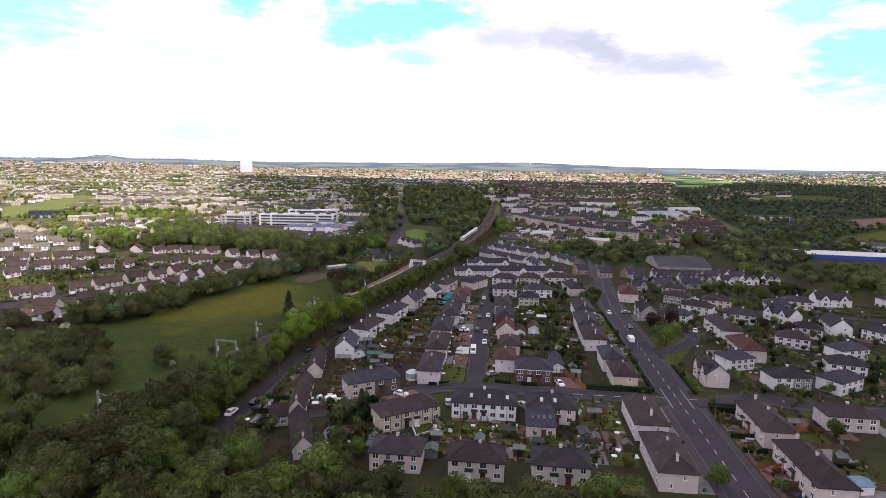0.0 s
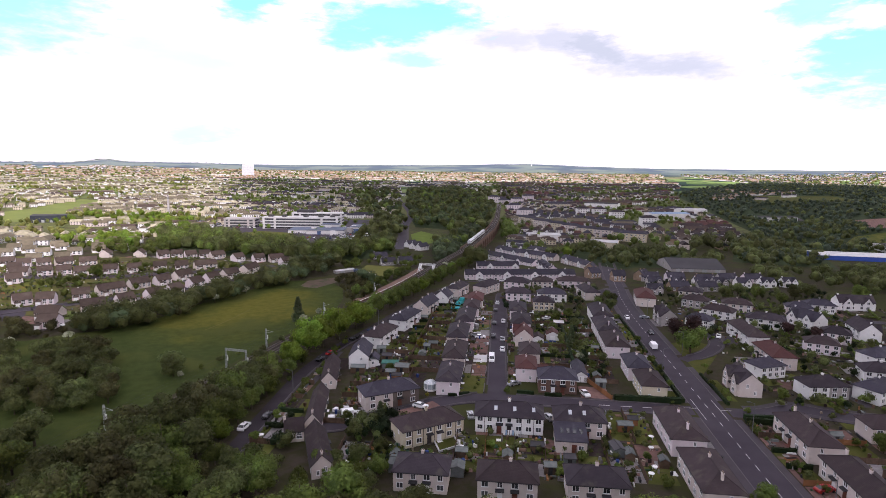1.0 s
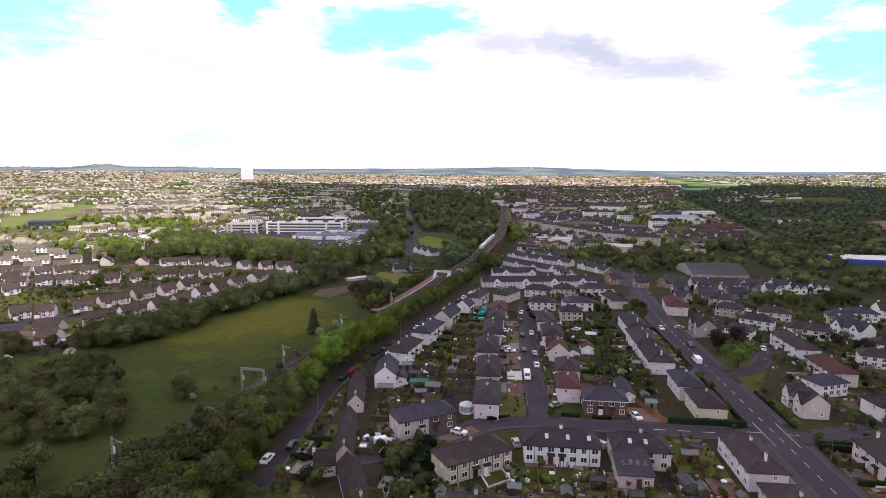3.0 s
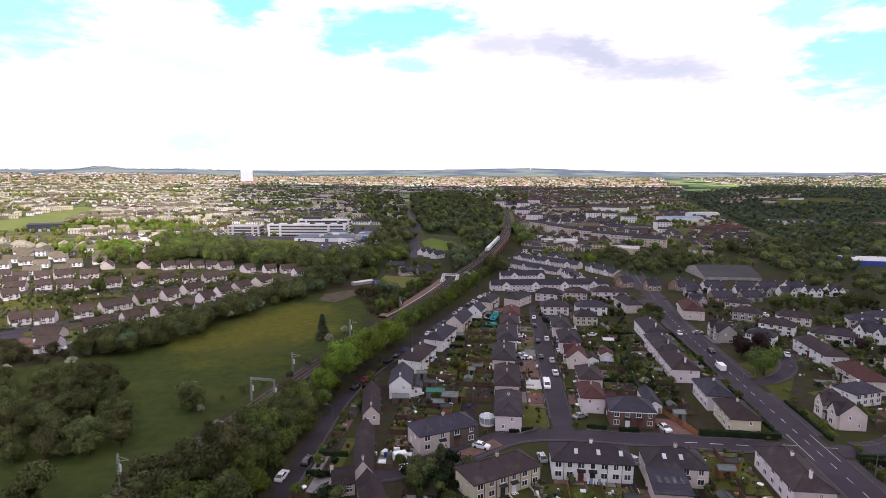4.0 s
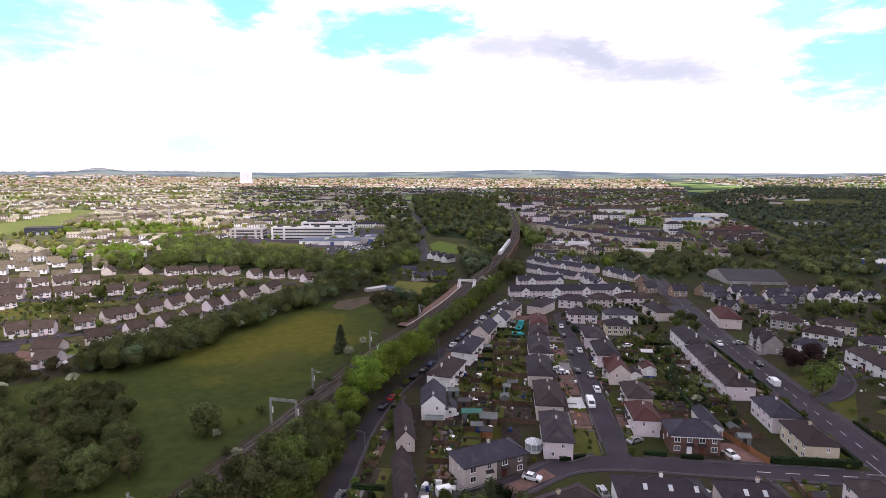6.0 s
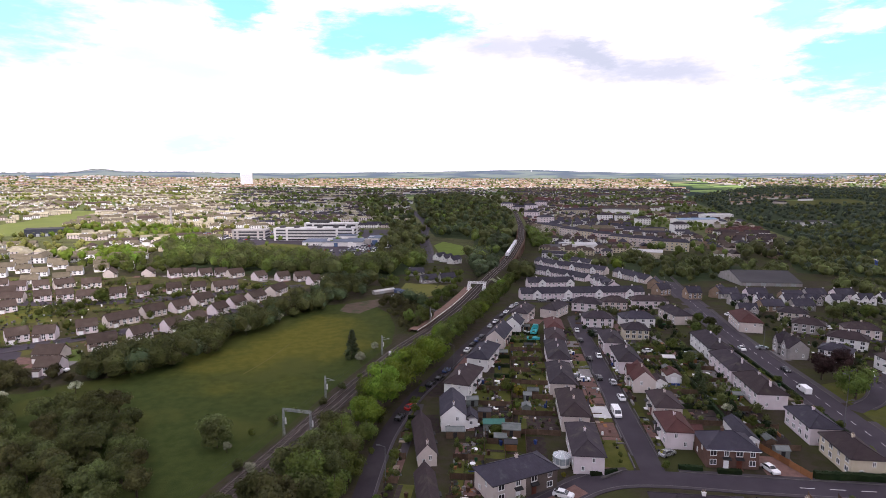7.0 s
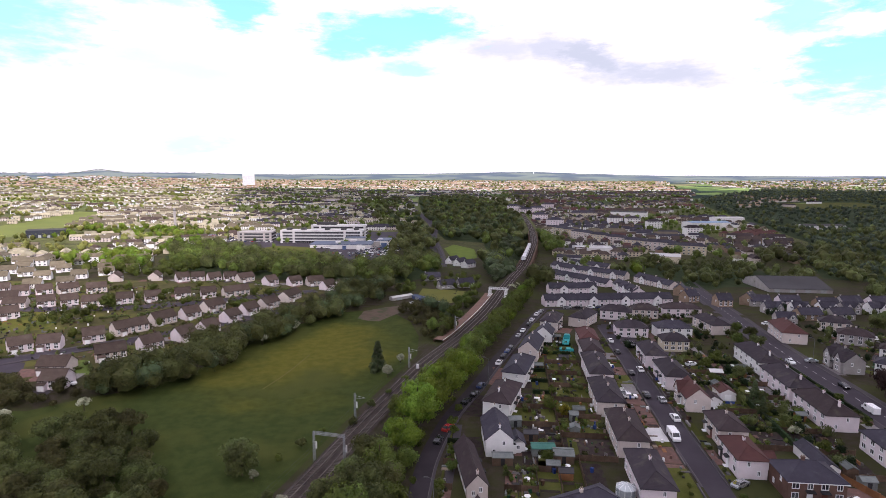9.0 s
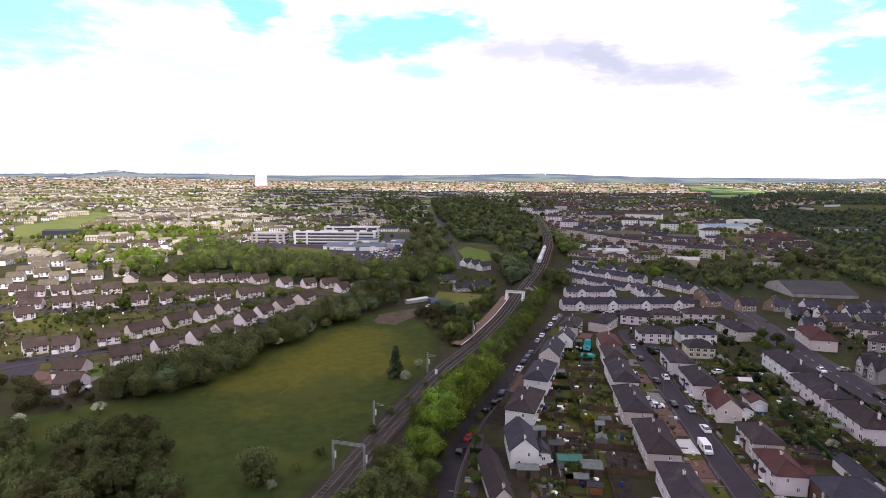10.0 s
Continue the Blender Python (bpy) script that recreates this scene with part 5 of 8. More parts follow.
def hospital():
    x, y, z = -245, 648, -10.6
    e = base("hospital", x, y, z, 6, "long white hospital of four storeys with dark window bands", "hospital")
    for name, x0, x1, y0, y1, floors, mat in (("main_block", -44, 46, -8, 8, 4, M_CONC), ("rear_block", -16, 46, 18, 32, 5, M_CONC), ("wing", -96, -58, 6, 24, 3, WALLS["grey"])):
        m = Mesh()
        h = floors * 3.4 + 1.0
        m.box(x0, x1, y0, y1, -1, h)
        b = part(name, m, mat, e)
        for f in range(floors):
            for q in ((x0 + 0.8, x1 - 0.8, y0 - 0.15, y0 + 0.5), (x1 - 0.5, x1 + 0.15, y0 + 0.8, y1 - 0.8)):
                g = Mesh()
                g.box(*q, 0.9 + f * 3.4, 2.8 + f * 3.4)
                part("window_band", g, M_GLASS, b)
        for cx in (x0 + 1, x0 + (x1 - x0) * 0.16, x0 + (x1 - x0) * 0.78, x1 - 1.5):
            k = Mesh()
            k.box(cx - 0.9, cx + 1.6, y0 - 0.5, y0 + 0.3, -1, h + 0.4)
            part("pier", k, mat, b)
    for x0, x1, y0, y1, h in ((20, 62, -58, -26, 5), (-2, 18, -50, -20, 4), (64, 78, -30, -4, 6), (30, 50, -24, -12, 8)):
        m, r = Mesh(), Mesh()
        m.box(x0, x1, y0, y1, -1, h)
        part("annexe", m, M_CONC, e)
        r.box(x0 - 0.4, x1 + 0.4, y0 - 0.4, y1 + 0.4, h, h + 0.5)
        part("annexe_roof", r, S("blue_grey_roof", (0.07, 0.09, 0.13), (0.11, 0.13, 0.18), 0.2, 2, 0.6), e)
    hr = random.Random(8)
    for i in range(16):
        m = Mesh()
        ax, ay, w, d, h = hr.uniform(12, 84), hr.uniform(-74, -14), hr.uniform(3, 9), hr.uniform(3, 8), hr.uniform(2.5, 7)
        m.box(ax, ax + w, ay, ay + d, -1, h)
        m.box(ax - 0.3, ax + w + 0.3, ay - 0.3, ay + d + 0.3, h, h + 0.4)
        part("service_block", m, hr.choice((WALLS["white"], M_CONC, WALLS["grey"], S("blue_panels", (0.05, 0.08, 0.16), (0.08, 0.12, 0.22), 0.3, 3, 0.6))), e)
    for bx in (-38, -22, 4, 22, 36):
        m = Mesh()
        m.box(bx, bx + 5, -4, 3, 14.4, 16.6)
        part("roof_plant", m, M_GREYROOF, e)
    m = Mesh()
    m.box(-10, 12, 20, 30, 17.8, 21)
    part("plant_room", m, M_GREYROOF, e)


def block(name, x, y, rot, L, W, floors, mat, label, cat="flats", group="", roof=None):
    e = base(name, x, y, land(x, y) - 0.3, rot, label, cat, group)
    h = floors * 2.9 + 0.5
    m = Mesh()
    m.box(-L / 2, L / 2, -W / 2, W / 2, -1, h)
    part("wall", m, mat, e)
    if roof:
        part("roof", hip_roof(L, W, h, W * 0.28), ROOFS[roof], e)
    else:
        r = Mesh()
        r.box(-L / 2 - 0.3, L / 2 + 0.3, -W / 2 - 0.3, W / 2 + 0.3, h, h + 0.5)
        part("roof", r, M_GREYROOF, e)
    n = max(3, int(L / 4))
    for f in range(floors):
        for i in range(n):
            window(e, -L / 2 + (i + 0.5) * L / n, -W / 2 - 0.03, 0.9 + f * 2.9, 0, 1.7, 1.5, 1)


hospital()
for i, (x, y) in enumerate(((-26, 1154), (-5, 1064), (13, 953), (28, 859), (44, 1205), (20, 1110))):
    block("flats", x, y, 8 + i * 5, 22, 12, 4, WALLS["pink"], "off-white block of flats of four storeys", group="blocks of flats", roof="slate")
for i, (x, y) in enumerate(((144, 899), (162, 849), (186, 762), (120, 905))):
    block("flats", x, y, 12, 20, 11, 4, WALLS["white"], "white block of flats with grey hipped roof", group="blocks of flats", roof="grey")
block("hall", 92, 1038, 6, 44, 13, 3, WALLS["buff"], "buff sandstone school hall with hipped slate roof", "school", roof="slate")
for i, (x, y, L) in enumerate(((30, 760, 36), (48, 718, 30), (64, 690, 22), (78, 668, 22), (92, 640, 26), (112, 625, 30), (130, 600, 34))):
    block("tenement", x, y, -58 + i * 6, L, 9, 3, WALLS["cream" if i % 2 else "buff"], "cream tenement row with slate roof", "tenement", "tenement rows", roof="slate")


def shed(name, x, y, rot, L, W, h, wall, roof, label, cat="warehouse", rise=2.0, doors=1):
    e = base(name, x, y, land(x, y) - 0.2, rot, label, cat)
    m, r = Mesh(), Mesh()
    m.prism([(-W / 2, -1), (W / 2, -1), (W / 2, h), (0, h + rise - 0.2), (-W / 2, h)], 0, -L / 2, L / 2)
    part("wall", m, wall, e)
    part("roof", gable_roof(L, W, h, rise, 0.3), roof, e)
    for i in range(max(1, int(L / 9)) if doors else 0):
        d = Mesh()
        xx = -L / 2 + 3 + i * 9
        d.box(xx, xx + 3.2, -W / 2 - 0.08, -W / 2 + 0.05, 0, min(3.4, h - 0.4))
        part("roller_door", d, M_STEEL, e)
    return e


shed("warehouse", 137, 423, 0, 37, 40, 3.4, WALLS["grey"], M_GREYROOF, "large grey warehouse with low-pitched sheet roof", rise=4.6)
shed("warehouse", 315.6, 509.7, -6, 100, 28, 4.4, M_BLUE, M_CONC, "blue clad warehouse with pale grey roof", rise=1.2, doors=0)
shed("warehouse", 392, 572, -6, 70, 30, 6, M_CONC, M_GREYROOF, "pale clad warehouse behind another", rise=1.5)
shed("showroom", 40, 592, 4, 34, 22, 7, WALLS["white"], M_CONC, "white flat showroom beside the town", rise=1.2)
shed("showroom", 16, 588, 4, 18, 16, 5, WALLS["white"], M_GREYROOF, "white low workshop beside the showroom", rise=1.2)
shed("market_hall", 96, 550, -16, 26, 16, 6, WALLS["buff"], M_CONC, "buff hall with pale roof", rise=1.5)
shed("depot", 175, 1066, -20, 60, 26, 9, WALLS["white"], M_GREYROOF, "white depot with grey roof", rise=1.5)
shed("depot", 238, 868, 15, 60, 24, 10, WALLS["white"], S("pale_blue_roof", (0.16, 0.24, 0.34), (0.22, 0.3, 0.4), 0.1, 2, 0.6), "white depot with pale blue roof", rise=1.5)
shed("depot", 300, 960, 10, 46, 20, 9, WALLS["white"], M_CONC, "white industrial shed in the town", rise=1.5)
shed("depot", 395, 880, 10, 60, 20, 6, WALLS["white"], M_GREYROOF, "long low pale shed in woodland", rise=1.5)
# stands in for a dark hedge, built here as a shed shape
shed("gas_works", -580, 655, 25, 40, 20, 9, S("dark_hedge_block", (0.03, 0.035, 0.045), (0.05, 0.055, 0.07), 0.2, 2, 0.6), M_GREYROOF, "dark shed-shaped block standing in for a hedge by the park field", rise=1.0)
shed("pavilion", -98.6, 330, 45, 13, 3.0, 1.9, WALLS["grey"], M_CONC, "long pale cabin beside the bowling green", "pavilion", 0.4)
shed("pavilion", -87.2, 327.6, -48, 13, 3.6, 2.0, S("blue_grey_cabin", (0.06, 0.08, 0.15), (0.09, 0.12, 0.2), 0.5, 4), S("blue_felt_roof", (0.05, 0.065, 0.11), (0.075, 0.095, 0.15), 0.5, 4), "blue-grey cabin beside the bowling green", "pavilion", 0.4)
shed("pavilion", -79.0, 318.6, -48, 7, 3.4, 2.0, WALLS["white"], M_CONC, "small white cabin beside the bowling green", "pavilion", 0.4)
for x, y, r in ((-72, 480, 62), (-79.5, 494, 62), (-87, 508, 62), (-78, 364, 32), (-67.5, 371, 32), (-90, 394, 16)):
    house(x, y, r, 13 if y > 450 else 10, 6.0, "white" if y > 450 else "grey", "slate", "gable", eh=3.4 if y > 450 else 2.7, bays=3, chim=(-0.9,), lod=1, group="cottages by the line", fit_label="white cottage with steep slate roof")

e = base("chimney_stack", -480, 752, land(-480, 752), 0, "tall slim pale concrete chimney stack", "chimney")
m = Mesh()
m.tube((0, 0, -1), (0, 0, 29), 1.9, 1.4, n=14)
m.tube((0, 0, 29), (0, 0, 29.8), 1.6, 1.6, n=14)
part("shaft", m, WALLS["grey"], e)
m = Mesh()
m.tube((0, 0, 26), (0, 0, 27), 1.7, 1.68, n=14)
part("band", m, M_GREYROOF, e)

e = base("tower_block", -1122, 2366, land(-1122, 2366), 20, "wide white tower block above the town", "tower block")
m = Mesh()
m.box(-24, 24, -9, 9, -1, 52)
m.box(-6, 6, -5, 5, 52, 55)
part("wall", m, WALLS["white"], e)
for f in range(16):
    g = Mesh()
    g.box(-23, 23, -9.2, 9.2, 2 + f * 3, 3.2 + f * 3)
    part("window_band", g, S("pale_window_band", (0.35, 0.37, 0.4), (0.45, 0.46, 0.5), 0.2, 2, 0.3), e)

e = base("wind_turbine", 172, 4300, land(172, 4300), 180, "white three-bladed wind turbine on the skyline", "wind turbine")
m = Mesh()
m.tube((0, 0, -2), (0, 0, 46), 3.0, 2.0, n=10)
part("tower", m, M_WHITE, e)
m = Mesh()
m.box(-1.4, 1.4, -3, 3, 43, 46)
part("nacelle", m, M_WHITE, e)
for a in (90, 210, 330):
    m = Mesh()
    c, s = math.cos(radians(a)), math.sin(radians(a))
    m.tube((0, 3.3, 44.5), (c * 24, 3.3, 44.5 + s * 24), 2.2, 0.8, n=5)
    part("blade", m, M_WHITE, e)

# ---- trees ----


def crown_mesh(name, mat, height, radius, clumps, leaves, leaf, seed, low=0.25, shape="round"):
    """Leaf cards on many clumps round a lumpy core, with an uneven outline."""
    rng = np.random.default_rng(seed)
    mid, half = height * (1 + low) / 2, height * (1 - low) / 2
    V, F = [], []
    k = 0

    def blob(c, r, sub):
        nonlocal k
        bm = bmesh.new()
        bmesh.ops.create_icosphere(bm, subdivisions=sub, radius=1)
        for v in bm.verts:
            w = r * (0.8 + 0.35 * noise.noise(v.co * 1.7 + Vector(c)))
            V.append((c[0] + v.co.x * w, c[1] + v.co.y * w, c[2] + v.co.z * w))
        for f in bm.faces:
            F.append(tuple(k + v.index for v in f.verts))
        k = len(V)
        bm.free()

    for i in range(clumps):
        d = rng.normal(size=3)
        d /= np.linalg.norm(d)
        q = rng.uniform(0.45, 0.95)
        if shape == "cone":
            u = (i + 0.5) / clumps
            ang = i * 2.4
            rr = radius * (1 - u) * 0.75
            c = np.array([math.cos(ang) * rr, math.sin(ang) * rr, height * (low + (0.97 - low) * u)])
            r = radius * (0.28 + 0.35 * (1 - u))
        else:
            c = np.array([d[0] * radius * 0.72 * q, d[1] * radius * 0.72 * q, mid + d[2] * half * 0.7 * q])
            r = radius * rng.uniform(0.24, 0.5) * (1.0 if d[2] > -0.2 else 0.8)
        blob(c, r * 0.72, 1)
        n = int(leaves * 1.9)
        dirs = rng.normal(size=(n, 3))
        dirs[:, 2] = np.abs(dirs[:, 2]) * 1.0 - 0.35 * np.abs(rng.normal(size=n))
        dirs /= np.linalg.norm(dirs, axis=1)[:, None]
        pts = c + dirs * r * rng.uniform(0.75, 1.08, (n, 1))
        nrm = dirs + rng.normal(size=(n, 3)) * 0.38
        nrm /= np.linalg.norm(nrm, axis=1)[:, None]
        t = np.cross(nrm, rng.normal(size=(n, 3)))
        t /= np.linalg.norm(t, axis=1)[:, None]
        b = np.cross(nrm, t)
        s = leaf * 0.7 * rng.uniform(0.6, 1.3, (n, 1))
        blade = np.stack([pts + t * s, pts - t * s * 0.5 + b * s * 0.8, pts - t * s * 0.5 - b * s * 0.8], 1)
        V.extend(map(tuple, blade.reshape(-1, 3)))
        F.extend((k + 3 * j, k + 3 * j + 1, k + 3 * j + 2) for j in range(n))
        k = len(V)
    me = bpy.data.meshes.new(name)
    me.from_pydata(V, [], F)
    me.materials.append(mat)
    return me


def trunk_mesh(height, radius, seed, low=0.25):
    rng = random.Random(seed)
    m = Mesh()
    r = 0.035 * height
    m.tube((0, 0, -0.4), (0, 0, height * 0.45), r, r * 0.7, n=7)
    m.tube((0, 0, height * 0.45), (rng.uniform(-0.3, 0.3), rng.uniform(-0.3, 0.3), height * 0.85), r * 0.7, r * 0.2, n=6)
    for i in range(6):
        a = i * 1.05 + rng.random()
        z = height * (0.25 + 0.06 * i)
        m.tube((0, 0, z), (math.cos(a) * radius * 0.6, math.sin(a) * radius * 0.6, z + height * 0.25), r * 0.4, r * 0.1, n=5)
    return m.data("trunk", M_BARK)


TREES = {}


def tree_kind(key, leafmat, height, radius, clumps, leaves, leaf, low=0.06, shape="round", variants=3):
    TREES[key] = [(crown_mesh("crown", LEAF[leafmat], height, radius, clumps, leaves, leaf, 11 * i + len(key) * 7 + sum(map(ord, key)), low, shape),
                   trunk_mesh(height, radius, i, low)) for i in range(variants)]


tree_kind("broad", "mid", 9.0, 4.6, 26, 70, 0.42)
tree_kind("bright", "lime", 11.0, 5.4, 34, 90, 0.4, variants=2)
tree_kind("deep", "deep", 9.0, 4.6, 26, 70, 0.42)
tree_kind("olive", "olive", 9.0, 4.4, 24, 66, 0.42, variants=2)
tree_kind("scrub", "deep", 5.0, 3.4, 18, 86, 0.29, low=0.02)
tree_kind("bush", "mid", 2.4, 1.7, 9, 46, 0.22, low=0.0)
tree_kind("plum", "plum", 6.5, 3.4, 18, 70, 0.34, variants=1)
tree_kind("conifer", "hazel", 9.0, 2.3, 22, 60, 0.3, low=0.03, shape="cone", variants=2)
tree_kind("hawthorn", "blossom", 4.0, 2.0, 12, 60, 0.22, low=0.1, variants=2)
tree_kind("golden", "yellow", 4.5, 1.8, 12, 60, 0.22, low=0.05, variants=1)
TREE_LABEL = {"broad": "leafy green broadleaf tree in spring", "bright": "large bright lime-green maple tree beside the road", "deep": "dark green broadleaf tree", "olive": "olive-brown tree with young leaves",
              "scrub": "dense dark green scrub tree", "bush": "rounded green garden bush", "plum": "purple-leaved plum tree in a garden", "conifer": "tall narrow dark conifer",
              "hawthorn": "hawthorn tree covered in white blossom", "golden": "yellow-green golden conifer shrub"}
TREE_CAT = {"bush": "bush", "golden": "shrub"}
trng = random.Random(5)
COUNT = {}


def tree(key, x, y, size=1.0, group="", tall=1.0):
    i = COUNT[key] = COUNT.get(key, -1) + 1
    crown, trunk = TREES[key][i % len(TREES[key])]
    if key == "bush":
        e = tagged(new("bush", crown), TREE_LABEL[key], "bush", group)
        e.matrix_basis = pose(x, y, land(x, y) - 0.05, 0, 0, trng.uniform(0, 360)) @ Matrix.Diagonal((size, size, size * tall, 1))
        return e
    e = base("bush" if key in TREE_CAT else "tree", x, y, land(x, y), trng.uniform(0, 360), TREE_LABEL[key], TREE_CAT.get(key, "tree"), group)
    e.scale = (size, size, size * tall)
    for name, me in (("trunk", trunk), ("crown", crown)):
        ob = new(name, me)
        ob.parent = e
    return e


def scatter(poly, n, rng, apart=0.0, avoid=None):
    xs, ys = [p[0] for p in poly], [p[1] for p in poly]
    out, tries = [], 0
    while len(out) < n and tries < n * 60:
        tries += 1
        p = (rng.uniform(min(xs), max(xs)), rng.uniform(min(ys), max(ys)))
        if inside(*p, poly) and not (avoid and avoid(*p)) and all((p[0] - q[0]) ** 2 + (p[1] - q[1]) ** 2 > apart ** 2 for q in out[-60:]):
            out.append(p)
    return out


# the row beside the railway and the west road
for x, y, s in ((-66.5, 176.5, 1.1), (-64.5, 186, 0.95), (-61.5, 195.5, 1.05), (-58.5, 210, 0.95), (-67.5, 164, 0.75), (-56.5, 214, 0.8)):
    tree("bright", x, y, s * 1.18, "bright maples by the railway")
for i, (x, y, s) in enumerate(((-70.5, 169, 0.9), (-72, 181, 0.9), (-69, 192, 0.9), (-66, 203, 1.0), (-63, 213, 0.9), (-57.5, 222, 1.0), (-61, 226, 0.8), (-54.5, 234, 1.15), (-58, 240, 0.9), (-52, 246, 0.95), (-50.5, 255, 1.1), (-54, 254, 0.8), (-48.5, 264, 1.05), (-51.5, 268, 0.8),
                               (-45.5, 275, 1.0), (-47.5, 284, 1.0), (-43, 290, 0.95), (-41, 302, 1.0), (-44.5, 300, 0.8), (-39.5, 314, 1.15), (-42, 326, 0.9), (-36.5, 328, 1.0), (-39, 342, 0.9), (-32, 347, 1.0), (-34, 362, 0.9), (-29, 378, 1.0), (-25, 395, 1.0),
                               (-66.5, 157, 0.7), (-68, 149, 0.75), (-66, 140, 0.75), (-66.3, 131, 0.8), (-65.8, 122, 0.7), (-65.2, 112, 0.75), (-65.6, 168, 0.6))):
    tree("broad" if i % 8 else "bright", x, y, s * (1.05 if i % 8 else 0.8), "trees between railway and road")
for i, (x, y, s) in enumerate(((-75, 158, 0.8), (-71, 153, 0.9), (-76, 147, 0.8), (-72, 143, 1.0), (-68.5, 148, 0.7), (-78, 137, 0.95), (-73, 133, 1.05), (-69, 138, 0.8), (-80, 126, 1.0), (-75, 122, 1.1), (-70.5, 126, 0.9), (-69, 115, 1.0), (-76, 112, 1.1), (-83, 116, 1.0),
                               (-86, 107, 1.05), (-80, 102, 1.1), (-73, 101, 1.1), (-67, 104, 1.0), (-84, 95, 1.1), (-77, 91, 1.15), (-70, 93, 1.1), (-64.5, 92, 0.9), (-88, 86, 1.1), (-80, 82, 1.1), (-72, 83, 1.15), (-66, 80, 1.0))):
    tree(("deep", "broad", "deep", "deep", "olive")[i % 5], x, y, s * 1.15, "trees by the railway cutting")
tree("hawthorn", -88, 118, 1.3, "hawthorns in blossom")
# woodland at the south edge
for i, (x, y) in enumerate(scatter([(-62, 70), (-40, 84), (-26, 91), (-8, 87), (12, 84), (30, 90), (36, 86), (30, 66), (-60, 60)], 46, trng, 4.2)):
    tree(("broad", "deep", "broad", "olive", "deep")[i % 5], x, y, trng.uniform(0.8, 1.2), "woodland edge trees")
for i, (x, y) in enumerate(scatter([(-55, 74), (-45, 92), (-50, 104), (-56, 98)], 9, trng, 3.4)):
    tree(("deep", "broad")[i % 2], x, y, trng.uniform(0.6, 0.9), "woodland edge trees")
for x, y, s in ((54, 101, 0.62), (33, 92, 0.7), (36, 97, 0.5)):
    tree("broad", x, y, s)
for i, (x, y) in enumerate(scatter([(-128, 70), (-116, 98), (-104, 108), (-100, 100), (-106, 70)], 15, trng, 4.0) + scatter([(-93, 75), (-88, 100), (-64, 98), (-64, 70)], 14, trng, 4.0)):
    tree(("deep", "olive", "broad")[i % 3], x, y, trng.uniform(0.9, 1.25), "woodland edge trees")
for i, (x, y) in enumerate(scatter([(-66, 72), (-56, 72), (-55, 100), (-62, 103), (-66, 100)], 10, trng, 3.6) + scatter([(-40, 95), (-25, 94), (-23, 103), (-38, 108)], 8, trng, 3.4)):
    tree(("broad", "deep", "broad", "olive")[i % 4], x, y, trng.uniform(0.6, 0.95) * (1.0 if i < 10 else 0.7), "woodland edge trees")
# scrub on the meadow's west side
for i, (x, y) in enumerate(scatter([(-215, 158), (-185, 164), (-166, 161), (-152, 165), (-140, 169), (-128, 159), (-115, 144), (-107, 132), (-106, 126), (-113, 123), (-126, 119), (-150, 121), (-215, 138)], 125, trng, 3.8)):
    tree(("scrub", "deep", "scrub", "olive", "scrub")[i % 5], x, y, trng.uniform(0.75, 1.25) * (0.72 if i % 5 in (1, 3) else 1.15), "scrub trees by the meadow")
for i, (x, y) in enumerate(scatter([(-72, 254), (-67, 264), (-62, 300), (-58, 330), (-64, 332), (-70, 306), (-76, 268)], 20, trng, 3.2)):
    tree(("broad", "scrub")[i % 2], x, y, trng.uniform(0.5, 0.85), "bushes by the platform")
tree("deep", -102.5, 152.5, 0.98, tall=0.95)
tree("scrub", -101.4, 151.0, 1.2, tall=1.1)
tree("conifer", -86.5, 219.5, 1.15)
tree("broad", -235, 290, 0.95)
tree("olive", -160, 249, 0.7)
for x, y, s in ((-82, 214, 1.1), (-80.5, 229, 0.9), (-98, 149, 0.7), (-88, 140, 0.8), (-160.5, 179, 1.0), (-175, 169, 1.1), (-137, 243, 1.3), (-131.5, 264, 1.2), (-40, 372, 1.6), (-36, 384, 1.4)):
    tree("hawthorn", x, y, s, "hawthorns in blossom")
for i, (x, y) in enumerate(((-84, 178), (-90, 172), (-93, 165), (-96, 158), (-82, 190), (-79, 200), (-92, 142), (-76, 212), (-66, 160), (-64, 152), (-66, 143))):
    tree("bush" if i % 2 else "scrub", x, y, 0.8 if i % 2 else 0.5, "lineside bushes")
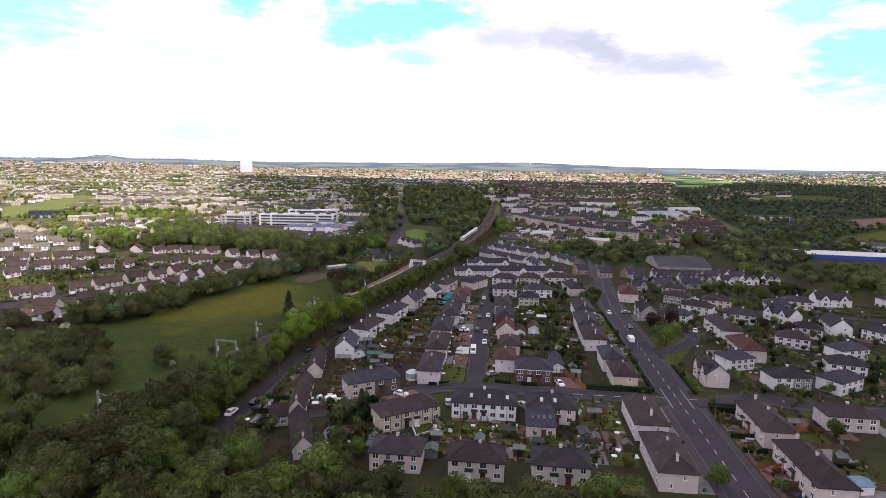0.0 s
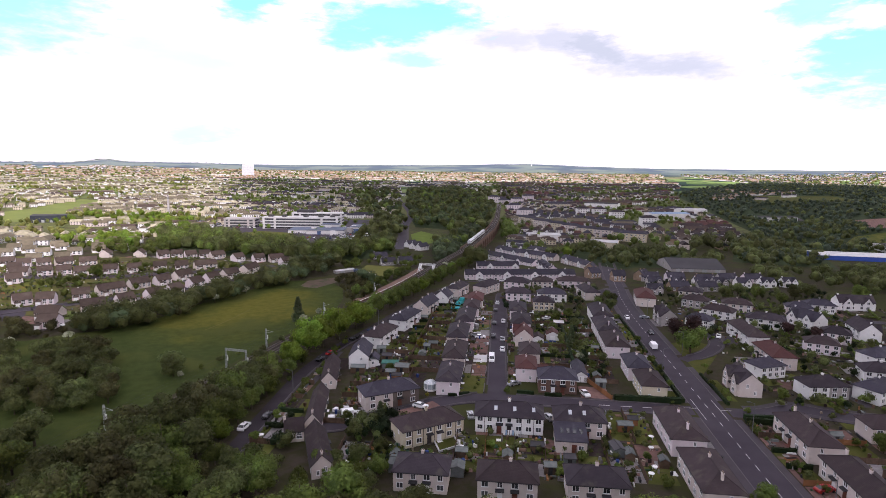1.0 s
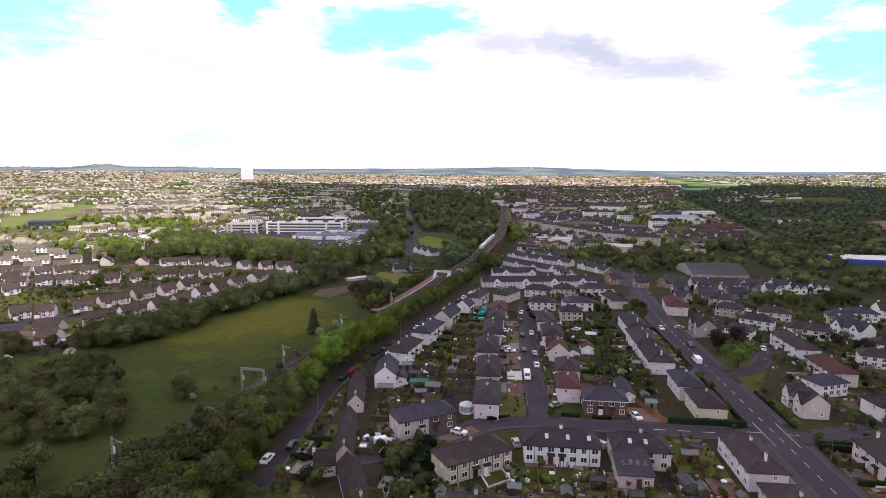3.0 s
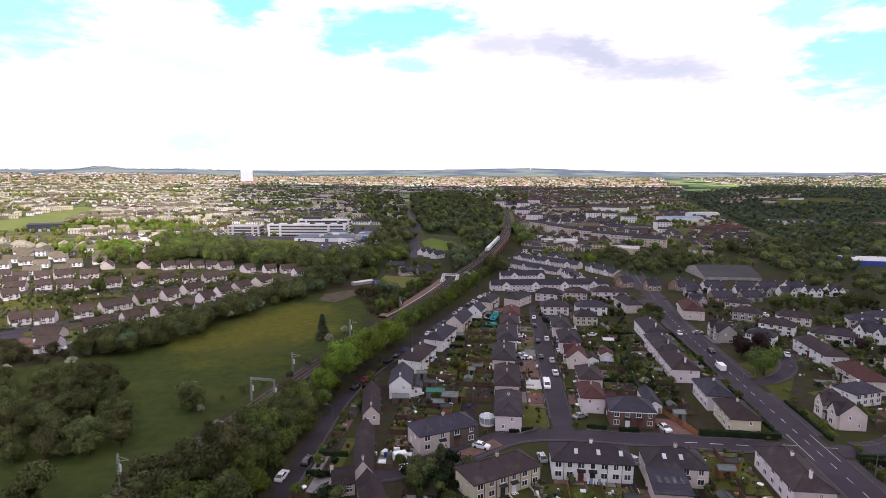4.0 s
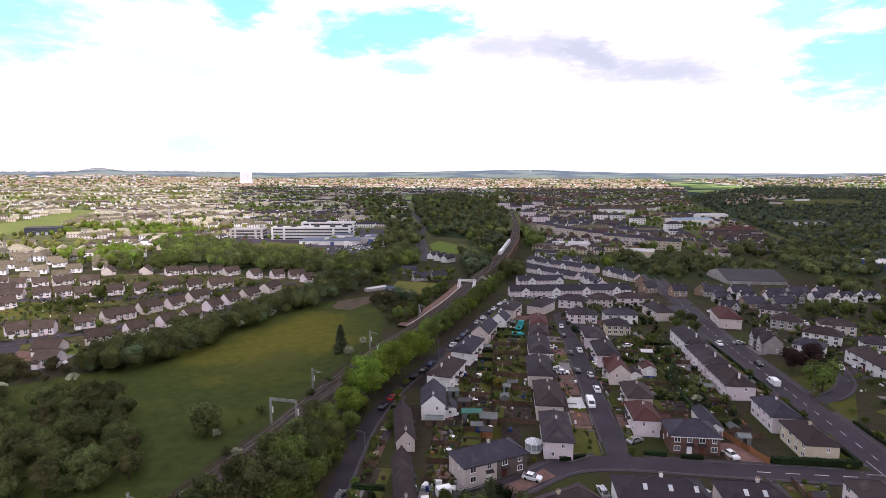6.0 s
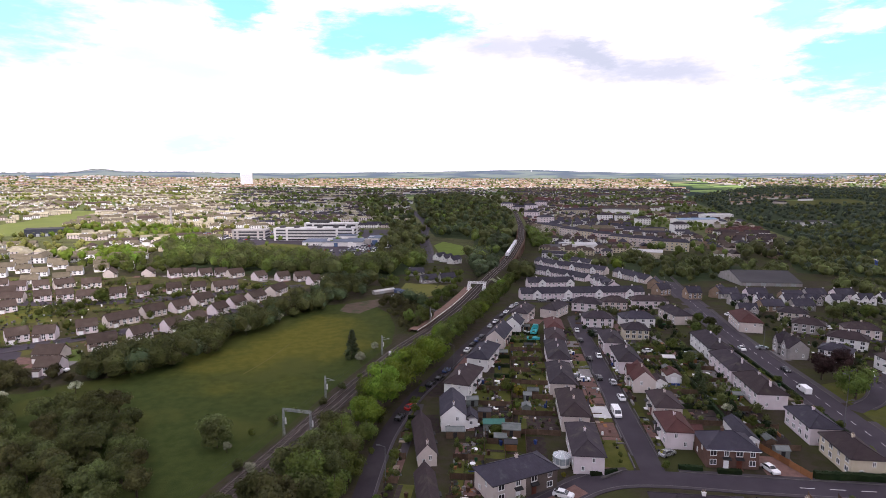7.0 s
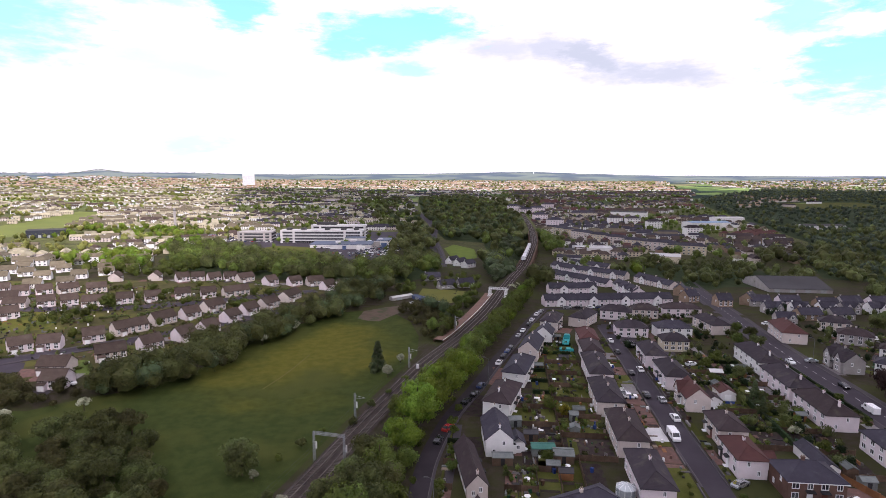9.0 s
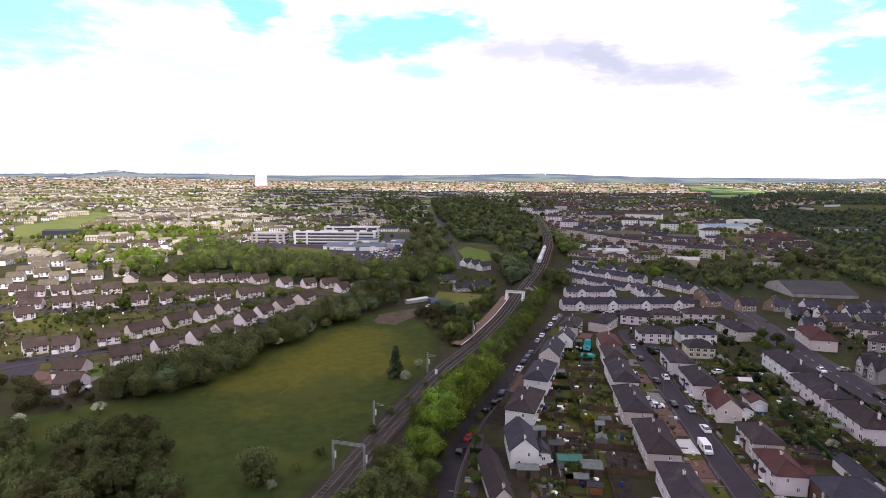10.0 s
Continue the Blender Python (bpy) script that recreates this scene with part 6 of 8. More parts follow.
# garden and street trees
for k, x, y, s in (("broad", 69.2, 198.5, 1.25), ("plum", 68.5, 215, 1.35), ("plum", 76.5, 219, 1.4), ("conifer", 27.5, 206, 0.75), ("conifer", 26, 197, 0.6), ("golden", -28.5, 189, 1.0), ("broad", -32, 193, 0.5), ("broad", -34.5, 164, 0.4),
                   ("deep", -34.0, 118, 0.55), ("broad", -38.5, 128, 0.35), ("conifer", -29.5, 127, 0.7), ("deep", -30, 107, 0.6), ("deep", -26, 112, 0.5), ("broad", 30, 243, 0.55), ("broad", 24, 236, 0.5), ("deep", 31, 226, 0.6),
                   ("broad", 22, 221, 0.45), ("hawthorn", 28, 184, 0.8), ("broad", 31, 176, 0.4), ("golden", 4.0, 158, 0.4), ("golden", -20, 146, 0.35), ("plum", 124, 222, 0.9), ("plum", 116, 228, 0.9), ("broad", 83, 158, 0.45),
                   ("deep", 52, 262, 0.7), ("deep", 55, 276, 0.7), ("broad", 55, 290, 0.6), ("broad", 47, 268, 0.6), ("broad", 92, 128, 0.6), ("deep", 108, 148, 0.4), ("broad", -56, 158, 0.35), ("broad", -57, 165, 0.3), ("broad", 3, 152, 0.25),
                   ("broad", 142, 292, 0.8), ("deep", 118, 300, 0.9), ("deep", 128, 310, 0.9), ("broad", 136, 305, 0.9), ("deep", 155, 305, 1.0), ("deep", 165, 312, 1.0), ("broad", 190, 310, 1.0), ("deep", 200, 318, 1.0), ("deep", 215, 270, 1.0)):
    tree(k, x, y, s)
grng = random.Random(9)
for i, (x, y) in enumerate(scatter([(-31, 172), (-20, 172), (-20, 262), (-30, 262)], 14, grng, 4) + scatter([(14, 190), (36, 190), (36, 250), (14, 250)], 22, grng, 4) + scatter([(-36, 100), (-22, 100), (-22, 118), (-36, 118)], 8, grng, 3)
                           + scatter([(80, 110), (120, 110), (150, 180), (150, 290), (84, 290)], 60, grng, 6) + scatter([(-10, 106), (40, 106), (40, 122), (-10, 122)], 12, grng, 4) + scatter([(50, 160), (53, 160), (53, 250), (50, 250)], 14, grng, 3)
                           + scatter([(66, 100), (70, 100), (70, 190), (66, 190)], 12, grng, 4) + scatter([(-58, 108), (-55.5, 108), (-57, 200), (-59, 200)], 12, grng, 4)):
    tree("bush", x, y, grng.uniform(0.5, 1.2), "garden bushes")


CLEARINGS = [[(470, 800), (520, 800), (620, 960), (509, 900)], [(365, 885), (440, 885), (455, 935), (375, 935)], [(345, 610), (420, 640), (540, 760), (500, 775), (400, 690)], [(520, 1250), (760, 1300), (800, 1500), (600, 1480)], [(900, 1150), (1050, 1250), (1080, 1450), (960, 1400)]]


PARK = [(-640, 640), (-740, 745), (-745, 802), (-815, 1000), (-750, 980), (-655, 780), (-596, 650)]


SCHOOL = [(-108, 612), (-100, 650), (-72, 612), (-65, 550), (-72, 536), (-88, 533), (-97, 560)]


def in_clearing(x, y):
    return inside(x, y, PARK) or inside(x, y, SCHOOL) or y > 580 and x > 300 and any(inside(x, y, p) for p in CLEARINGS)


def open_land(x, y):
    """Where the town leaves green patches."""
    return not in_clearing(x, y) and noise.noise(Vector((x / 130, y / 130, 61))) > 0.1


def woods(name, polys, label, mat, height, seed, leaf=0.9, cards=26, avoid=in_clearing):
    """Many small trees as one object: lumpy cores with leaf cards."""
    rng = random.Random(seed)
    nr = np.random.default_rng(seed)
    ico = bmesh.new()
    bmesh.ops.create_icosphere(ico, subdivisions=1, radius=1)
    cv = np.array([v.co[:] for v in ico.verts])
    cf = [tuple(v.index for v in f.verts) for f in ico.faces]
    ico.free()
    V, F, k = [], [], 0
    for poly, n in polys:
        for x, y in scatter(poly, n, rng, avoid=avoid) if n else poly:
            h = height * (rng.uniform(0.5, 1.25) if height > 3 else rng.uniform(0.7, 1.15))
            r = h * rng.uniform(0.36, 0.55)
            z = land(x, y)
            lumps = 2 if cards > 10 else 1
            for j in range(lumps):
                c = np.array([x + rng.uniform(-0.4, 0.4) * r * j, y + rng.uniform(-0.4, 0.4) * r * j, z + h * (0.5 + 0.12 * j)])
                rad = np.array([r, r, h * 0.46]) * (1 - 0.25 * j)
                V.append(c + cv * rad * 0.76 * nr.uniform(0.8, 1.08, (len(cv), 1)))
                F += [tuple(k + q for q in f) for f in cf]
                k += len(cv)
                if cards:
                    m = int(cards * 1.6)
                    d = nr.normal(size=(m, 3))
                    d[:, 2] = np.abs(d[:, 2]) - 0.25
                    d /= np.linalg.norm(d, axis=1)[:, None]
                    p = c + d * rad * nr.uniform(0.85, 1.1, (m, 1))
                    nn = d + nr.normal(size=(m, 3)) * 0.5
                    t = np.cross(nn, nr.normal(size=(m, 3)))
                    t /= np.linalg.norm(t, axis=1)[:, None]
                    b = np.cross(nn, t)
                    b /= np.linalg.norm(b, axis=1)[:, None]
                    s = leaf * 0.78 * nr.uniform(0.6, 1.3, (m, 1))
                    V.append(np.stack([p + t * s, p - t * s * 0.5 + b * s * 0.8, p - t * s * 0.5 - b * s * 0.8], 1).reshape(-1, 3))
                    F += [(k + 3 * q, k + 3 * q + 1, k + 3 * q + 2) for q in range(m)]
                    k += 3 * m
    me = bpy.data.meshes.new(name)
    me.from_pydata(np.concatenate(V).tolist(), [], F)
    me.materials.append(LEAF[mat])
    tagged(new(name, me), label, "woodland", kind="stuff")


BELT = [(-350, 520), (-285, 425), (-227, 392), (-183, 380), (-158, 372), (-137, 366), (-112, 372), (-98, 400), (-92, 440), (-100, 485), (-114, 505), (-130, 462), (-156, 432), (-217, 482), (-286, 535), (-350, 590)]
MIDWOOD = [(-62, 500), (-50, 425), (-38, 470), (-28, 548), (-22, 610), (-18, 700), (-17, 820), (-22, 1000), (-45, 1180), (-80, 1450), (-160, 1600), (-260, 1500), (-215, 1200), (-160, 900), (-112, 690), (-66, 665), (-58, 545)]
ROADSIDE = [(-118, 545), (-136, 548), (-150, 610), (-178, 720), (-240, 900), (-330, 1150), (-400, 1500), (-300, 1480), (-225, 1180), (-170, 900), (-122, 690), (-110, 590)]
DENE = [(40, 470), (62, 440), (84, 405), (100, 420), (160, 425), (172, 470), (150, 520), (110, 528), (70, 545)]
EASTWOOD = [(185, 470), (250, 440), (290, 545), (420, 500), (700, 650), (1000, 900), (1500, 1700), (2000, 2350), (1350, 1980), (1000, 2400), (700, 1980), (420, 1500), (345, 1000), (300, 720), (220, 560)]
HEDGEROW = [(-160, 184), (-151, 190), (-145, 197), (-139, 208), (-137, 222), (-134, 240), (-129.5, 262), (-123, 277), (-118, 289), (-127, 304), (-138, 292), (-146, 268), (-153, 242), (-156, 222), (-162, 206), (-172, 195)]
COPSE = [(-122, 290), (-116, 290), (-113, 304), (-106, 318), (-109, 340), (-100, 346), (-118, 354), (-140, 350), (-134, 318)]
LINESIDE = [(-92, 309), (-84, 317), (-70, 304), (-68, 262), (-74, 250), (-79, 262), (-86, 284), (-94, 298)]
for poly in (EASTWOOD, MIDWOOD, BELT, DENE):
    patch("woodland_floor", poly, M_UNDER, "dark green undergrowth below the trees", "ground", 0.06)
for i, poly in enumerate(CLEARINGS):
    patch("clearing", poly, (M_CHIPS, M_PAVE, M_ROUGH, M_LAWN, M_ROUGH)[i], ("bare brown field among trees", "grey yard in a clearing", "rough grass clearing", "green field in the wood", "rough grass clearing")[i], "ground", 0.12)
woods("hedgerow", [(HEDGEROW, 70), (COPSE, 34)], "dense green hedgerow trees beside the meadow", "deep", 9.5, 31, 0.38, 150)
woods("hedgerow", [(HEDGEROW, 30), (COPSE, 20), ([(-84, 317), (-70, 304), (-68, 285), (-76, 290)], 4)], "lighter green bushes in the hedgerow", "hazel", 8.0, 32, 0.36, 130)
woods("hedgerow", [(HEDGEROW, 24), (LINESIDE, 44), ([(-176, 176), (-162, 184), (-172, 194), (-205, 196), (-214, 178)], 26)], "low olive scrub beside the meadow", "olive", 4.6, 34, 0.3, 90)
woods("green_hedges", [([(-95, 362), (-60, 356), (-56, 372), (-92, 378)], 16), ([(-104, 340), (-96, 340), (-94, 372), (-102, 372)], 12), ([(-66, 330), (-60, 334), (-58, 352), (-62, 354)], 6), ([(-60, 376), (-96, 384), (-96, 410), (-56, 405)], 26)], "hedge trees round the bowling green", "mid", 4.6, 35, 0.34, 60)
woods("estate_trees", [([(-300, 230), (-180, 225), (-160, 300), (-190, 360), (-330, 340)], 44), ([(-244, 262), (-226, 262), (-230, 278), (-242, 276)], 9), ([(-182, 322), (-170, 318), (-168, 334), (-180, 336)], 7), ([(-182, 300), (-174, 296), (-170, 304), (-178, 308)], 5)], "garden trees and shrubs between estate houses", "mid", 4.5, 33, 0.3, 60)
woods("estate_trees", [([(-345, 460), (-330, 398), (-285, 388), (-245, 384), (-222, 392), (-285, 424)], 34), ([(-330, 372), (-290, 372), (-250, 380), (-262, 388), (-318, 388)], 10)], "leafy trees behind the last row of houses", "mid", 8, 36, 0.4, 80)
woods("estate_trees", [([(-350, 470), (-330, 398), (-290, 392), (-300, 430)], 12)], "sunlit bright trees behind the last row of houses", "lime", 9, 38, 0.4, 80)
woods("woodland_belt", [(BELT, 150)], "belt of dark green trees behind the estate", "deep", 13.0, 3, 0.5, 105)
woods("woodland_belt", [(BELT, 230)], "belt of mixed green trees behind the estate", "mid", 12, 23, 0.5, 105)
woods("woodland_belt", [([(-385, 560), (-335, 505), (-296, 505), (-312, 560), (-366, 612)], 26), ([(52, 452), (56, 458), (50, 462)], 2)], "belt of bright spring trees", "lime", 12, 13, 0.5, 105)
woods("valley_wood", [(MIDWOOD, 300), ([(-4, 585), (12, 600), (6, 760), (-2, 760)], 40)], "dense wood in the valley beside the railway", "mid", 12, 4, 0.6, 30)
woods("valley_wood", [([(170, 540), (262, 530), (270, 600), (200, 610)], 34), (MIDWOOD, 420), ([(-24, 400), (-14, 405), (-18, 430), (-26, 430)], 10), (ROADSIDE, 90), ([(-118, 545), (-148, 530), (-160, 640), (-174, 740), (-138, 740), (-118, 640)], 55), ([(-30, 1000), (20, 1000), (60, 1500), (-60, 1700), (-120, 1600)], 60)], "dark trees in the valley wood", "deep", 14, 14, 0.6, 30)
woods("valley_wood", [(MIDWOOD, 260), (ROADSIDE, 50), ([(-58, 395), (-44, 400), (-36, 470), (-52, 520), (-58, 470)], 22)], "blue-green trees in the valley wood", "hazel", 13, 15, 0.6, 30)
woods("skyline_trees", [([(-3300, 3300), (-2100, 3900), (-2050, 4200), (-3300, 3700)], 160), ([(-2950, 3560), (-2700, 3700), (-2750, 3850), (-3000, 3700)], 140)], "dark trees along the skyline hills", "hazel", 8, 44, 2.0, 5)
woods("dene_trees", [(DENE, 130), ([(165, 352), (230, 335), (250, 400), (180, 430), (165, 392)], 60), ([(205, 290), (260, 280), (270, 420), (230, 420)], 90)], "trees beside the warehouse", "deep", 9, 5, 0.5, 36)
# the main east wood wears the haze-tinted leaf colour
woods("east_wood", [(EASTWOOD, 4200)], "wide dark wood on the east side of the town", "hazed", 9.5, 6, 0.9, 10)
woods("east_wood", [(EASTWOOD, 1500), ([(150, 440), (230, 440), (262, 520), (250, 590), (230, 590)], 60)], "green trees in the east wood", "deep", 10, 16, 0.9, 10)
woods("east_wood", [([(185, 470), (250, 440), (290, 545), (420, 500), (600, 600), (560, 800), (345, 900), (300, 720), (220, 560)], 380)], "leafy trees at the near edge of the east wood", "deep", 8.5, 26, 0.5, 40)
TOWN_W = [(-340, 470), (-420, 400), (-640, 520), (-1100, 900), (-1900, 1900), (-1100, 2000), (-800, 1650), (-560, 1000), (-340, 770)]
TOWN_C = [(-330, 770), (-160, 800), (-215, 1150), (-330, 1700), (-420, 2050), (-1050, 2050), (-850, 1640), (-560, 1000)]
TOWN_E = [(2, 640), (0, 545), (8, 475), (44, 462), (70, 548), (150, 545), (240, 570), (290, 760), (330, 1000), (410, 1500), (600, 2050), (-60, 2050), (-30, 1500), (-15, 1000), (0, 800)]
TOWN_M = [(-330, 1700), (-200, 1600), (-120, 1480), (-30, 1500), (-60, 2050), (-420, 2050)]
FAR_BAND = [(-3400, 1700), (-1900, 1950), (-400, 2080), (600, 2080), (700, 2700), (900, 3500), (-300, 3600), (-2200, 3300), (-3600, 2600)]
FAR_EAST = [(900, 2300), (1800, 2100), (2900, 2700), (2400, 3600), (1000, 3500)]
woods("town_trees", [(TOWN_W, 260), (TOWN_C, 420), (TOWN_E, 420)], "trees scattered among town houses", "mid", 9, 7, 0.9, 10)
woods("town_trees", [(TOWN_C, 300), (TOWN_M, 120), (TOWN_E, 260), ([(-560, 820), (-330, 790), (-330, 900), (-560, 960)], 70)], "dark trees between town streets", "deep", 9, 27, 0.9, 10)
# these groves get the leaf colour with sunshine mixed in
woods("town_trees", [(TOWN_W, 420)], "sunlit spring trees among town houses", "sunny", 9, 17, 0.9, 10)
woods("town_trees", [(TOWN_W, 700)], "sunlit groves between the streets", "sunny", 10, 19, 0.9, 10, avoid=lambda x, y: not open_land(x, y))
woods("town_trees", [(TOWN_C, 500), (TOWN_E, 400)], "green groves between the streets", "mid", 10, 20, 0.9, 10, avoid=lambda x, y: not open_land(x, y))
woods("hospital_trees", [([(-330, 600), (-210, 530), (-140, 560), (-150, 780), (-330, 760)], 34)], "green trees about the hospital", "mid", 7, 37, 0.6, 20)
woods("far_trees", [(FAR_BAND, 1500), (FAR_EAST, 600)], "dark distant trees among houses", "mid", 12, 28, 2.0, 6)
# distant trees in the sunlit leaf colour
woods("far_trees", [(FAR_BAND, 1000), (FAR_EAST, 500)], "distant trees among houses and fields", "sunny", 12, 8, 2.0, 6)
woods("far_trees", [([(-560, 620), (-430, 640), (-450, 760), (-600, 740)], 60), ([(-420, 470), (-345, 400), (-320, 410), (-310, 440), (-380, 540)], 50), ([(-440, 640), (-390, 640), (-400, 690), (-440, 690)], 12)], "sunlit bright trees near the estate", "lime", 10, 18, 0.6, 30)


def town(name, polys, label, seed, walls, roofs, pitch=15.0, row=34.0, skip=0.12):
    """Rows of distant houses as one object, turned block by block."""
    rng = random.Random(seed)
    m = Mesh()
    lengths = (lambda r: r.choice((0.6, 0.65, 0.75)), lambda r: r.uniform(0.75, 1.15), lambda r: r.uniform(1.2, 2.4))

    def block(a, b, salt):
        """A number shared by all houses of one street block."""
        return int(math.floor(a / 95) * 31 + math.floor(b / 62) * 17 + salt * 13 + seed) * 7919 % 97

    for poly, turn in polys:
        xs, ys = [p[0] for p in poly], [p[1] for p in poly]
        cx, cy, R = (min(xs) + max(xs)) / 2, (min(ys) + max(ys)) / 2, 0.75 * max(max(xs) - min(xs), max(ys) - min(ys))
        c, s = math.cos(radians(turn)), math.sin(radians(turn))
        v = -R
        while v < R:
            u = -R
            while u < R:
                L = pitch * lengths[block(u, v, 1) % 3](rng)
                bend = 14 * math.sin(u / 90 + v / 160)
                x, y = cx + c * u - s * (v + bend), cy + s * u + c * (v + bend)
                if inside(x, y, poly) and rng.random() > skip and not inside(x, y, PARK) and noise.noise(Vector((x / 130, y / 130, 61))) < 0.16:
                    a = radians(turn + 8 * math.cos(u / 90) + (90 if noise.noise(Vector((x / 160, y / 160, seed))) > 0.25 else 0) + rng.uniform(-4, 4))
                    ca, sa = math.cos(a), math.sin(a)
                    W, h, r = rng.uniform(6.6, 8.0), rng.uniform(4.4, 5.4), rng.uniform(2.2, 3.0)
                    z = land(x, y) - 0.5
                    tr = lambda p, q, t: (x + ca * p - sa * q, y + sa * p + ca * q, z + t)
                    l, w = L / 2, W / 2
                    kind = block(u, v, 2) if rng.random() < 0.75 else rng.randrange(97)
                    wi, ri = kind % len(walls), len(walls) + kind % 7 % len(roofs)
                    hipped = rng.random() < 0.35
                    m.solid([tr(p, q, t) for t in (0, h) for p, q in ((-l, -w), (l, -w), (l, w), (-l, w))] + ([] if hipped else [tr(-l, 0, h + r), tr(l, 0, h + r)]),
                            [(0, 1, 5, 4), (1, 2, 6, 5), (2, 3, 7, 6), (3, 0, 4, 7)] + ([] if hipped else [(5, 6, 9), (7, 4, 8)]), wi)
                    k = w * 0.9 if hipped else -0.2
                    o = 0.35
                    m.solid([tr(-l - o, -w - o, h - 0.15), tr(l + o, -w - o, h - 0.15), tr(l + o, w + o, h - 0.15), tr(-l - o, w + o, h - 0.15), tr(-l + k, 0, h + r), tr(l - k, 0, h + r)],
                            [(0, 1, 5, 4), (2, 3, 4, 5), (1, 2, 5), (3, 0, 4)], ri)
                    if y < 1300:
                        for p in np.arange(-l + 1.6, l - 1.0, 3.2):
                            for t in (1.0, 3.2):
                                m.face([tr(p - 0.6, -w - 0.05, t), tr(p + 0.6, -w - 0.05, t), tr(p + 0.6, -w - 0.05, t + 1.2), tr(p - 0.6, -w - 0.05, t + 1.2)], len(walls) + len(roofs))
                u += L + rng.uniform(3, 7)
            v += row * rng.uniform(0.85, 1.15)
    me = bpy.data.meshes.new(name)
    me.from_pydata(m.v, [], m.f)
    for mt in [WALLS[k] for k in walls] + [ROOFS[k] for k in roofs] + [M_GLASS]:
        me.materials.append(mt)
    me.polygons.foreach_set("material_index", m.m)
    tagged(new(name, me), label, "houses", kind="stuff")


# sunlight on these roofs is put into their pale tile colours
town("town_houses", [(TOWN_W, 30)], "rows of white houses with roofs coloured pale as if sunlit", 21, ("white", "buff", "white", "cream"), ("weathered", "lit_brown", "weathered", "russet", "lit_brown"), 13, 26, 0.15)
# pale tiles mixed in here to lift the rows as haze would
town("town_houses", [(TOWN_C, 14), (TOWN_M, 4)], "rows of cream houses with brown and grey roofs", 25, ("white", "cream", "white", "pink"), ("slate", "weathered", "brown", "russet", "lit_brown"), 12.5, 23, 0.12)
town("town_houses", [(TOWN_E, -8)], "town centre houses and tenements with slate roofs", 22, ("cream", "white", "white", "stone", "buff"), ("slate", "russet", "brown", "red", "lit_brown"), 12, 22, 0.12)
# far roofs lightened in colour for sun and haze
town("far_houses", [(FAR_BAND, 10)], "distant estates with red roofs coloured pale as if sunlit", 23, ("white", "cream", "white", "cream"), ("terracotta", "weathered", "terracotta", "brown"), 17, 36, 0.15)
town("far_houses", [(FAR_EAST, -15), ([(450, 1300), (650, 1350), (800, 1700), (620, 1800)], 20)], "distant pale houses among fields", 24, ("white", "cream"), ("terracotta", "grey"), 20, 70, 0.3)

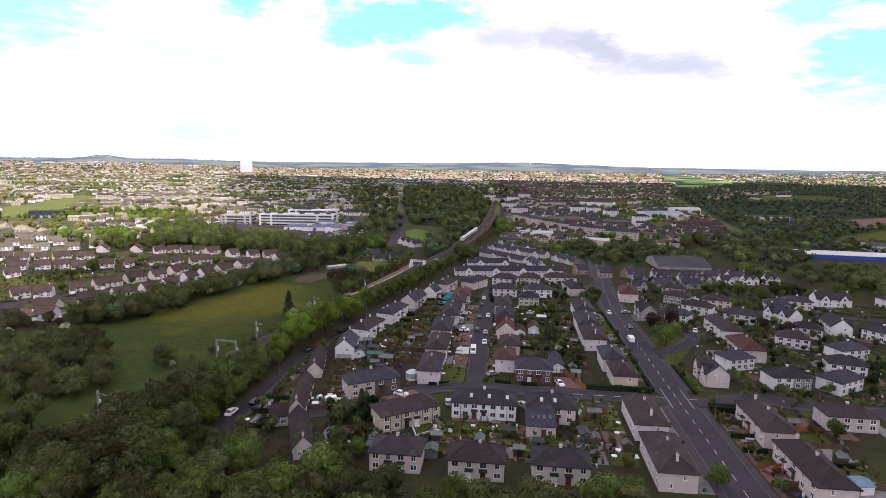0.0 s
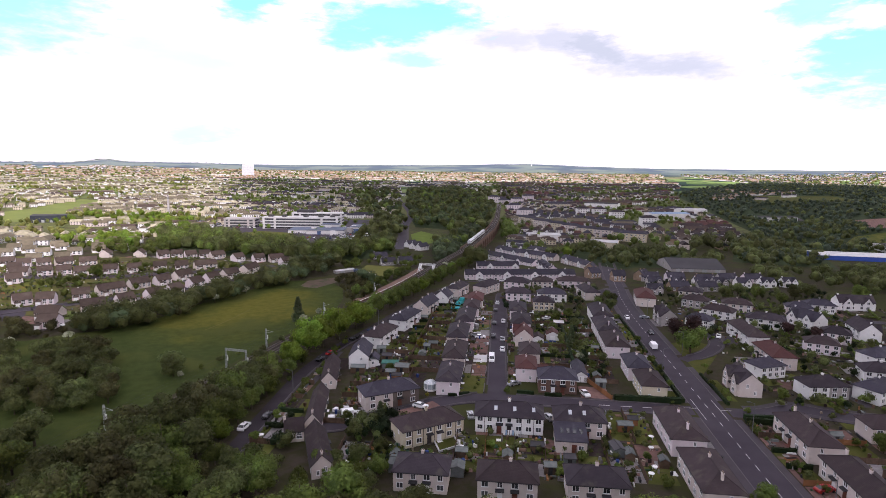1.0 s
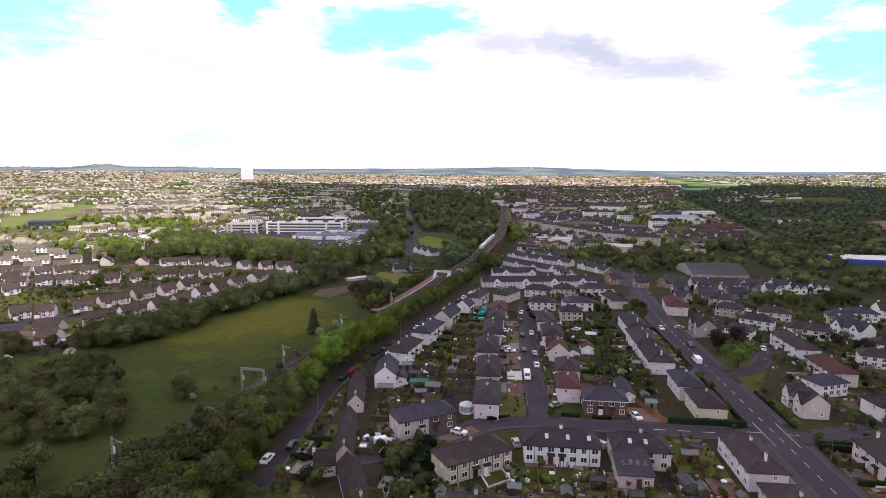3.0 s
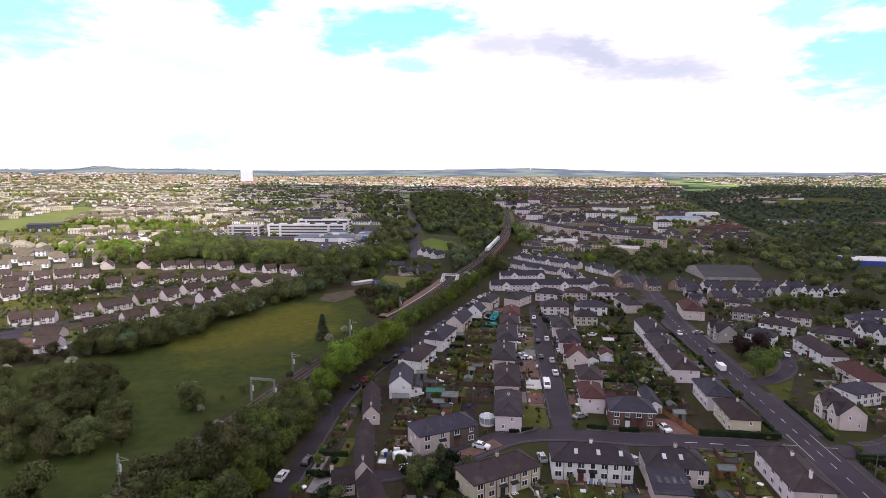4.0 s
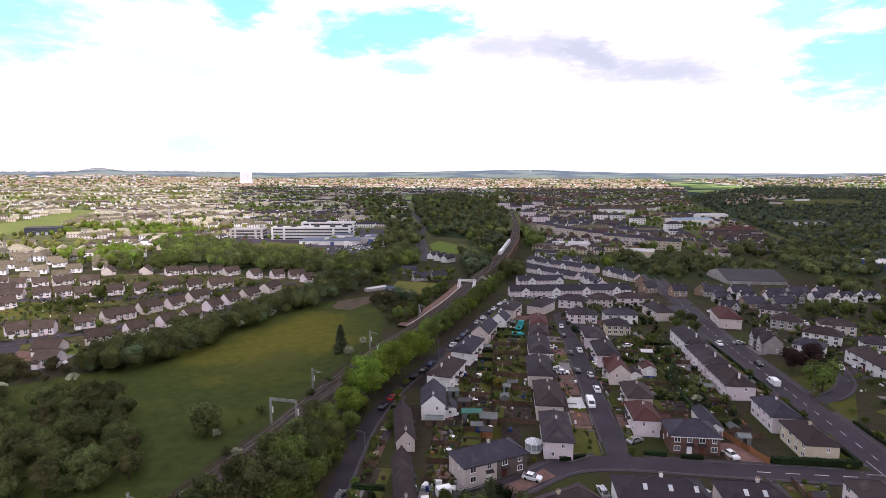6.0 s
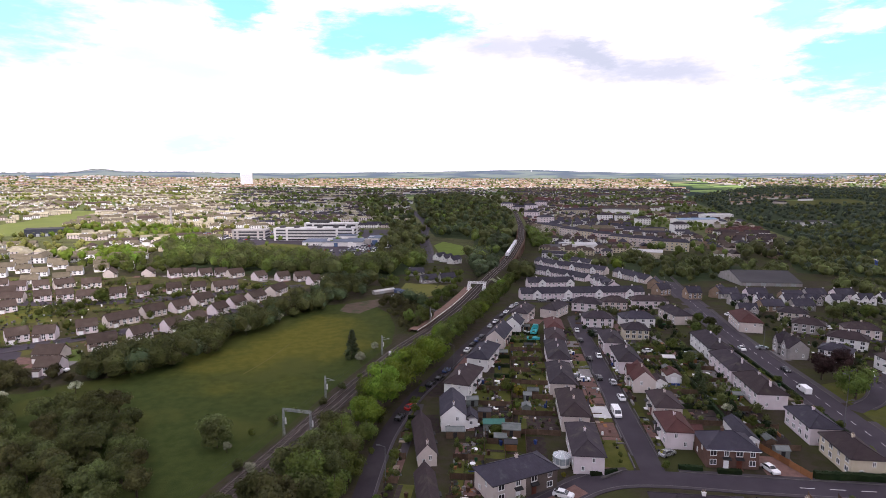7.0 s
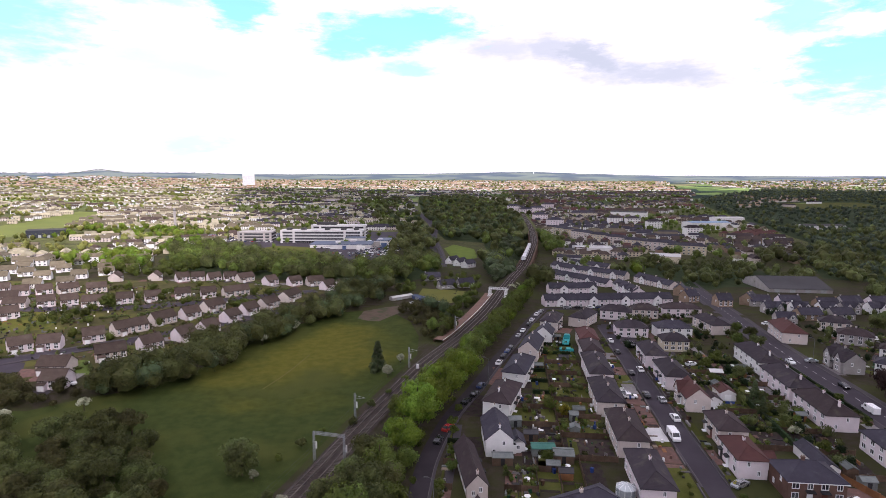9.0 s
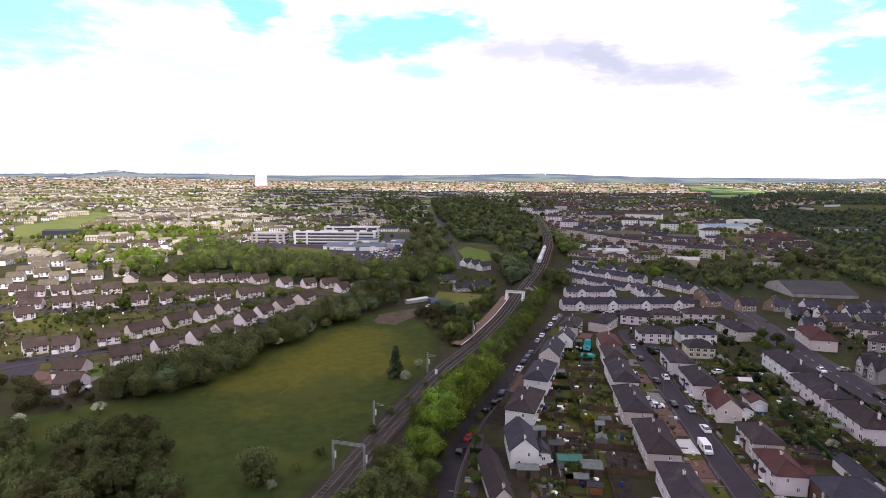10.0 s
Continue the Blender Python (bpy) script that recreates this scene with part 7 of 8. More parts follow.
# ---- cloud over the neighbourhood, casting the broad shade ----


def cloud():
    H = 820.0
    edge = [(-290, 100), (-310, 260), (-330, 350), (-340, 430), (-350, 500), (-372, 560), (-415, 620), (-440, 720), (-495, 800), (-550, 880), (-620, 970), (-710, 1100), (-760, 1300), (-880, 1550), (-980, 1800), (-930, 2060), (-600, 2090),
            (-200, 2040), (200, 2110), (504, 2100), (900, 2160), (1300, 2100), (1800, 2300), (2400, 2000), (2700, 1000), (2500, -600), (1500, -1300), (200, -1200), (-300, -700), (-260, -200)]
    line = smooth_line(edge + edge[:1], 60)[:-1]
    off = SUN_DIR * (H / SUN_DIR.z)
    ring = [Vector((p.x + off.x + 26 * noise.noise(p / 70), p.y + off.y + 26 * noise.noise(p / 70 + Vector((9, 3, 1))), H)) for p in line]
    mid = sum(ring, Vector()) / len(ring)
    rows = []
    for k, up in ((1.0, 0.0), (0.97, 40.0), (0.85, 90.0), (0.6, 130.0), (0.3, 150.0)):
        rows.append([mid + (p - mid) * k + Vector((0, 0, up * (1 + 0.5 * noise.noise(p / 300))))for p in ring])
    V = [v.to_tuple() for r in rows for v in r] + [(mid.x, mid.y, H + 160)]
    w = len(ring)
    F = [(j * w + i, j * w + (i + 1) % w, (j + 1) * w + (i + 1) % w, (j + 1) * w + i) for j in range(len(rows) - 1) for i in range(w)]
    F += [((len(rows) - 1) * w + i, (len(rows) - 1) * w + (i + 1) % w, len(V) - 1) for i in range(w)]
    F.append(tuple(range(w - 1, -1, -1)))
    me = bpy.data.meshes.new("cloud")
    me.from_pydata(V, [], F)
    m = bpy.data.materials.new("cloud_vapour")
    m.use_nodes = True
    n = Nodes(m.node_tree)
    out, tr, df, mx = (n.add("ShaderNode" + k) for k in ("OutputMaterial", "BsdfTranslucent", "BsdfDiffuse", "MixShader"))
    tr.inputs[0].default_value = df.inputs[0].default_value = (0.78, 0.78, 0.8, 1)
    mx.inputs[0].default_value = 0.15
    n.link(tr.outputs[0], mx.inputs[1])
    n.link(df.outputs[0], mx.inputs[2])
    # the vapour thins out towards the western rim
    thin, clear = n.add("ShaderNodeMixShader"), n.add("ShaderNodeBsdfTransparent")
    pos = n.add("ShaderNodeNewGeometry").outputs["Position"]
    sp = n.add("ShaderNodeSeparateXYZ")
    n.link(pos, sp.inputs[0])
    rim = n.math("ADD", -305 + off.x, n.math("MULTIPLY", n.math("MAXIMUM", n.math("SUBTRACT", sp.outputs[1], 560 + off.y), 0.0), -0.53))
    depth = n.math("ADD", n.math("SUBTRACT", sp.outputs[0], rim), n.math("MULTIPLY", n.math("SUBTRACT", n.noise(pos, 0.012, 4.0), 0.5), 120.0))
    n.link(n.span(depth, 0.0, 300.0, 0.96, 0.0, False), thin.inputs[0])
    n.link(mx.outputs[0], thin.inputs[1])
    n.link(clear.outputs[0], thin.inputs[2])
    n.link(thin.outputs[0], out.inputs[0])
    me.materials.append(m)
    tagged(new("cloud", me), "broad white cloud high over the houses", "cloud", kind="structure")


cloud()

# ---- gardens ----
gr = random.Random(77)


def cell(x0, x1, y0, y1, mat, name, label, lift=0.045):
    """A garden sheet, its edge a low lip above the earth."""
    m = Mesh()
    nx, ny = max(1, int((x1 - x0) / 5)), max(1, int((y1 - y0) / 5))
    for i in range(nx):
        for j in range(ny):
            q = [(x0 + (x1 - x0) * a / nx, y0 + (y1 - y0) * b / ny) for a, b in ((i, j), (i + 1, j), (i + 1, j + 1), (i, j + 1))]
            m.face([(x, y, land(x, y) + lift) for x, y in q])
    return lone(name, m, mat, label, "ground", kind="structure")


SURFACE = {"lawn": (M_LAWN, "lawn", "mown green garden lawn"), "soil": (M_SOIL, "garden_bed", "dark earth garden bed"), "chips": (M_CHIPS, "chip_drive", "red-brown stone chip drive"),
           "slabs": (M_SLABS, "patio", "grey concrete slab patio"), "tar": (M_PAVE, "drive", "grey asphalt drive")}


def post_mesh():
    m = Mesh()
    m.box(-0.06, 0.06, -0.06, 0.06, -0.3, 1.75)
    return m


def panel_mesh(L, h):
    def build():
        m = Mesh()
        xs = [0.0]
        for k in range(1, 10):
            xs += [L * k / 9 - 0.03, L * k / 9] if k < 9 else [L]
        m.prism([(0.0, -0.02)] + [(x, -0.02 if i % 2 == 0 else 0.012) for i, x in enumerate(xs[1:])] + [(L, 0.03), (0.0, 0.03)], 2, 0.08, h)
        return m
    return build


def fence(x0, y0, x1, y1, mat=None, h=1.6):
    """Timber panels between posts."""
    mat = mat or M_TIMBER
    d = Vector((x1 - x0, y1 - y0, 0))
    n = max(1, round(d.length / 2.9))
    e = base("fence", x0, y0, 0, math.degrees(math.atan2(d.y, d.x)), "weathered timber panel fence between gardens" if mat == M_TIMBER else "orange stained timber garden fence", "fence", "garden fences")
    L = d.length / n
    for i in range(n + 1):
        zz = land(x0 + d.x * i / n, y0 + d.y * i / n)
        part("post", post_mesh, mat, e, key=("post", mat.name), at=pose(i * L, 0, zz))
        if i < n:
            part("panel", panel_mesh(round(L, 1), h), mat, e, key=("panel", round(L, 1), h, mat.name), at=pose(i * L, 0, zz))


def hedge(x0, y0, x1, y1, h=1.4, w=0.9, mat="dark"):
    """Clipped hedge: a rough core under leaf cards."""
    d = Vector((x1 - x0, y1 - y0, 0))
    L = d.length
    n = max(2, int(L / 0.7))
    V, F = [], []
    u, v = d.normalized(), Vector((-d.y, d.x, 0)).normalized()
    for i in range(n + 1):
        p = Vector((x0, y0, 0)) + d * i / n
        z = land(p.x, p.y)
        for s, t in ((-1, 0), (-0.95, 0.9), (0, 1.0), (0.95, 0.9), (1, 0)):
            q = p + v * (w / 2 * s * gr.uniform(0.85, 1.1))
            V.append((q.x, q.y, z + h * t * gr.uniform(0.88, 1.08)))
    F = [(i * 5 + k, i * 5 + k + 1, i * 5 + k + 6, i * 5 + k + 5) for i in range(n) for k in range(4)]
    F += [(0, 1, 2, 3, 4), tuple(n * 5 + k for k in (4, 3, 2, 1, 0))]
    k = len(V)
    for i in range(int(L * 26)):
        a = gr.random()
        p = Vector((x0, y0, 0)) + d * a
        th = gr.uniform(0.0, math.pi)
        c = p + v * (w / 2 * math.cos(th)) + Vector((0, 0, land(p.x, p.y) + h * min(1.0, 0.15 + math.sin(th)) * gr.uniform(0.6, 1.04)))
        t = Vector((gr.gauss(0, 1), gr.gauss(0, 1), gr.gauss(0, 1))).normalized() * 0.17
        b = t.cross(Vector((gr.gauss(0, 1), gr.gauss(0, 1), gr.gauss(0, 1)))).normalized() * 0.12
        V += [(c - t).to_tuple(), (c - b).to_tuple(), (c + t).to_tuple(), (c + b).to_tuple()]
        F.append((k, k + 1, k + 2, k + 3))
        k += 4
    me = bpy.data.meshes.new("hedge")
    me.from_pydata(V, [], F)
    me.materials.append(LEAF[mat])
    tagged(new("hedge", me), "clipped green garden hedge along a boundary", "hedge", "garden hedges")


def low_wall(x0, y0, x1, y1, h=0.7, mat=None):
    d = Vector((x1 - x0, y1 - y0, 0))
    z = min(land(x0, y0), land(x1, y1))
    m = Mesh()
    m.box(0, d.length, -0.1, 0.1, -0.6, h + abs(land(x0, y0) - land(x1, y1)))
    m.box(-0.03, d.length + 0.03, -0.15, 0.15, h + abs(land(x0, y0) - land(x1, y1)), h + 0.08 + abs(land(x0, y0) - land(x1, y1)))
    lone("garden_wall", m, mat or M_KERB, "low pale concrete garden wall", "wall", "garden walls", at=pose(x0, y0, z, 0, 0, math.degrees(math.atan2(d.y, d.x))))


SHED_WORDS = {"weathered_timber": "weathered brown timber", "orange_stained_timber": "orange stained timber", "white_roughcast": "white rendered", "grey_green_felt": "grey-green painted"}


def garden_shed(x, y, rot, L=2.6, W=2.0, h=1.9, wall=None, roof=None):
    wall, roof = wall or M_TIMBER, roof or M_FELT
    e = base("garden_shed", x, y, land(x, y), rot, f"{SHED_WORDS.get(wall.name, 'small')} garden shed with pitched felt roof", "shed", "garden sheds")
    m = Mesh()
    m.prism([(-W / 2, -0.2), (W / 2, -0.2), (W / 2, h), (0, h + 0.45), (-W / 2, h)], 0, -L / 2, L / 2)
    part("wall", m, wall, e)
    part("roof", gable_roof(L, W, h + 0.02, 0.55, 0.15), roof, e)
    d = Mesh()
    d.box(-0.45, 0.45, -W / 2 - 0.05, -W / 2 + 0.02, 0.05, 1.75)
    part("door", d, M_DARK, e)


def bin_mesh():
    m = Mesh()
    m.solid([(-0.24, -0.28, 0), (0.24, -0.28, 0), (0.24, 0.28, 0), (-0.24, 0.28, 0), (-0.3, -0.37, 0.98), (0.3, -0.37, 0.98), (0.3, 0.37, 0.98), (-0.3, 0.37, 0.98)],
            [(3, 2, 1, 0), (4, 5, 6, 7), (0, 1, 5, 4), (1, 2, 6, 5), (2, 3, 7, 6), (3, 0, 4, 7)])
    return m


def lid_mesh():
    m = Mesh()
    m.prism([(-0.4, 0.99), (0.4, 0.99), (0.38, 1.07), (-0.3, 1.12)], 0, -0.32, 0.32)
    return m


BINS = [S("blue_bin_plastic", (0.02, 0.04, 0.16), (0.03, 0.06, 0.2), 2, 9, 0.5), S("green_bin_plastic", (0.015, 0.05, 0.025), (0.02, 0.07, 0.03), 2, 9, 0.5), S("brown_bin_plastic", (0.06, 0.03, 0.02), (0.08, 0.045, 0.03), 2, 9, 0.5)]
BIN_WORDS = ("blue", "green", "brown")


def wheelie_bin(x, y, rot, k):
    e = base("wheelie_bin", x, y, land(x, y) + 0.045, rot, f"{BIN_WORDS[k]} plastic wheelie bin standing in a garden", "bin", "wheelie bins")
    part("body", bin_mesh, BINS[k], e, key=("bin", k))
    part("lid", lid_mesh, BINS[k], e, key=("lid", k))


def patio_table(x, y):
    e = base("garden_table", x, y, land(x, y) + 0.045, gr.uniform(0, 90), "white plastic garden table on four legs", "table", "garden tables")

    def top():
        m = Mesh()
        m.tube((0, 0, 0.7), (0, 0, 0.76), 0.7, 0.68, n=12)
        return m

    def leg():
        m = Mesh()
        m.tube((0, 0, 0), (0.06, 0, 0.7), 0.04, n=5)
        return m
    part("tabletop", top, M_WHITE, e, key="ttop")
    for a in range(4):
        part("leg", leg, M_WHITE, e, key="tleg", at=pose(0.45 * math.cos(a * 1.57 + 0.8), 0.45 * math.sin(a * 1.57 + 0.8), 0))


def planter(x, y, k):
    m = Mesh()
    L, W = gr.uniform(0.7, 1.8), gr.uniform(0.5, 0.9)
    m.box(-L, L, -W, W, -0.1, 0.35, 0, 0.06)
    m.box(-L + 0.12, L - 0.12, -W + 0.12, W - 0.12, 0.3, 0.42, 1, 0.1)
    lone("planter", m, [(M_TIMBER, M_KERB, M_ORANGE)[k % 3], M_SOIL], "raised planter box filled with earth", "planter", "garden planters", at=pose(x, y, land(x, y), 0, 0, gr.uniform(0, 20)))


def strips(x0, x1, y0, y1, across, pitch, mix, fences=True, sheds=0.5, clutter=0.8, cuts=2):
    """A garden block cut into plots along one axis, each plot into two or three cells with their own surface."""
    lo, hi = (y0, y1) if across == "x" else (x0, x1)
    a, b = (x0, x1) if across == "x" else (y0, y1)
    n = max(1, round((hi - lo) / pitch))
    for i in range(n):
        p, q = lo + (hi - lo) * i / n, lo + (hi - lo) * (i + 1) / n
        marks = [a] + sorted(a + (b - a) * gr.uniform(0.25 + 0.5 * k / cuts, 0.45 + 0.5 * k / cuts) for k in range(cuts - 1)) + [b]
        for u, v in zip(marks, marks[1:]):
            key = gr.choice(mix)
            mat, name, label = SURFACE[key]
            box = (u + 0.15, v - 0.1, p + 0.15, q - 0.15) if across == "x" else (p + 0.15, q - 0.15, u + 0.15, v - 0.1)
            cell(*box, mat, name, label)
            cx, cy = (u + v) / 2, (p + q) / 2
            if across == "y":
                cx, cy = cy, cx
            if gr.random() < 0.5 and key == "lawn" and v - u > 3:
                k = 0.55
                s = (u + 0.2, u + 0.2 + k * 2, p + 0.4, q - 0.4) if across == "x" else (p + 0.4, q - 0.4, u + 0.2, u + 0.2 + k * 2)
                cell(*s, M_SOIL, "garden_bed", "dark earth flower bed", 0.06)
            if gr.random() < clutter:
                r = gr.random()
                ox, oy = cx + gr.uniform(-0.3, 0.3) * abs(v - u if across == "x" else q - p), cy + gr.uniform(-0.3, 0.3) * abs(q - p if across == "x" else v - u)
                if r < 0.3:
                    planter(ox, oy, gr.randrange(3))
                elif r < 0.5:
                    patio_table(ox, oy)
                elif r < 0.8:
                    wheelie_bin(ox, oy, gr.uniform(0, 360), gr.randrange(3))
                else:
                    tree("bush", ox, oy, gr.uniform(0.35, 0.8), "garden bushes")
        if fences:
            if across == "x":
                r = gr.random()
                (fence(a, p, b, p, M_TIMBER if r < 0.7 else M_ORANGE, 1.5) if r < 0.75 else hedge(a, p, b, p, 1.3, 0.8))
            else:
                r = gr.random()
                (fence(p, a, p, b, M_TIMBER if r < 0.7 else M_ORANGE, 1.5) if r < 0.75 else hedge(p, a, p, b, 1.3, 0.8))
        if gr.random() < sheds:
            sx, sy = (gr.uniform(a + (b - a) * 0.3, a + (b - a) * 0.8), p + (q - p) * gr.choice((0.25, 0.75))) if across == "x" else (p + (q - p) * gr.choice((0.25, 0.75)), gr.uniform(a + (b - a) * 0.2, a + (b - a) * 0.8))
            garden_shed(sx, sy, gr.choice((0, 90, 180)), gr.uniform(2.2, 3.4), gr.uniform(1.8, 2.4), 1.9, gr.choice((M_TIMBER, M_TIMBER, M_ORANGE, M_FELT)), gr.choice((M_FELT, M_FELT, M_GREYROOF)))




def plot(x, y, rot, L, W, n=3, mixes=("lawn", "chips", "tar", "soil", "lawn", "slabs")):
    """Rough garden sheets before and behind a house that stands askew."""
    c, s = math.cos(radians(rot)), math.sin(radians(rot))
    for k in range(n):
        v0, v1 = ((-W / 2 - gr.uniform(4, 6), -W / 2 - 0.1), (W / 2 + 0.1, W / 2 + gr.uniform(5, 8)), (-W / 2 - 5, W / 2))[k]
        u0, u1 = ((-L / 2, gr.uniform(-1, 2)), (-L / 2 - 1, L / 2 - 2), (L / 2 + 0.3, L / 2 + 3.2))[k]
        q = [(x + c * a - s * b, y + s * a + c * b) for a, b in ((u0, v0), (u1, v0), (u1, v1), (u0, v1))]
        mat, name, label = SURFACE[gr.choice(mixes)]
        COUNT["plot"] = COUNT.get("plot", 0) + 1
        m = Mesh()
        m.face([(a, b, land(a, b) + 0.03 + 0.0012 * (COUNT["plot"] % 16)) for a, b in q])
        lone(name, m, mat, label, "ground", kind="structure")


def litter(areas, seed, name, label):
    """Small garden odds and ends, too many to count: boxes, pots, boards, stacks and rails."""
    rng = random.Random(seed)
    mats = [M_WHITE, M_TIMBER, M_KERB, M_ORANGE, M_DARK, M_SLABS, BINS[0], BINS[1], M_CHIPS, M_FELT, M_SOIL, M_POT]
    weights = [6, 8, 6, 4, 10, 7, 1, 2, 5, 5, 8, 3]
    m = Mesh()
    for poly, n in areas:
        for x, y in scatter(poly, n, rng):
            a, kind = rng.uniform(0, math.pi), rng.random()
            L, W, h = (rng.uniform(0.3, 0.9), rng.uniform(0.3, 0.7), rng.uniform(0.2, 0.9)) if kind < 0.6 else (rng.uniform(1.2, 3.2), rng.uniform(0.15, 0.5), rng.uniform(0.15, 0.7)) if kind < 0.85 else (rng.uniform(1.0, 2.2), rng.uniform(0.8, 1.6), rng.uniform(0.06, 0.2))
            if kind >= 0.6:
                a = rng.choice((0, math.pi / 2)) + rng.uniform(-0.1, 0.1)
            c, s, z = math.cos(a), math.sin(a), land(x, y) - 0.05
            p = [(x + c * u - s * v, y + s * u + c * v) for u, v in ((-L / 2, -W / 2), (L / 2, -W / 2), (L / 2, W / 2), (-L / 2, W / 2))]
            t = rng.uniform(0.75, 1.0)
            q = [(x + (u - x) * t, y + (v - y) * t) for u, v in p]
            m.solid([(u, v, z) for u, v in p] + [(u, v, z + h + 0.1) for u, v in q], [(4, 5, 6, 7), (0, 1, 5, 4), (1, 2, 6, 5), (2, 3, 7, 6), (3, 0, 4, 7)], rng.choices(range(len(mats)), weights)[0])
    me = bpy.data.meshes.new(name)
    me.from_pydata(m.v, [], m.f)
    for q in mats:
        me.materials.append(q)
    me.polygons.foreach_set("material_index", m.m)
    tagged(new(name, me), label, "garden clutter", kind="stuff")


def rect(x0, x1, y0, y1):
    return [(x0, y0), (x1, y0), (x1, y1), (x0, y1)]


EAST_PLOTS = ((96, 163.8, 8), (111.5, 163.5, 33), (98.4, 136.4, 0), (86.5, 179, 22), (95.5, 277, -27), (98.5, 254.5, -34), (112.5, 271, -16), (113, 241, -22), (132, 246, -68), (152, 276, -10), (173, 286, 0), (146, 231, 80), (131, 195.5, 18), (121, 178.5, -12), (158, 220, -58),
              (118, 207, -20), (131, 222, -25), (139, 268, -14), (125, 135, 10), (140, 160, 40), (8.4, 279, 0), (25.5, 280.5, 4), (20.2, 259.6, 0), (45.4, 292.5, 100), (8.6, 311.5, -14), (41, 322, 5), (73, 242, 90), (97, 219, 90), (95, 192, 90))
for x, y, r in EAST_PLOTS:
    plot(x, y, r, 13, 8)
for x, y, r, L in ((-45.0, 195, 77, 16), (-39.8, 219.5, 77, 17.5), (-34.6, 245, 78, 16), (-28.4, 264, 78, 9), (-23.6, 288, 74, 16), (-46.4, 172, 97, 12)):
    plot(x, y, r, L, 7, 2, ("tar", "chips", "slabs", "soil", "lawn"))
for x, y, r in ROW:
    plot(x, y, r, 9, 6.4, 2, ("lawn", "slabs", "chips", "lawn", "tar"))
GARDENS = [(rect(-30, -18.8, 166, 270), 170), (rect(-40, -31, 160, 206), 70), (rect(-11, -4.2, 152, 268), 60), (rect(3.5, 5.4, 160, 250), 20), (rect(13.4, 25.4, 176, 252), 130), (rect(25.8, 37.4, 164, 254), 150), (rect(49.4, 53, 98, 254), 40), (rect(66, 71, 96, 140), 30), (rect(80, 92, 96, 150), 50),
           (rect(-9, 40, 106, 125), 190), (rect(-25, -9, 105, 115), 40), (rect(-44.5, -37.5, 126, 162), 80), (rect(-36, -22, 104, 117), 50), (rect(-58, -56, 106, 180), 30), (rect(29, 40, 122, 143), 30), (rect(80, 150, 150, 290), 520), (rect(0, 52, 255, 330), 160), (rect(150, 215, 190, 300), 140)]
WEST_YARDS = [([(-310, 240), (-180, 205), (-150, 300), (-170, 350), (-330, 340)], 900)]


def hedge_lines(poly, turn, gap, seed, keep=0.55):
    """Points along broken garden boundaries, in two crossing directions."""
    rng = random.Random(seed)
    xs, ys = [p[0] for p in poly], [p[1] for p in poly]
    cx, cy, R = sum(xs) / len(xs), sum(ys) / len(ys), max(max(xs) - min(xs), max(ys) - min(ys))
    out = []
    for ang, space in ((turn, gap * 2.2), (turn + 90, gap)):
        c, s = math.cos(radians(ang)), math.sin(radians(ang))
        v = -R
        while v < R:
            u = -R
            while u < R:
                run = rng.uniform(5, 13)
                if rng.random() < keep:
                    for k in range(int(run / 0.8)):
                        x, y = cx + c * (u + k * 0.8) - s * v, cy + s * (u + k * 0.8) + c * v
                        if inside(x, y, poly):
                            out.append((x + rng.uniform(-0.15, 0.15), y + rng.uniform(-0.15, 0.15)))
                u += run + rng.uniform(1, 6)
                v += rng.uniform(-0.4, 0.4)
            v += space
    return out


WEST = [(-320, 240), (-182, 203), (-166, 232), (-160, 300), (-150, 345), (-190, 375), (-330, 350)]
EAST = [(80, 150), (150, 150), (215, 190), (215, 300), (100, 300), (84, 240)]
woods("estate_hedges", [(hedge_lines(WEST, 38, 11, 71), None)], "clipped garden hedges between estate houses", "deep", 1.7, 55, 0.24, 10)
woods("estate_hedges", [(hedge_lines(EAST, -20, 11, 72, 0.5), None)], "clipped garden hedges of the east estate", "mid", 1.5, 56, 0.22, 10)
litter(GARDENS, 41, "garden_clutter", "small pots, boards, boxes and bins in gardens")
litter(WEST_YARDS, 42, "garden_clutter", "small boxes, bins and boards between estate houses")
woods("garden_shrubs", [(p, max(6, int(n * 0.24))) for p, n in GARDENS] + [(p, 420) for p, n in WEST_YARDS], "low green shrubs and flower beds in gardens", "mid", 1.5, 51, 0.2, 16)
woods("garden_shrubs", [(p, max(4, int(n * 0.12))) for p, n in GARDENS] + [(p, 120) for p, n in WEST_YARDS], "dark evergreen garden shrubs", "deep", 2.2, 52, 0.24, 20)
woods("garden_shrubs", [(rect(80, 160, 150, 300), 130), (rect(0, 52, 255, 328), 40), (rect(84, 180, 300, 350), 80), (rect(26, 37, 168, 250), 14), (rect(13.5, 25, 178, 250), 8), (rect(-37, -23, 117, 132), 14), (rect(-56, -46, 96, 112), 10)], "taller garden shrubs and small trees", "deep", 3.6, 53, 0.3, 44)
woods("garden_shrubs", [(rect(80, 160, 150, 300), 90), (rect(0, 52, 255, 328), 26), (rect(84, 180, 300, 350), 60), (rect(26, 37, 168, 250), 12), (rect(-37, -25, 117, 131), 12), (rect(-57, -51, 104, 140), 6)], "dark tall evergreen shrubs", "dark", 3.2, 54, 0.3, 40)
BACK = ["lawn", "lawn", "lawn", "soil", "slabs", "chips"]
FRONT = ["lawn", "chips", "slabs", "chips", "tar", "soil"]
GREEN = ["lawn", "lawn", "lawn", "soil", "lawn"]
strips(-30.3, -18.6, 166, 270, "x", 11.5, GREEN, True, 0.35, 0.7, 2)
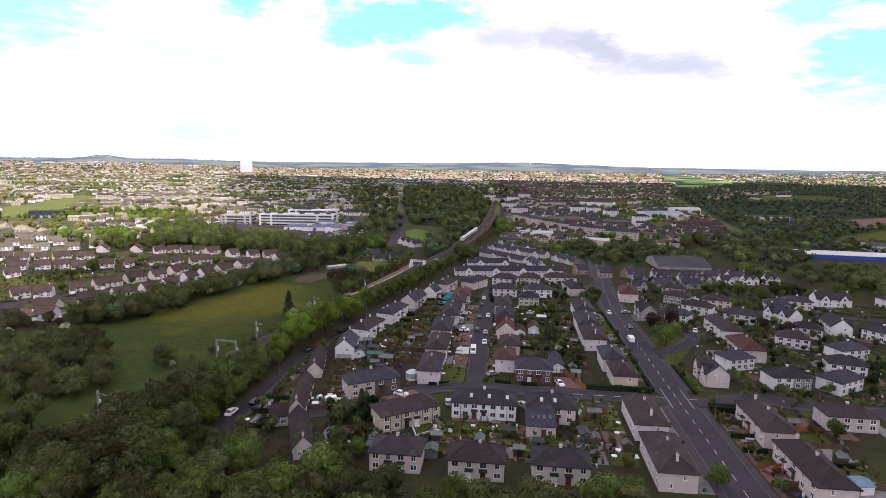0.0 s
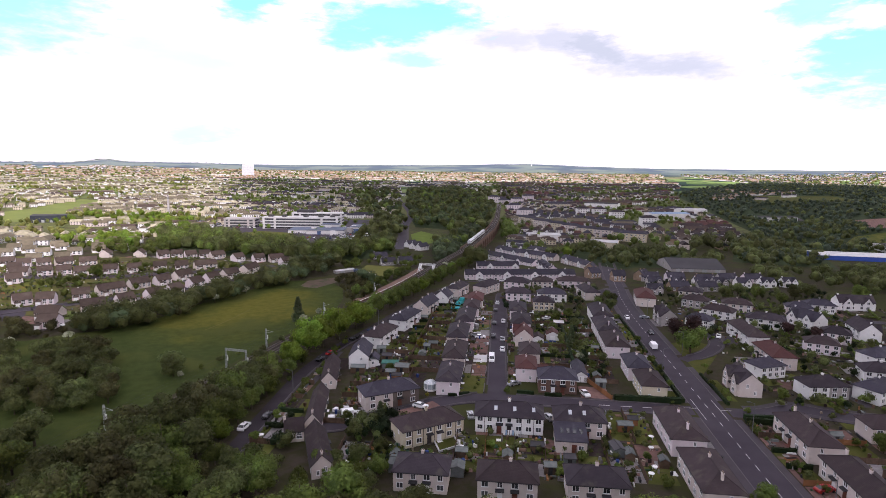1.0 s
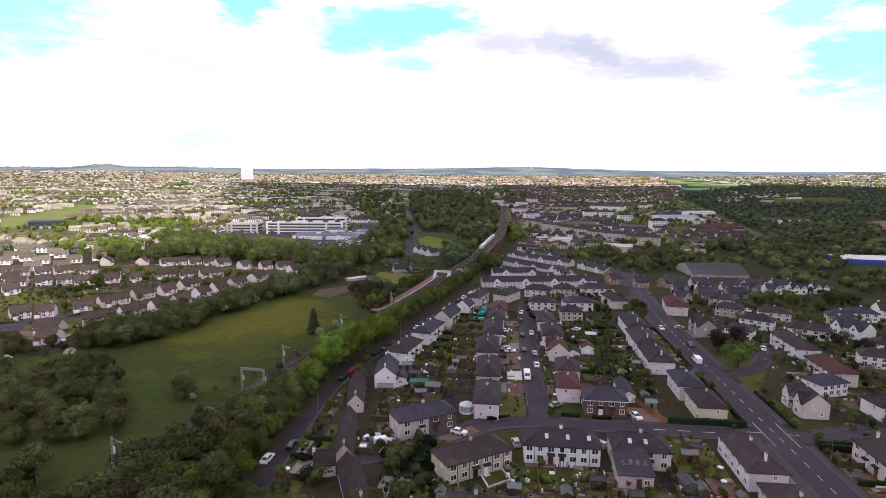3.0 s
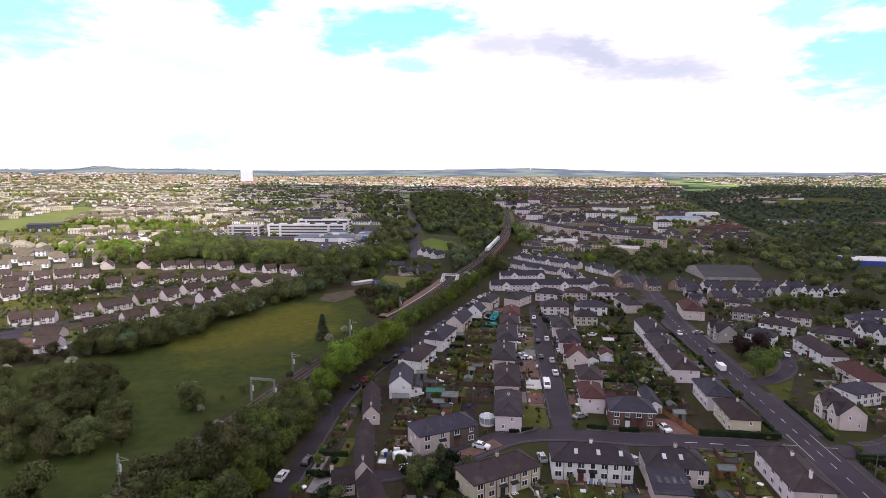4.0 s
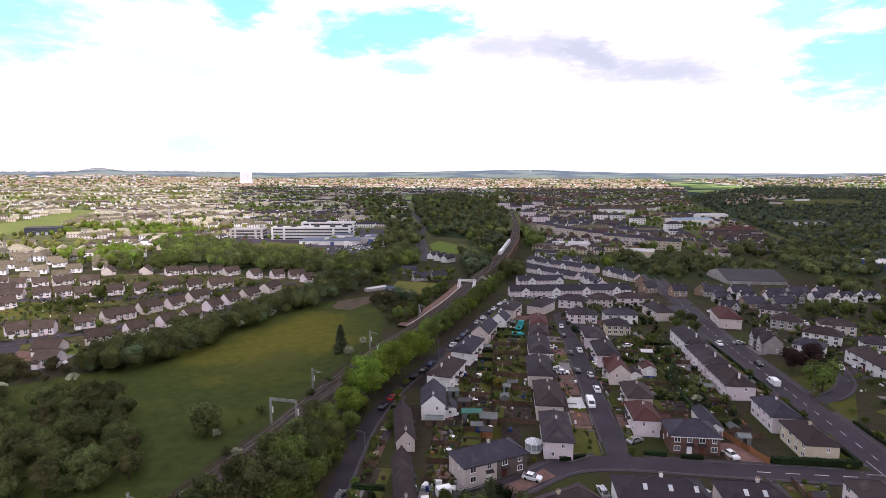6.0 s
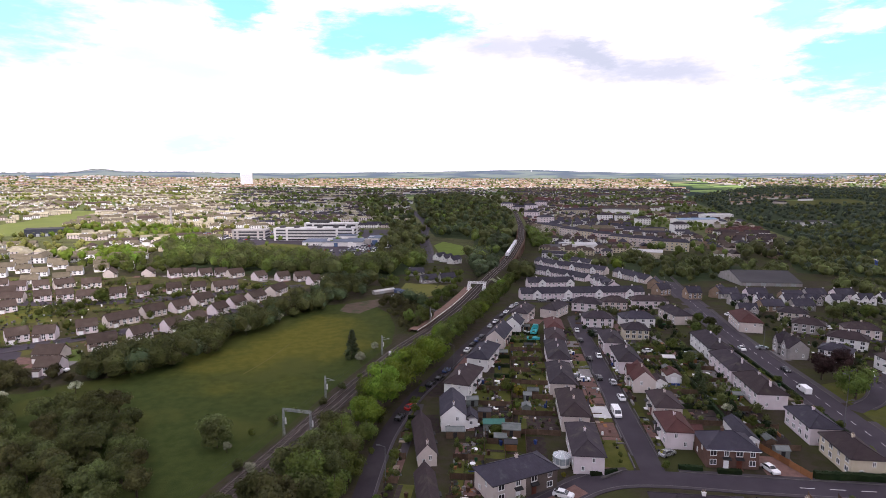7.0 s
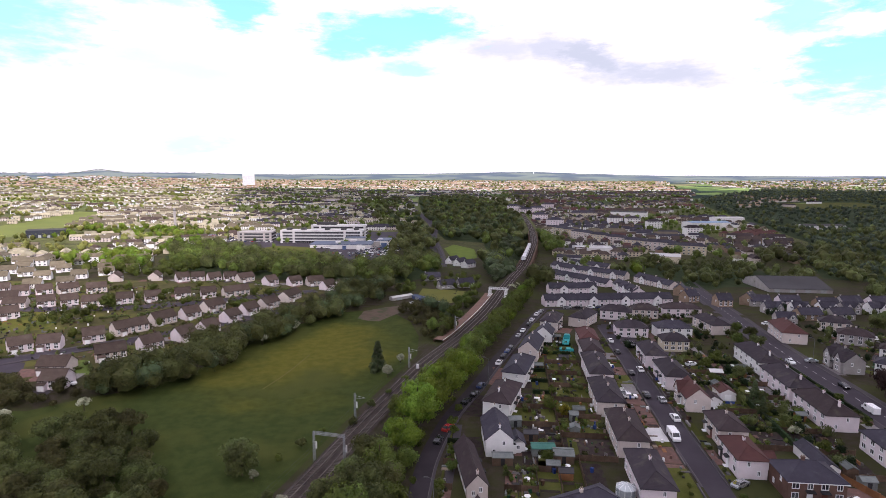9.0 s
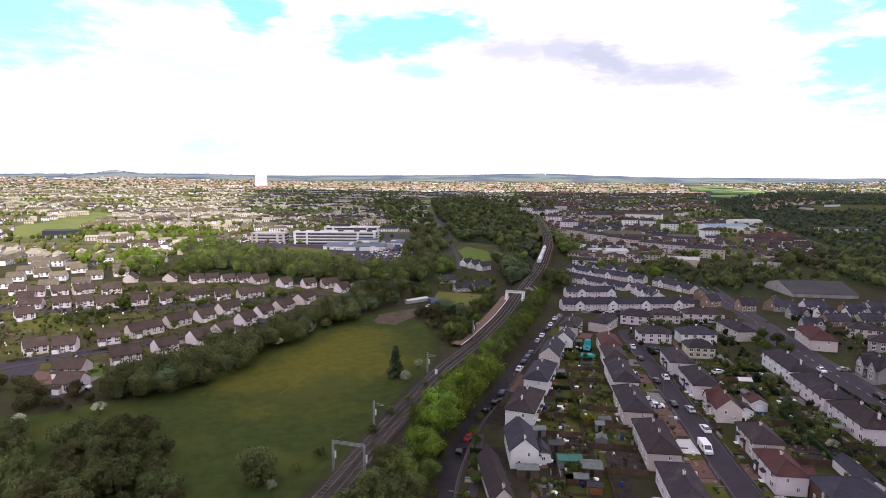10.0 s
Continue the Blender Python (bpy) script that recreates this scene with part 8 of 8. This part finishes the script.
fence(-30.5, 166, -30.5, 236)
strips(-40.5, -30.8, 160, 206, "x", 11.5, GREEN, True, 0.35, 0.7, 2)
strips(-36.0, -30.8, 206, 236, "x", 10.0, GREEN, True, 0.3, 0.7, 2)
strips(-11.0, -3.9, 150, 268, "x", 8.4, FRONT, False, 0.0, 0.35, 2)
for i in range(8):
    low_wall(-3.8, 151 + i * 15, -3.8, 158 + i * 15, 0.5)
strips(3.3, 5.6, 160, 250, "x", 7.6, ["lawn", "lawn", "chips", "lawn", "soil"], False, 0.0, 0.35, 1)
for i in range(6):
    low_wall(3.2, 162 + i * 15, 3.2, 169 + i * 15, 0.5)
strips(14.6, 25.4, 176, 252, "x", 10.4, BACK, True, 0.4, 0.8, 2)
strips(25.8, 37.4, 164, 254, "x", 10.6, BACK, True, 0.4, 0.8, 3)
hedge(25.6, 176, 25.6, 252, 1.6, 1.0)
strips(49.3, 53.0, 98, 140, "x", 8.6, FRONT, False, 0.0, 0.3, 1)
strips(49.3, 53.0, 152, 254, "x", 8.6, ["lawn", "lawn", "soil", "slabs"], False, 0.0, 0.3, 1)
hedge(53.3, 152, 53.3, 190, 1.3, 1.0)
hedge(53.3, 196, 53.3, 250, 1.1, 0.8)
hedge(34, 151.6, 52.5, 151.6, 1.8, 1.4)
hedge(6, 152.6, 11, 152.2, 1.2, 1.1)
hedge(14, 151.6, 19, 151.6, 1.2, 1.0)
hedge(-14, 147.6, -8, 149.6, 1.0, 0.9)
strips(-37.5, -22.5, 151.5, 165.0, "y", 5.0, ["lawn", "slabs", "lawn", "soil", "lawn"], True, 0.5, 0.9, 2)
strips(65.8, 71.2, 96, 140, "x", 8.0, FRONT, True, 0.0, 0.4, 2)
strips(65.8, 69.5, 155, 172, "x", 8.0, ["lawn", "lawn"], False, 0.0, 0.2, 1)
hedge(65.6, 152, 65.6, 176, 1.0, 0.9)
hedge(66.0, 141.0, 74.0, 140.6, 1.7, 1.3)
hedge(66.4, 143.2, 74.5, 143.4, 1.5, 1.1)
strips(79.5, 90, 96, 140, "x", 8.6, BACK, cuts=2)
strips(-9, 40, 107, 124.5, "y", 7.2, BACK, True, 0.7, 0.9, 3)
strips(-24, -9.5, 106.0, 114.5, "y", 7.0, BACK, True, 0.6, 0.9, 2)
strips(-44.5, -37.5, 126, 160, "x", 9.0, BACK, True, 0.4, 0.9, 2)
strips(-36.0, -22, 104.5, 117, "y", 6.0, BACK, True, 0.5, 0.9, 2)
strips(-58.4, -51.6, 104, 140, "x", 8.0, ["lawn", "lawn", "soil", "chips", "slabs"], True, 0.2, 0.6, 2)
strips(-58.4, -55.4, 140, 182, "x", 9.5, ["lawn", "lawn", "soil", "chips", "tar"], True, 0.0, 0.3, 2)
strips(28.5, 40, 125, 143, "y", 5.8, ["lawn", "lawn", "soil"], True, 0.6, 0.6, 2)
cell(24.6, 33.0, 150.4, 160.5, M_CHIPS, "chip_drive", "red-brown paved drive beside the brick house", 0.062)
fence(33.2, 150.8, 24.9, 172, M_ORANGE, 1.6)
cell(-8.6, -3.8, 178, 186.5, M_CONC, "patio", "pale grey paved front drive", 0.062)
cell(-11.0, -3.9, 151.5, 165, M_LAWN, "lawn", "green front lawn with paved centre", 0.062)
patch("drive", [(-28, 134.5), (-24.5, 132.6), (-15.5, 140.5), (-18, 143.5), (-21, 140.5)], M_CHIPS, "red-brown paved forecourt", lift=0.09)
patch("patio", [(-38.5, 136), (-35.5, 131), (-29, 135), (-31.5, 138.6)], M_SLABS, "paved front garden with low wall", lift=0.1)
low_wall(-35.6, 130.8, -29, 134.8, 0.8)
low_wall(-12, 146.2, -7.0, 149.6, 0.5)
patch("lawn", [(-15, 121.1), (-10, 122.7), (-8, 118.3), (-12.6, 114.6)], M_LAWN, "small green lawn with pale edging before the flats", lift=0.1)
for x0, y0, x1, y1 in ((-15, 121.1, -12.6, 114.6), (-12.6, 114.6, -8, 118.3), (-8, 118.3, -10, 122.7)):
    low_wall(x0, y0, x1, y1, 0.4, M_CONC)
for i in range(5):
    cell(-4.6 + i * 3.3, -1.6 + i * 3.3, 124.6, 126.2, (M_CHIPS, M_SLABS, M_TIMBER, M_SLABS, M_CHIPS)[i], "patio", "small paved terrace by the flats", 0.06)
# clothes poles and washing before the white flats
for i in range(7):
    m = Mesh()
    x = 2.2 + i * 0.55
    m.solid([(x, 124.3, 0.6), (x + 0.4, 124.35, 0.55), (x + 0.42, 124.3, 1.9), (x, 124.3, 1.9), (x, 124.34, 0.6), (x + 0.4, 124.39, 0.55), (x + 0.42, 124.34, 1.9), (x, 124.34, 1.9)],
            [(0, 1, 2, 3), (7, 6, 5, 4), (0, 4, 5, 1), (1, 5, 6, 2), (2, 6, 7, 3), (3, 7, 4, 0)])
    lone("laundry", m, (M_WHITE, S("blue_cloth", (0.2, 0.3, 0.45), (0.3, 0.4, 0.55), 2, 9), M_WHITE)[i % 3], "washing hung on a clothes line", "laundry", "washing on the line")
m = Mesh()
for x in (1.8, 6.4):
    m.tube((x, 124.3, 0), (x, 124.3, 2.1), 0.04, n=6)
m.tube((1.8, 124.3, 1.95), (6.4, 124.3, 1.95), 0.012, n=4)
lone("clothes_line", m, M_STEEL, "steel clothes poles with a line between", "clothes line")

# extension with roof panels
e = base("house_extension", 18.2, 121.6, 0, 0, "cream single-storey extension with dark roof and skylights", "extension")
m = Mesh()
m.box(-3.6, 3.6, -3.4, 4.4, -0.3, 2.9)
part("wall", m, WALLS["cream"], e)
m = Mesh()
m.prism([(-3.7, 2.9), (4.5, 4.3), (4.5, 4.5), (-3.7, 3.1)], 0, -3.9, 3.9)
part("roof", m, ROOFS["slate"], e)
for i in range(4):
    m = Mesh()
    x = -2.4 + i * 1.5
    m.solid([(x + a, b, 3.12 + (b + 3.7) * 0.171 + d) for d in (0.0, 0.07) for a, b in ((0, -0.6), (0.8, -0.6), (0.8, 1.4), (0, 1.4))],
            [(3, 2, 1, 0), (4, 5, 6, 7), (0, 1, 5, 4), (1, 2, 6, 5), (2, 3, 7, 6), (3, 0, 4, 7)])
    part("skylight", m, M_GLASS, e)
door(e, 0.6, -3.42, 0, 2, False)
window(e, 2.2, -3.42, 1.0, 0, 1.3, 1.1)
e = base("conservatory", -19.8, 152.0, 0, 0, "white framed glass conservatory beside a house", "conservatory")
for name, z0, z1, k in (("base_wall", -0.1, 0.6, 0),):
    m = Mesh()
    m.tube((0, 0, z0), (0, 0, z1), 2.0, 2.0, n=10)
    part(name, m, WALLS["white"], e)
m = Mesh()
m.tube((0, 0, 0.6), (0, 0, 2.2), 1.93, 1.93, n=10)
part("glazing", m, S("pale_glazing", (0.3, 0.34, 0.36), (0.42, 0.46, 0.48), 1, 3, 0.1, 0.0, spec=0.7), e)
m = Mesh()
m.tube((0, 0, 2.2), (0, 0, 3.1), 2.1, 0.2, n=10)
part("roof", m, S("pale_roof_glazing", (0.4, 0.44, 0.46), (0.5, 0.54, 0.56), 1, 3, 0.15, 0.0, spec=0.7), e)
for i in range(10):
    m = Mesh()
    a = 2 * math.pi * i / 10
    c, s = math.cos(a), math.sin(a)
    m.tube((1.98 * c, 1.98 * s, 0.6), (1.98 * c, 1.98 * s, 2.25), 0.06, n=4)
    m.tube((2.08 * c, 2.08 * s, 2.25), (0.2 * c, 0.2 * s, 3.15), 0.05, n=4)
    part("rib", m, M_WHITE, e)

# red-roofed annexes beside the street's houses
for x, y, L, W, h, roof in ((14.0, 168.5, 4.0, 4.0, 2.4, "red"), (20.5, 209.5, 4.6, 6.0, 2.6, "red"), (14.5, 203, 4.5, 5.0, 2.5, "brown"), (26.0, 170, 4.0, 12.0, 2.4, "slate")):
    e = base("outbuilding", x, y, land(x, y), 90 if W > L else 0, "single-storey garage outbuilding with pitched tile roof", "garage", "garages")
    L, W = max(L, W), min(L, W)
    m = Mesh()
    m.prism([(-W / 2, -0.2), (W / 2, -0.2), (W / 2, h), (0, h + 1.0), (-W / 2, h)], 0, -L / 2, L / 2)
    part("wall", m, WALLS["white"], e)
    part("roof", gable_roof(L, W, h, 1.2, 0.2), ROOFS[roof], e)
    m = Mesh()
    m.box(-L / 2 - 0.05, -L / 2 + 0.02, -0.9, 0.9, 0.05, 2.0)
    part("garage_door", m, M_WHITE, e)
for x, y, r, L, W, wall, roof in ((-41.8, 183, 10, 3.2, 2.2, M_FELT, M_FELT), (-38, 175.5, 0, 3.4, 2.4, M_TIMBER, M_GREYROOF), (-35.5, 168.5, 5, 5.4, 3.0, M_FELT, S("green_felt_roof", (0.04, 0.12, 0.1), (0.06, 0.16, 0.13), 1, 5, 0.9)),
                                  (-45, 163, 5, 4.6, 2.6, M_TIMBER, M_FELT), (-31, 166, 0, 4.6, 4.0, M_TIMBER, M_FELT), (-21, 106.5, 0, 3.2, 4.2, M_FELT, M_FELT), (-7.5, 106, 90, 3.2, 2.8, M_FELT, M_FELT), (33, 132, 0, 3.6, 2.4, M_ORANGE, M_FELT),
                                  (28.8, 119.5, 100, 4.2, 2.6, M_FELT, M_GREYROOF), (31.5, 161, 0, 3.0, 2.2, M_FELT, M_FELT), (-26, 188, 0, 2.2, 2.0, M_FELT, M_FELT), (24.5, 228, 0, 4.0, 3.0, M_TIMBER, M_CONC), (12.6, 109, 0, 2.6, 2.2, M_TIMBER, M_FELT),
                                  (82, 104, 10, 7, 4, WALLS["white"], S("blue_sheet_roof", (0.12, 0.2, 0.28), (0.18, 0.27, 0.36), 0.5, 4, 0.6)), (103, 122, 0, 4, 3, M_TIMBER, M_FELT)):
    garden_shed(x, y, r, L, W, 2.1, wall, roof)
# caravan and white boxes in the yard
for x, y, L, W, h, r in ((-39.2, 130.4, 3.0, 1.9, 2.1, 25), (-42.6, 127.0, 1.6, 1.5, 1.6, 10), (-40.8, 134.5, 1.4, 1.2, 1.2, 30), (-43.4, 133.0, 1.6, 1.0, 1.0, 70), (-37.6, 126.6, 2.2, 1.3, 1.2, 15)):
    m = Mesh()
    m.prism([(-W / 2, 0.25), (W / 2, 0.25), (W / 2, h - 0.15), (W / 2 - 0.15, h), (-W / 2 + 0.15, h), (-W / 2, h - 0.15)], 0, -L / 2, L / 2, 0)
    m.box(-L / 2 + 0.2, L / 2 - 0.2, -W / 2 + 0.15, W / 2 - 0.15, 0.0, 0.26, 1)
    lone("storage_box", m, [M_WHITE, M_DARK], "white plastic storage cabin in a cluttered yard", "cabin", "white cabins in the yard", at=pose(x, y, 0.03, 0, 0, r))

# teal lorry with crane in a yard
e = base("lorry", -20.0, 262, land(-20, 262), 80, "teal flatbed lorry with cab parked in a yard", "lorry")
m = Mesh()
m.prism([(-1.2, 0.6), (1.2, 0.6), (1.2, 2.4), (0.9, 2.9), (-0.9, 2.9), (-1.2, 2.4)], 0, 2.2, 4.4)
part("cab", m, M_TEAL, e)
m = Mesh()
m.box(-4.4, 2.0, -1.25, 1.25, 0.9, 1.3)
m.box(-4.4, 2.0, -1.25, -1.15, 1.3, 2.1)
m.box(-4.4, 2.0, 1.15, 1.25, 1.3, 2.1)
part("flatbed", m, M_TEAL, e)
m = Mesh()
m.box(4.38, 4.46, -1.0, 1.0, 1.6, 2.4)
part("windscreen", m, M_GLASS, e)
for x in (-3.2, -1.8, 3.3):
    for y in (-1.1, 1.1):
        m = Mesh()
        m.tube((x, y - 0.15, 0.48), (x, y + 0.15, 0.48), 0.48, n=12)
        part("wheel", m, M_TYRE, e)
m = Mesh()
m.box(-3, 2.0, -4.6, -2.0, 0.0, 1.2)
lone("skip", m, M_TEAL, "teal steel skip beside the lorry", "skip", at=pose(-20.5, 255, land(-20.5, 255), 0, 0, 0))

# ---- vehicles ----


def car_body():
    m = Mesh()
    side = [(-2.1, 0.3), (2.1, 0.3), (2.12, 0.7), (1.95, 0.92), (1.15, 1.0), (-1.95, 1.02), (-2.12, 0.75)]
    m.prism(side, 1, -0.86, 0.86)
    k = len(m.v)
    roof = [(0.95, 1.0), (0.25, 1.45), (-1.1, 1.47), (-1.85, 1.02)]
    m.solid([(x, s * (0.8 if z < 1.2 else 0.62), z) for s in (-1, 1) for x, z in roof], [(0, 1, 5, 4), (1, 2, 6, 5), (2, 3, 7, 6), (0, 3, 2, 1), (4, 5, 6, 7), (3, 0, 4, 7)])
    return m


def car_glass():
    m = Mesh()
    g = [(0.9, 1.04), (0.3, 1.4), (-1.1, 1.42), (-1.72, 1.05)]
    for s in (-1, 1):
        m.solid([(x, s * ((0.81 if z < 1.2 else 0.645)), z) for x, z in g] + [(x, s * 0.5, z) for x, z in g], [(0, 1, 2, 3), (7, 6, 5, 4), (0, 4, 5, 1), (1, 5, 6, 2), (2, 6, 7, 3), (3, 7, 4, 0)])
    for (x0, z0), (x1, z1) in (((0.97, 1.03), (0.3, 1.45)), ((-1.88, 1.06), (-1.14, 1.48))):
        m.solid([(x0, -0.7, z0), (x0, 0.7, z0), (x1, 0.56, z1), (x1, -0.56, z1), (x0 * 0.97, -0.7, z0 - 0.02), (x0 * 0.97, 0.7, z0 - 0.02), (x1 * 0.97, 0.56, z1 - 0.03), (x1 * 0.97, -0.56, z1 - 0.03)],
                [(0, 1, 2, 3), (7, 6, 5, 4), (0, 4, 5, 1), (1, 5, 6, 2), (2, 6, 7, 3), (3, 7, 4, 0)])
    return m


def van_body():
    m = Mesh()
    m.prism([(-2.7, 0.35), (2.7, 0.35), (2.72, 0.95), (2.1, 1.2), (1.4, 2.05), (1.1, 2.15), (-2.6, 2.15), (-2.7, 2.05)], 1, -0.95, 0.95)
    return m


def van_glass():
    m = Mesh()
    m.solid([(2.08, -0.8, 1.25), (2.08, 0.8, 1.25), (1.44, 0.75, 2.02), (1.44, -0.75, 2.02), (2.0, -0.8, 1.2), (2.0, 0.8, 1.2), (1.36, 0.75, 1.98), (1.36, -0.75, 1.98)], [(0, 1, 2, 3), (7, 6, 5, 4), (0, 4, 5, 1), (1, 5, 6, 2), (2, 6, 7, 3), (3, 7, 4, 0)])
    for s in (-1, 1):
        m.box(0.4, 1.35, s * 0.96 - 0.01, s * 0.96 + 0.01, 1.25, 1.85)
    return m


def wheel_mesh():
    m = Mesh()
    m.tube((0, -0.1, 0), (0, 0.1, 0), 0.32, n=12)
    return m


def lamp_mesh():
    m = Mesh()
    m.box(-0.03, 0.03, -0.18, 0.18, -0.08, 0.08)
    return m


def vehicle(x, y, rot, paint="white", van=False, group="parked cars"):
    name = "van" if van else "car"
    e = base(name, x, y, land(x, y) + 0.06, rot, f"{paint} panel van on the street" if van else f"{paint} hatchback car parked by houses", name, group)
    part("body", van_body if van else car_body, CAR[paint], e, key=(name, "body", paint))
    part("glazing", van_glass if van else car_glass, M_GLASS, e, key=(name, "glass"))
    a, b = (1.75, 0.88) if van else (1.32, 0.78)
    for sx in (-1, 1):
        for sy in (-1, 1):
            part("wheel", wheel_mesh, M_TYRE, e, key="wheel", at=pose(sx * a, sy * b, 0.32))
    for sy in (-1, 1):
        part("headlight", lamp_mesh, M_WHITE, e, key="headlamp", at=pose(2.68 if van else 2.06, sy * 0.6, 0.78))


vehicle(-2.3, 180.2, -88, "white", True, "vans")
vehicle(57.3, 203, 90, "white", True, "vans")
for x, y, rot, c in ((1.3, 191.5, 92, "white"), (1.2, 204, 92, "silver"), (-2.4, 207.5, 90, "black"), (1.3, 231, 90, "white"), (-2.5, 227, 90, "black"), (-2.5, 251, 90, "black"), (-9.2, 233, 10, "white"), (-1.9, 267, 88, "white"), (5.4, 259, 0, "black"), (5.2, 264, 0, "black"),
                     (-9.3, 208, 5, "silver"), (5.2, 158.6, 35, "silver"), (-6.6, 134.5, 100, "silver"), (14.2, 136, 115, "silver"), (60.9, 222, -90, "black"), (69.2, 109, 20, "red"), (-63.2, 120, 88, "white"), (-60.0, 127, 88, "black"), (-20.8, 138.6, -20, "white"),
                     (25.9, 153.6, -72, "white"), (-60.6, 171.5, 78, "black"), (-58.9, 178.5, 66, "red"), (-55.4, 196, 68, "black"), (-53.2, 202, 70, "black"), (-51.6, 209, 70, "blue"), (-46.2, 232, 76, "white"), (-44.6, 240, 76, "black"), (-43.2, 246.5, 76, "blue"),
                     (-41.8, 252, 76, "black"), (-38.6, 270, 77, "silver"), (-36.4, 279, 77, "white"), (-33.6, 291, 77, "black"), (-31.6, 300, 76, "white"), (-28.6, 313, 72, "white"), (-26, 320, 70, "silver"),
                     (64.5, 248, 10, "silver"), (75, 307, 20, "white"), (94, 288, 40, "white"), (97.5, 282, 10, "white"), (108, 287, -60, "white"), (117.5, 176.5, 20, "silver"), (20.5, 239, 20, "white"), (-179, 196, 5, "white"), (-191, 202, 20, "red"),
                     (56.5, 246, -92, "white"), (81.5, 130, 10, "red"), (87, 221, 70, "white"), (103, 175, 60, "silver"), (125, 188, 20, "white"), (-12, 331.5, 12, "silver"), (-6, 333, 12, "black"), (0, 334, 12, "white"), (5, 335, 12, "blue"), (11, 336, 12, "silver"),
                     (17, 337, 12, "white"), (24, 338, 12, "black"), (30, 339, 12, "white"), (-90.0, 318.5, 10, "white"), (-7.5, 205.5, 5, "white")):
    vehicle(x, y, rot, c)
for i in range(12):
    vehicle(-205 + (i % 9) * 6.5 + gr.uniform(-1, 1), 545 + (i // 9) * 18 + gr.uniform(-1, 1), 100, ("white", "silver", "black", "blue", "red")[i % 5], group="cars by the hospital")



def far_cars(areas, seed):
    """Cars in far car parks, rows of small bodies with cabins."""
    rng = random.Random(seed)
    m = Mesh()
    for x0, x1, y0, y1, turn in areas:
        c, s = math.cos(radians(turn)), math.sin(radians(turn))
        y = y0
        while y < y1:
            x = x0
            while x < x1:
                if rng.random() < 0.75:
                    z = land(x, y) + 0.1
                    mi = rng.choice((0, 0, 1, 2, 2, 3, 4))
                    for a, b, w, h0, h1, q in ((-2.0, 2.0, 0.85, 0.2, 0.95, mi), (-1.6, 0.7, 0.72, 0.95, 1.45, 5)):
                        p = [(x + c * u - s * v, y + s * u + c * v) for u, v in ((-w, a), (w, a), (w, b), (-w, b))]
                        m.solid([(u, v, z + h0) for u, v in p] + [(u, v, z + h1) for u, v in p], [(4, 5, 6, 7), (0, 1, 5, 4), (1, 2, 6, 5), (2, 3, 7, 6), (3, 0, 4, 7)], q)
                x += 2.7
            y += 9.5
    me = bpy.data.meshes.new("parked_cars")
    me.from_pydata(m.v, [], m.f)
    for q in [CAR[k] for k in ("white", "black", "silver", "red", "blue")] + [M_GLASS]:
        me.materials.append(q)
    me.polygons.foreach_set("material_index", m.m)
    tagged(new("parked_cars", me), "rows of cars in hospital car parks", "cars", kind="stuff")


far_cars([(-186, -146, 560, 640, 6), (-235, -190, 600, 620, 6), (-440, -350, 600, 700, 20), (-330, -300, 640, 740, 6), (30, 58, 560, 572, 4)], 61)

# ---- street furniture ----


def street_lamp(x, y, rot):
    e = base("street_lamp", x, y, land(x, y), rot, "tall grey steel street lamp beside the road", "street lamp", "street lamps")

    def pole():
        m = Mesh()
        m.tube((0, 0, -0.3), (0, 0, 8.2), 0.11, 0.07, n=8)
        m.tube((0, 0, 8.2), (1.3, 0, 8.6), 0.05, n=6)
        return m

    def head():
        m = Mesh()
        m.prism([(-0.15, 8.5), (0.15, 8.5), (0.1, 8.68), (-0.1, 8.68)], 0, 1.1, 1.9)
        return m
    part("pole", pole, M_LAMPPOST, e, key="lpole")
    part("lamp_head", head, M_LAMPPOST, e, key="lhead")


for x, y, r in ((66.2, 100, 180), (64.9, 134.2, 180), (65.6, 196, 180), (66, 250, 180), (53.6, 176, 0), (-4.2, 212, 0), (-58.0, 140, 180), (-49.5, 212, 160)):
    street_lamp(x, y, r)
m = Mesh()
m.box(-0.4, 0.4, -0.3, 0.3, 0.0, 1.5)
m.box(-0.45, 0.45, -0.35, 0.35, 1.5, 1.58)
lone("signal_cabinet", m, M_WHITE, "white railway equipment cabinet beside the line", "cabinet", at=pose(-73.6, 223, 0.2))
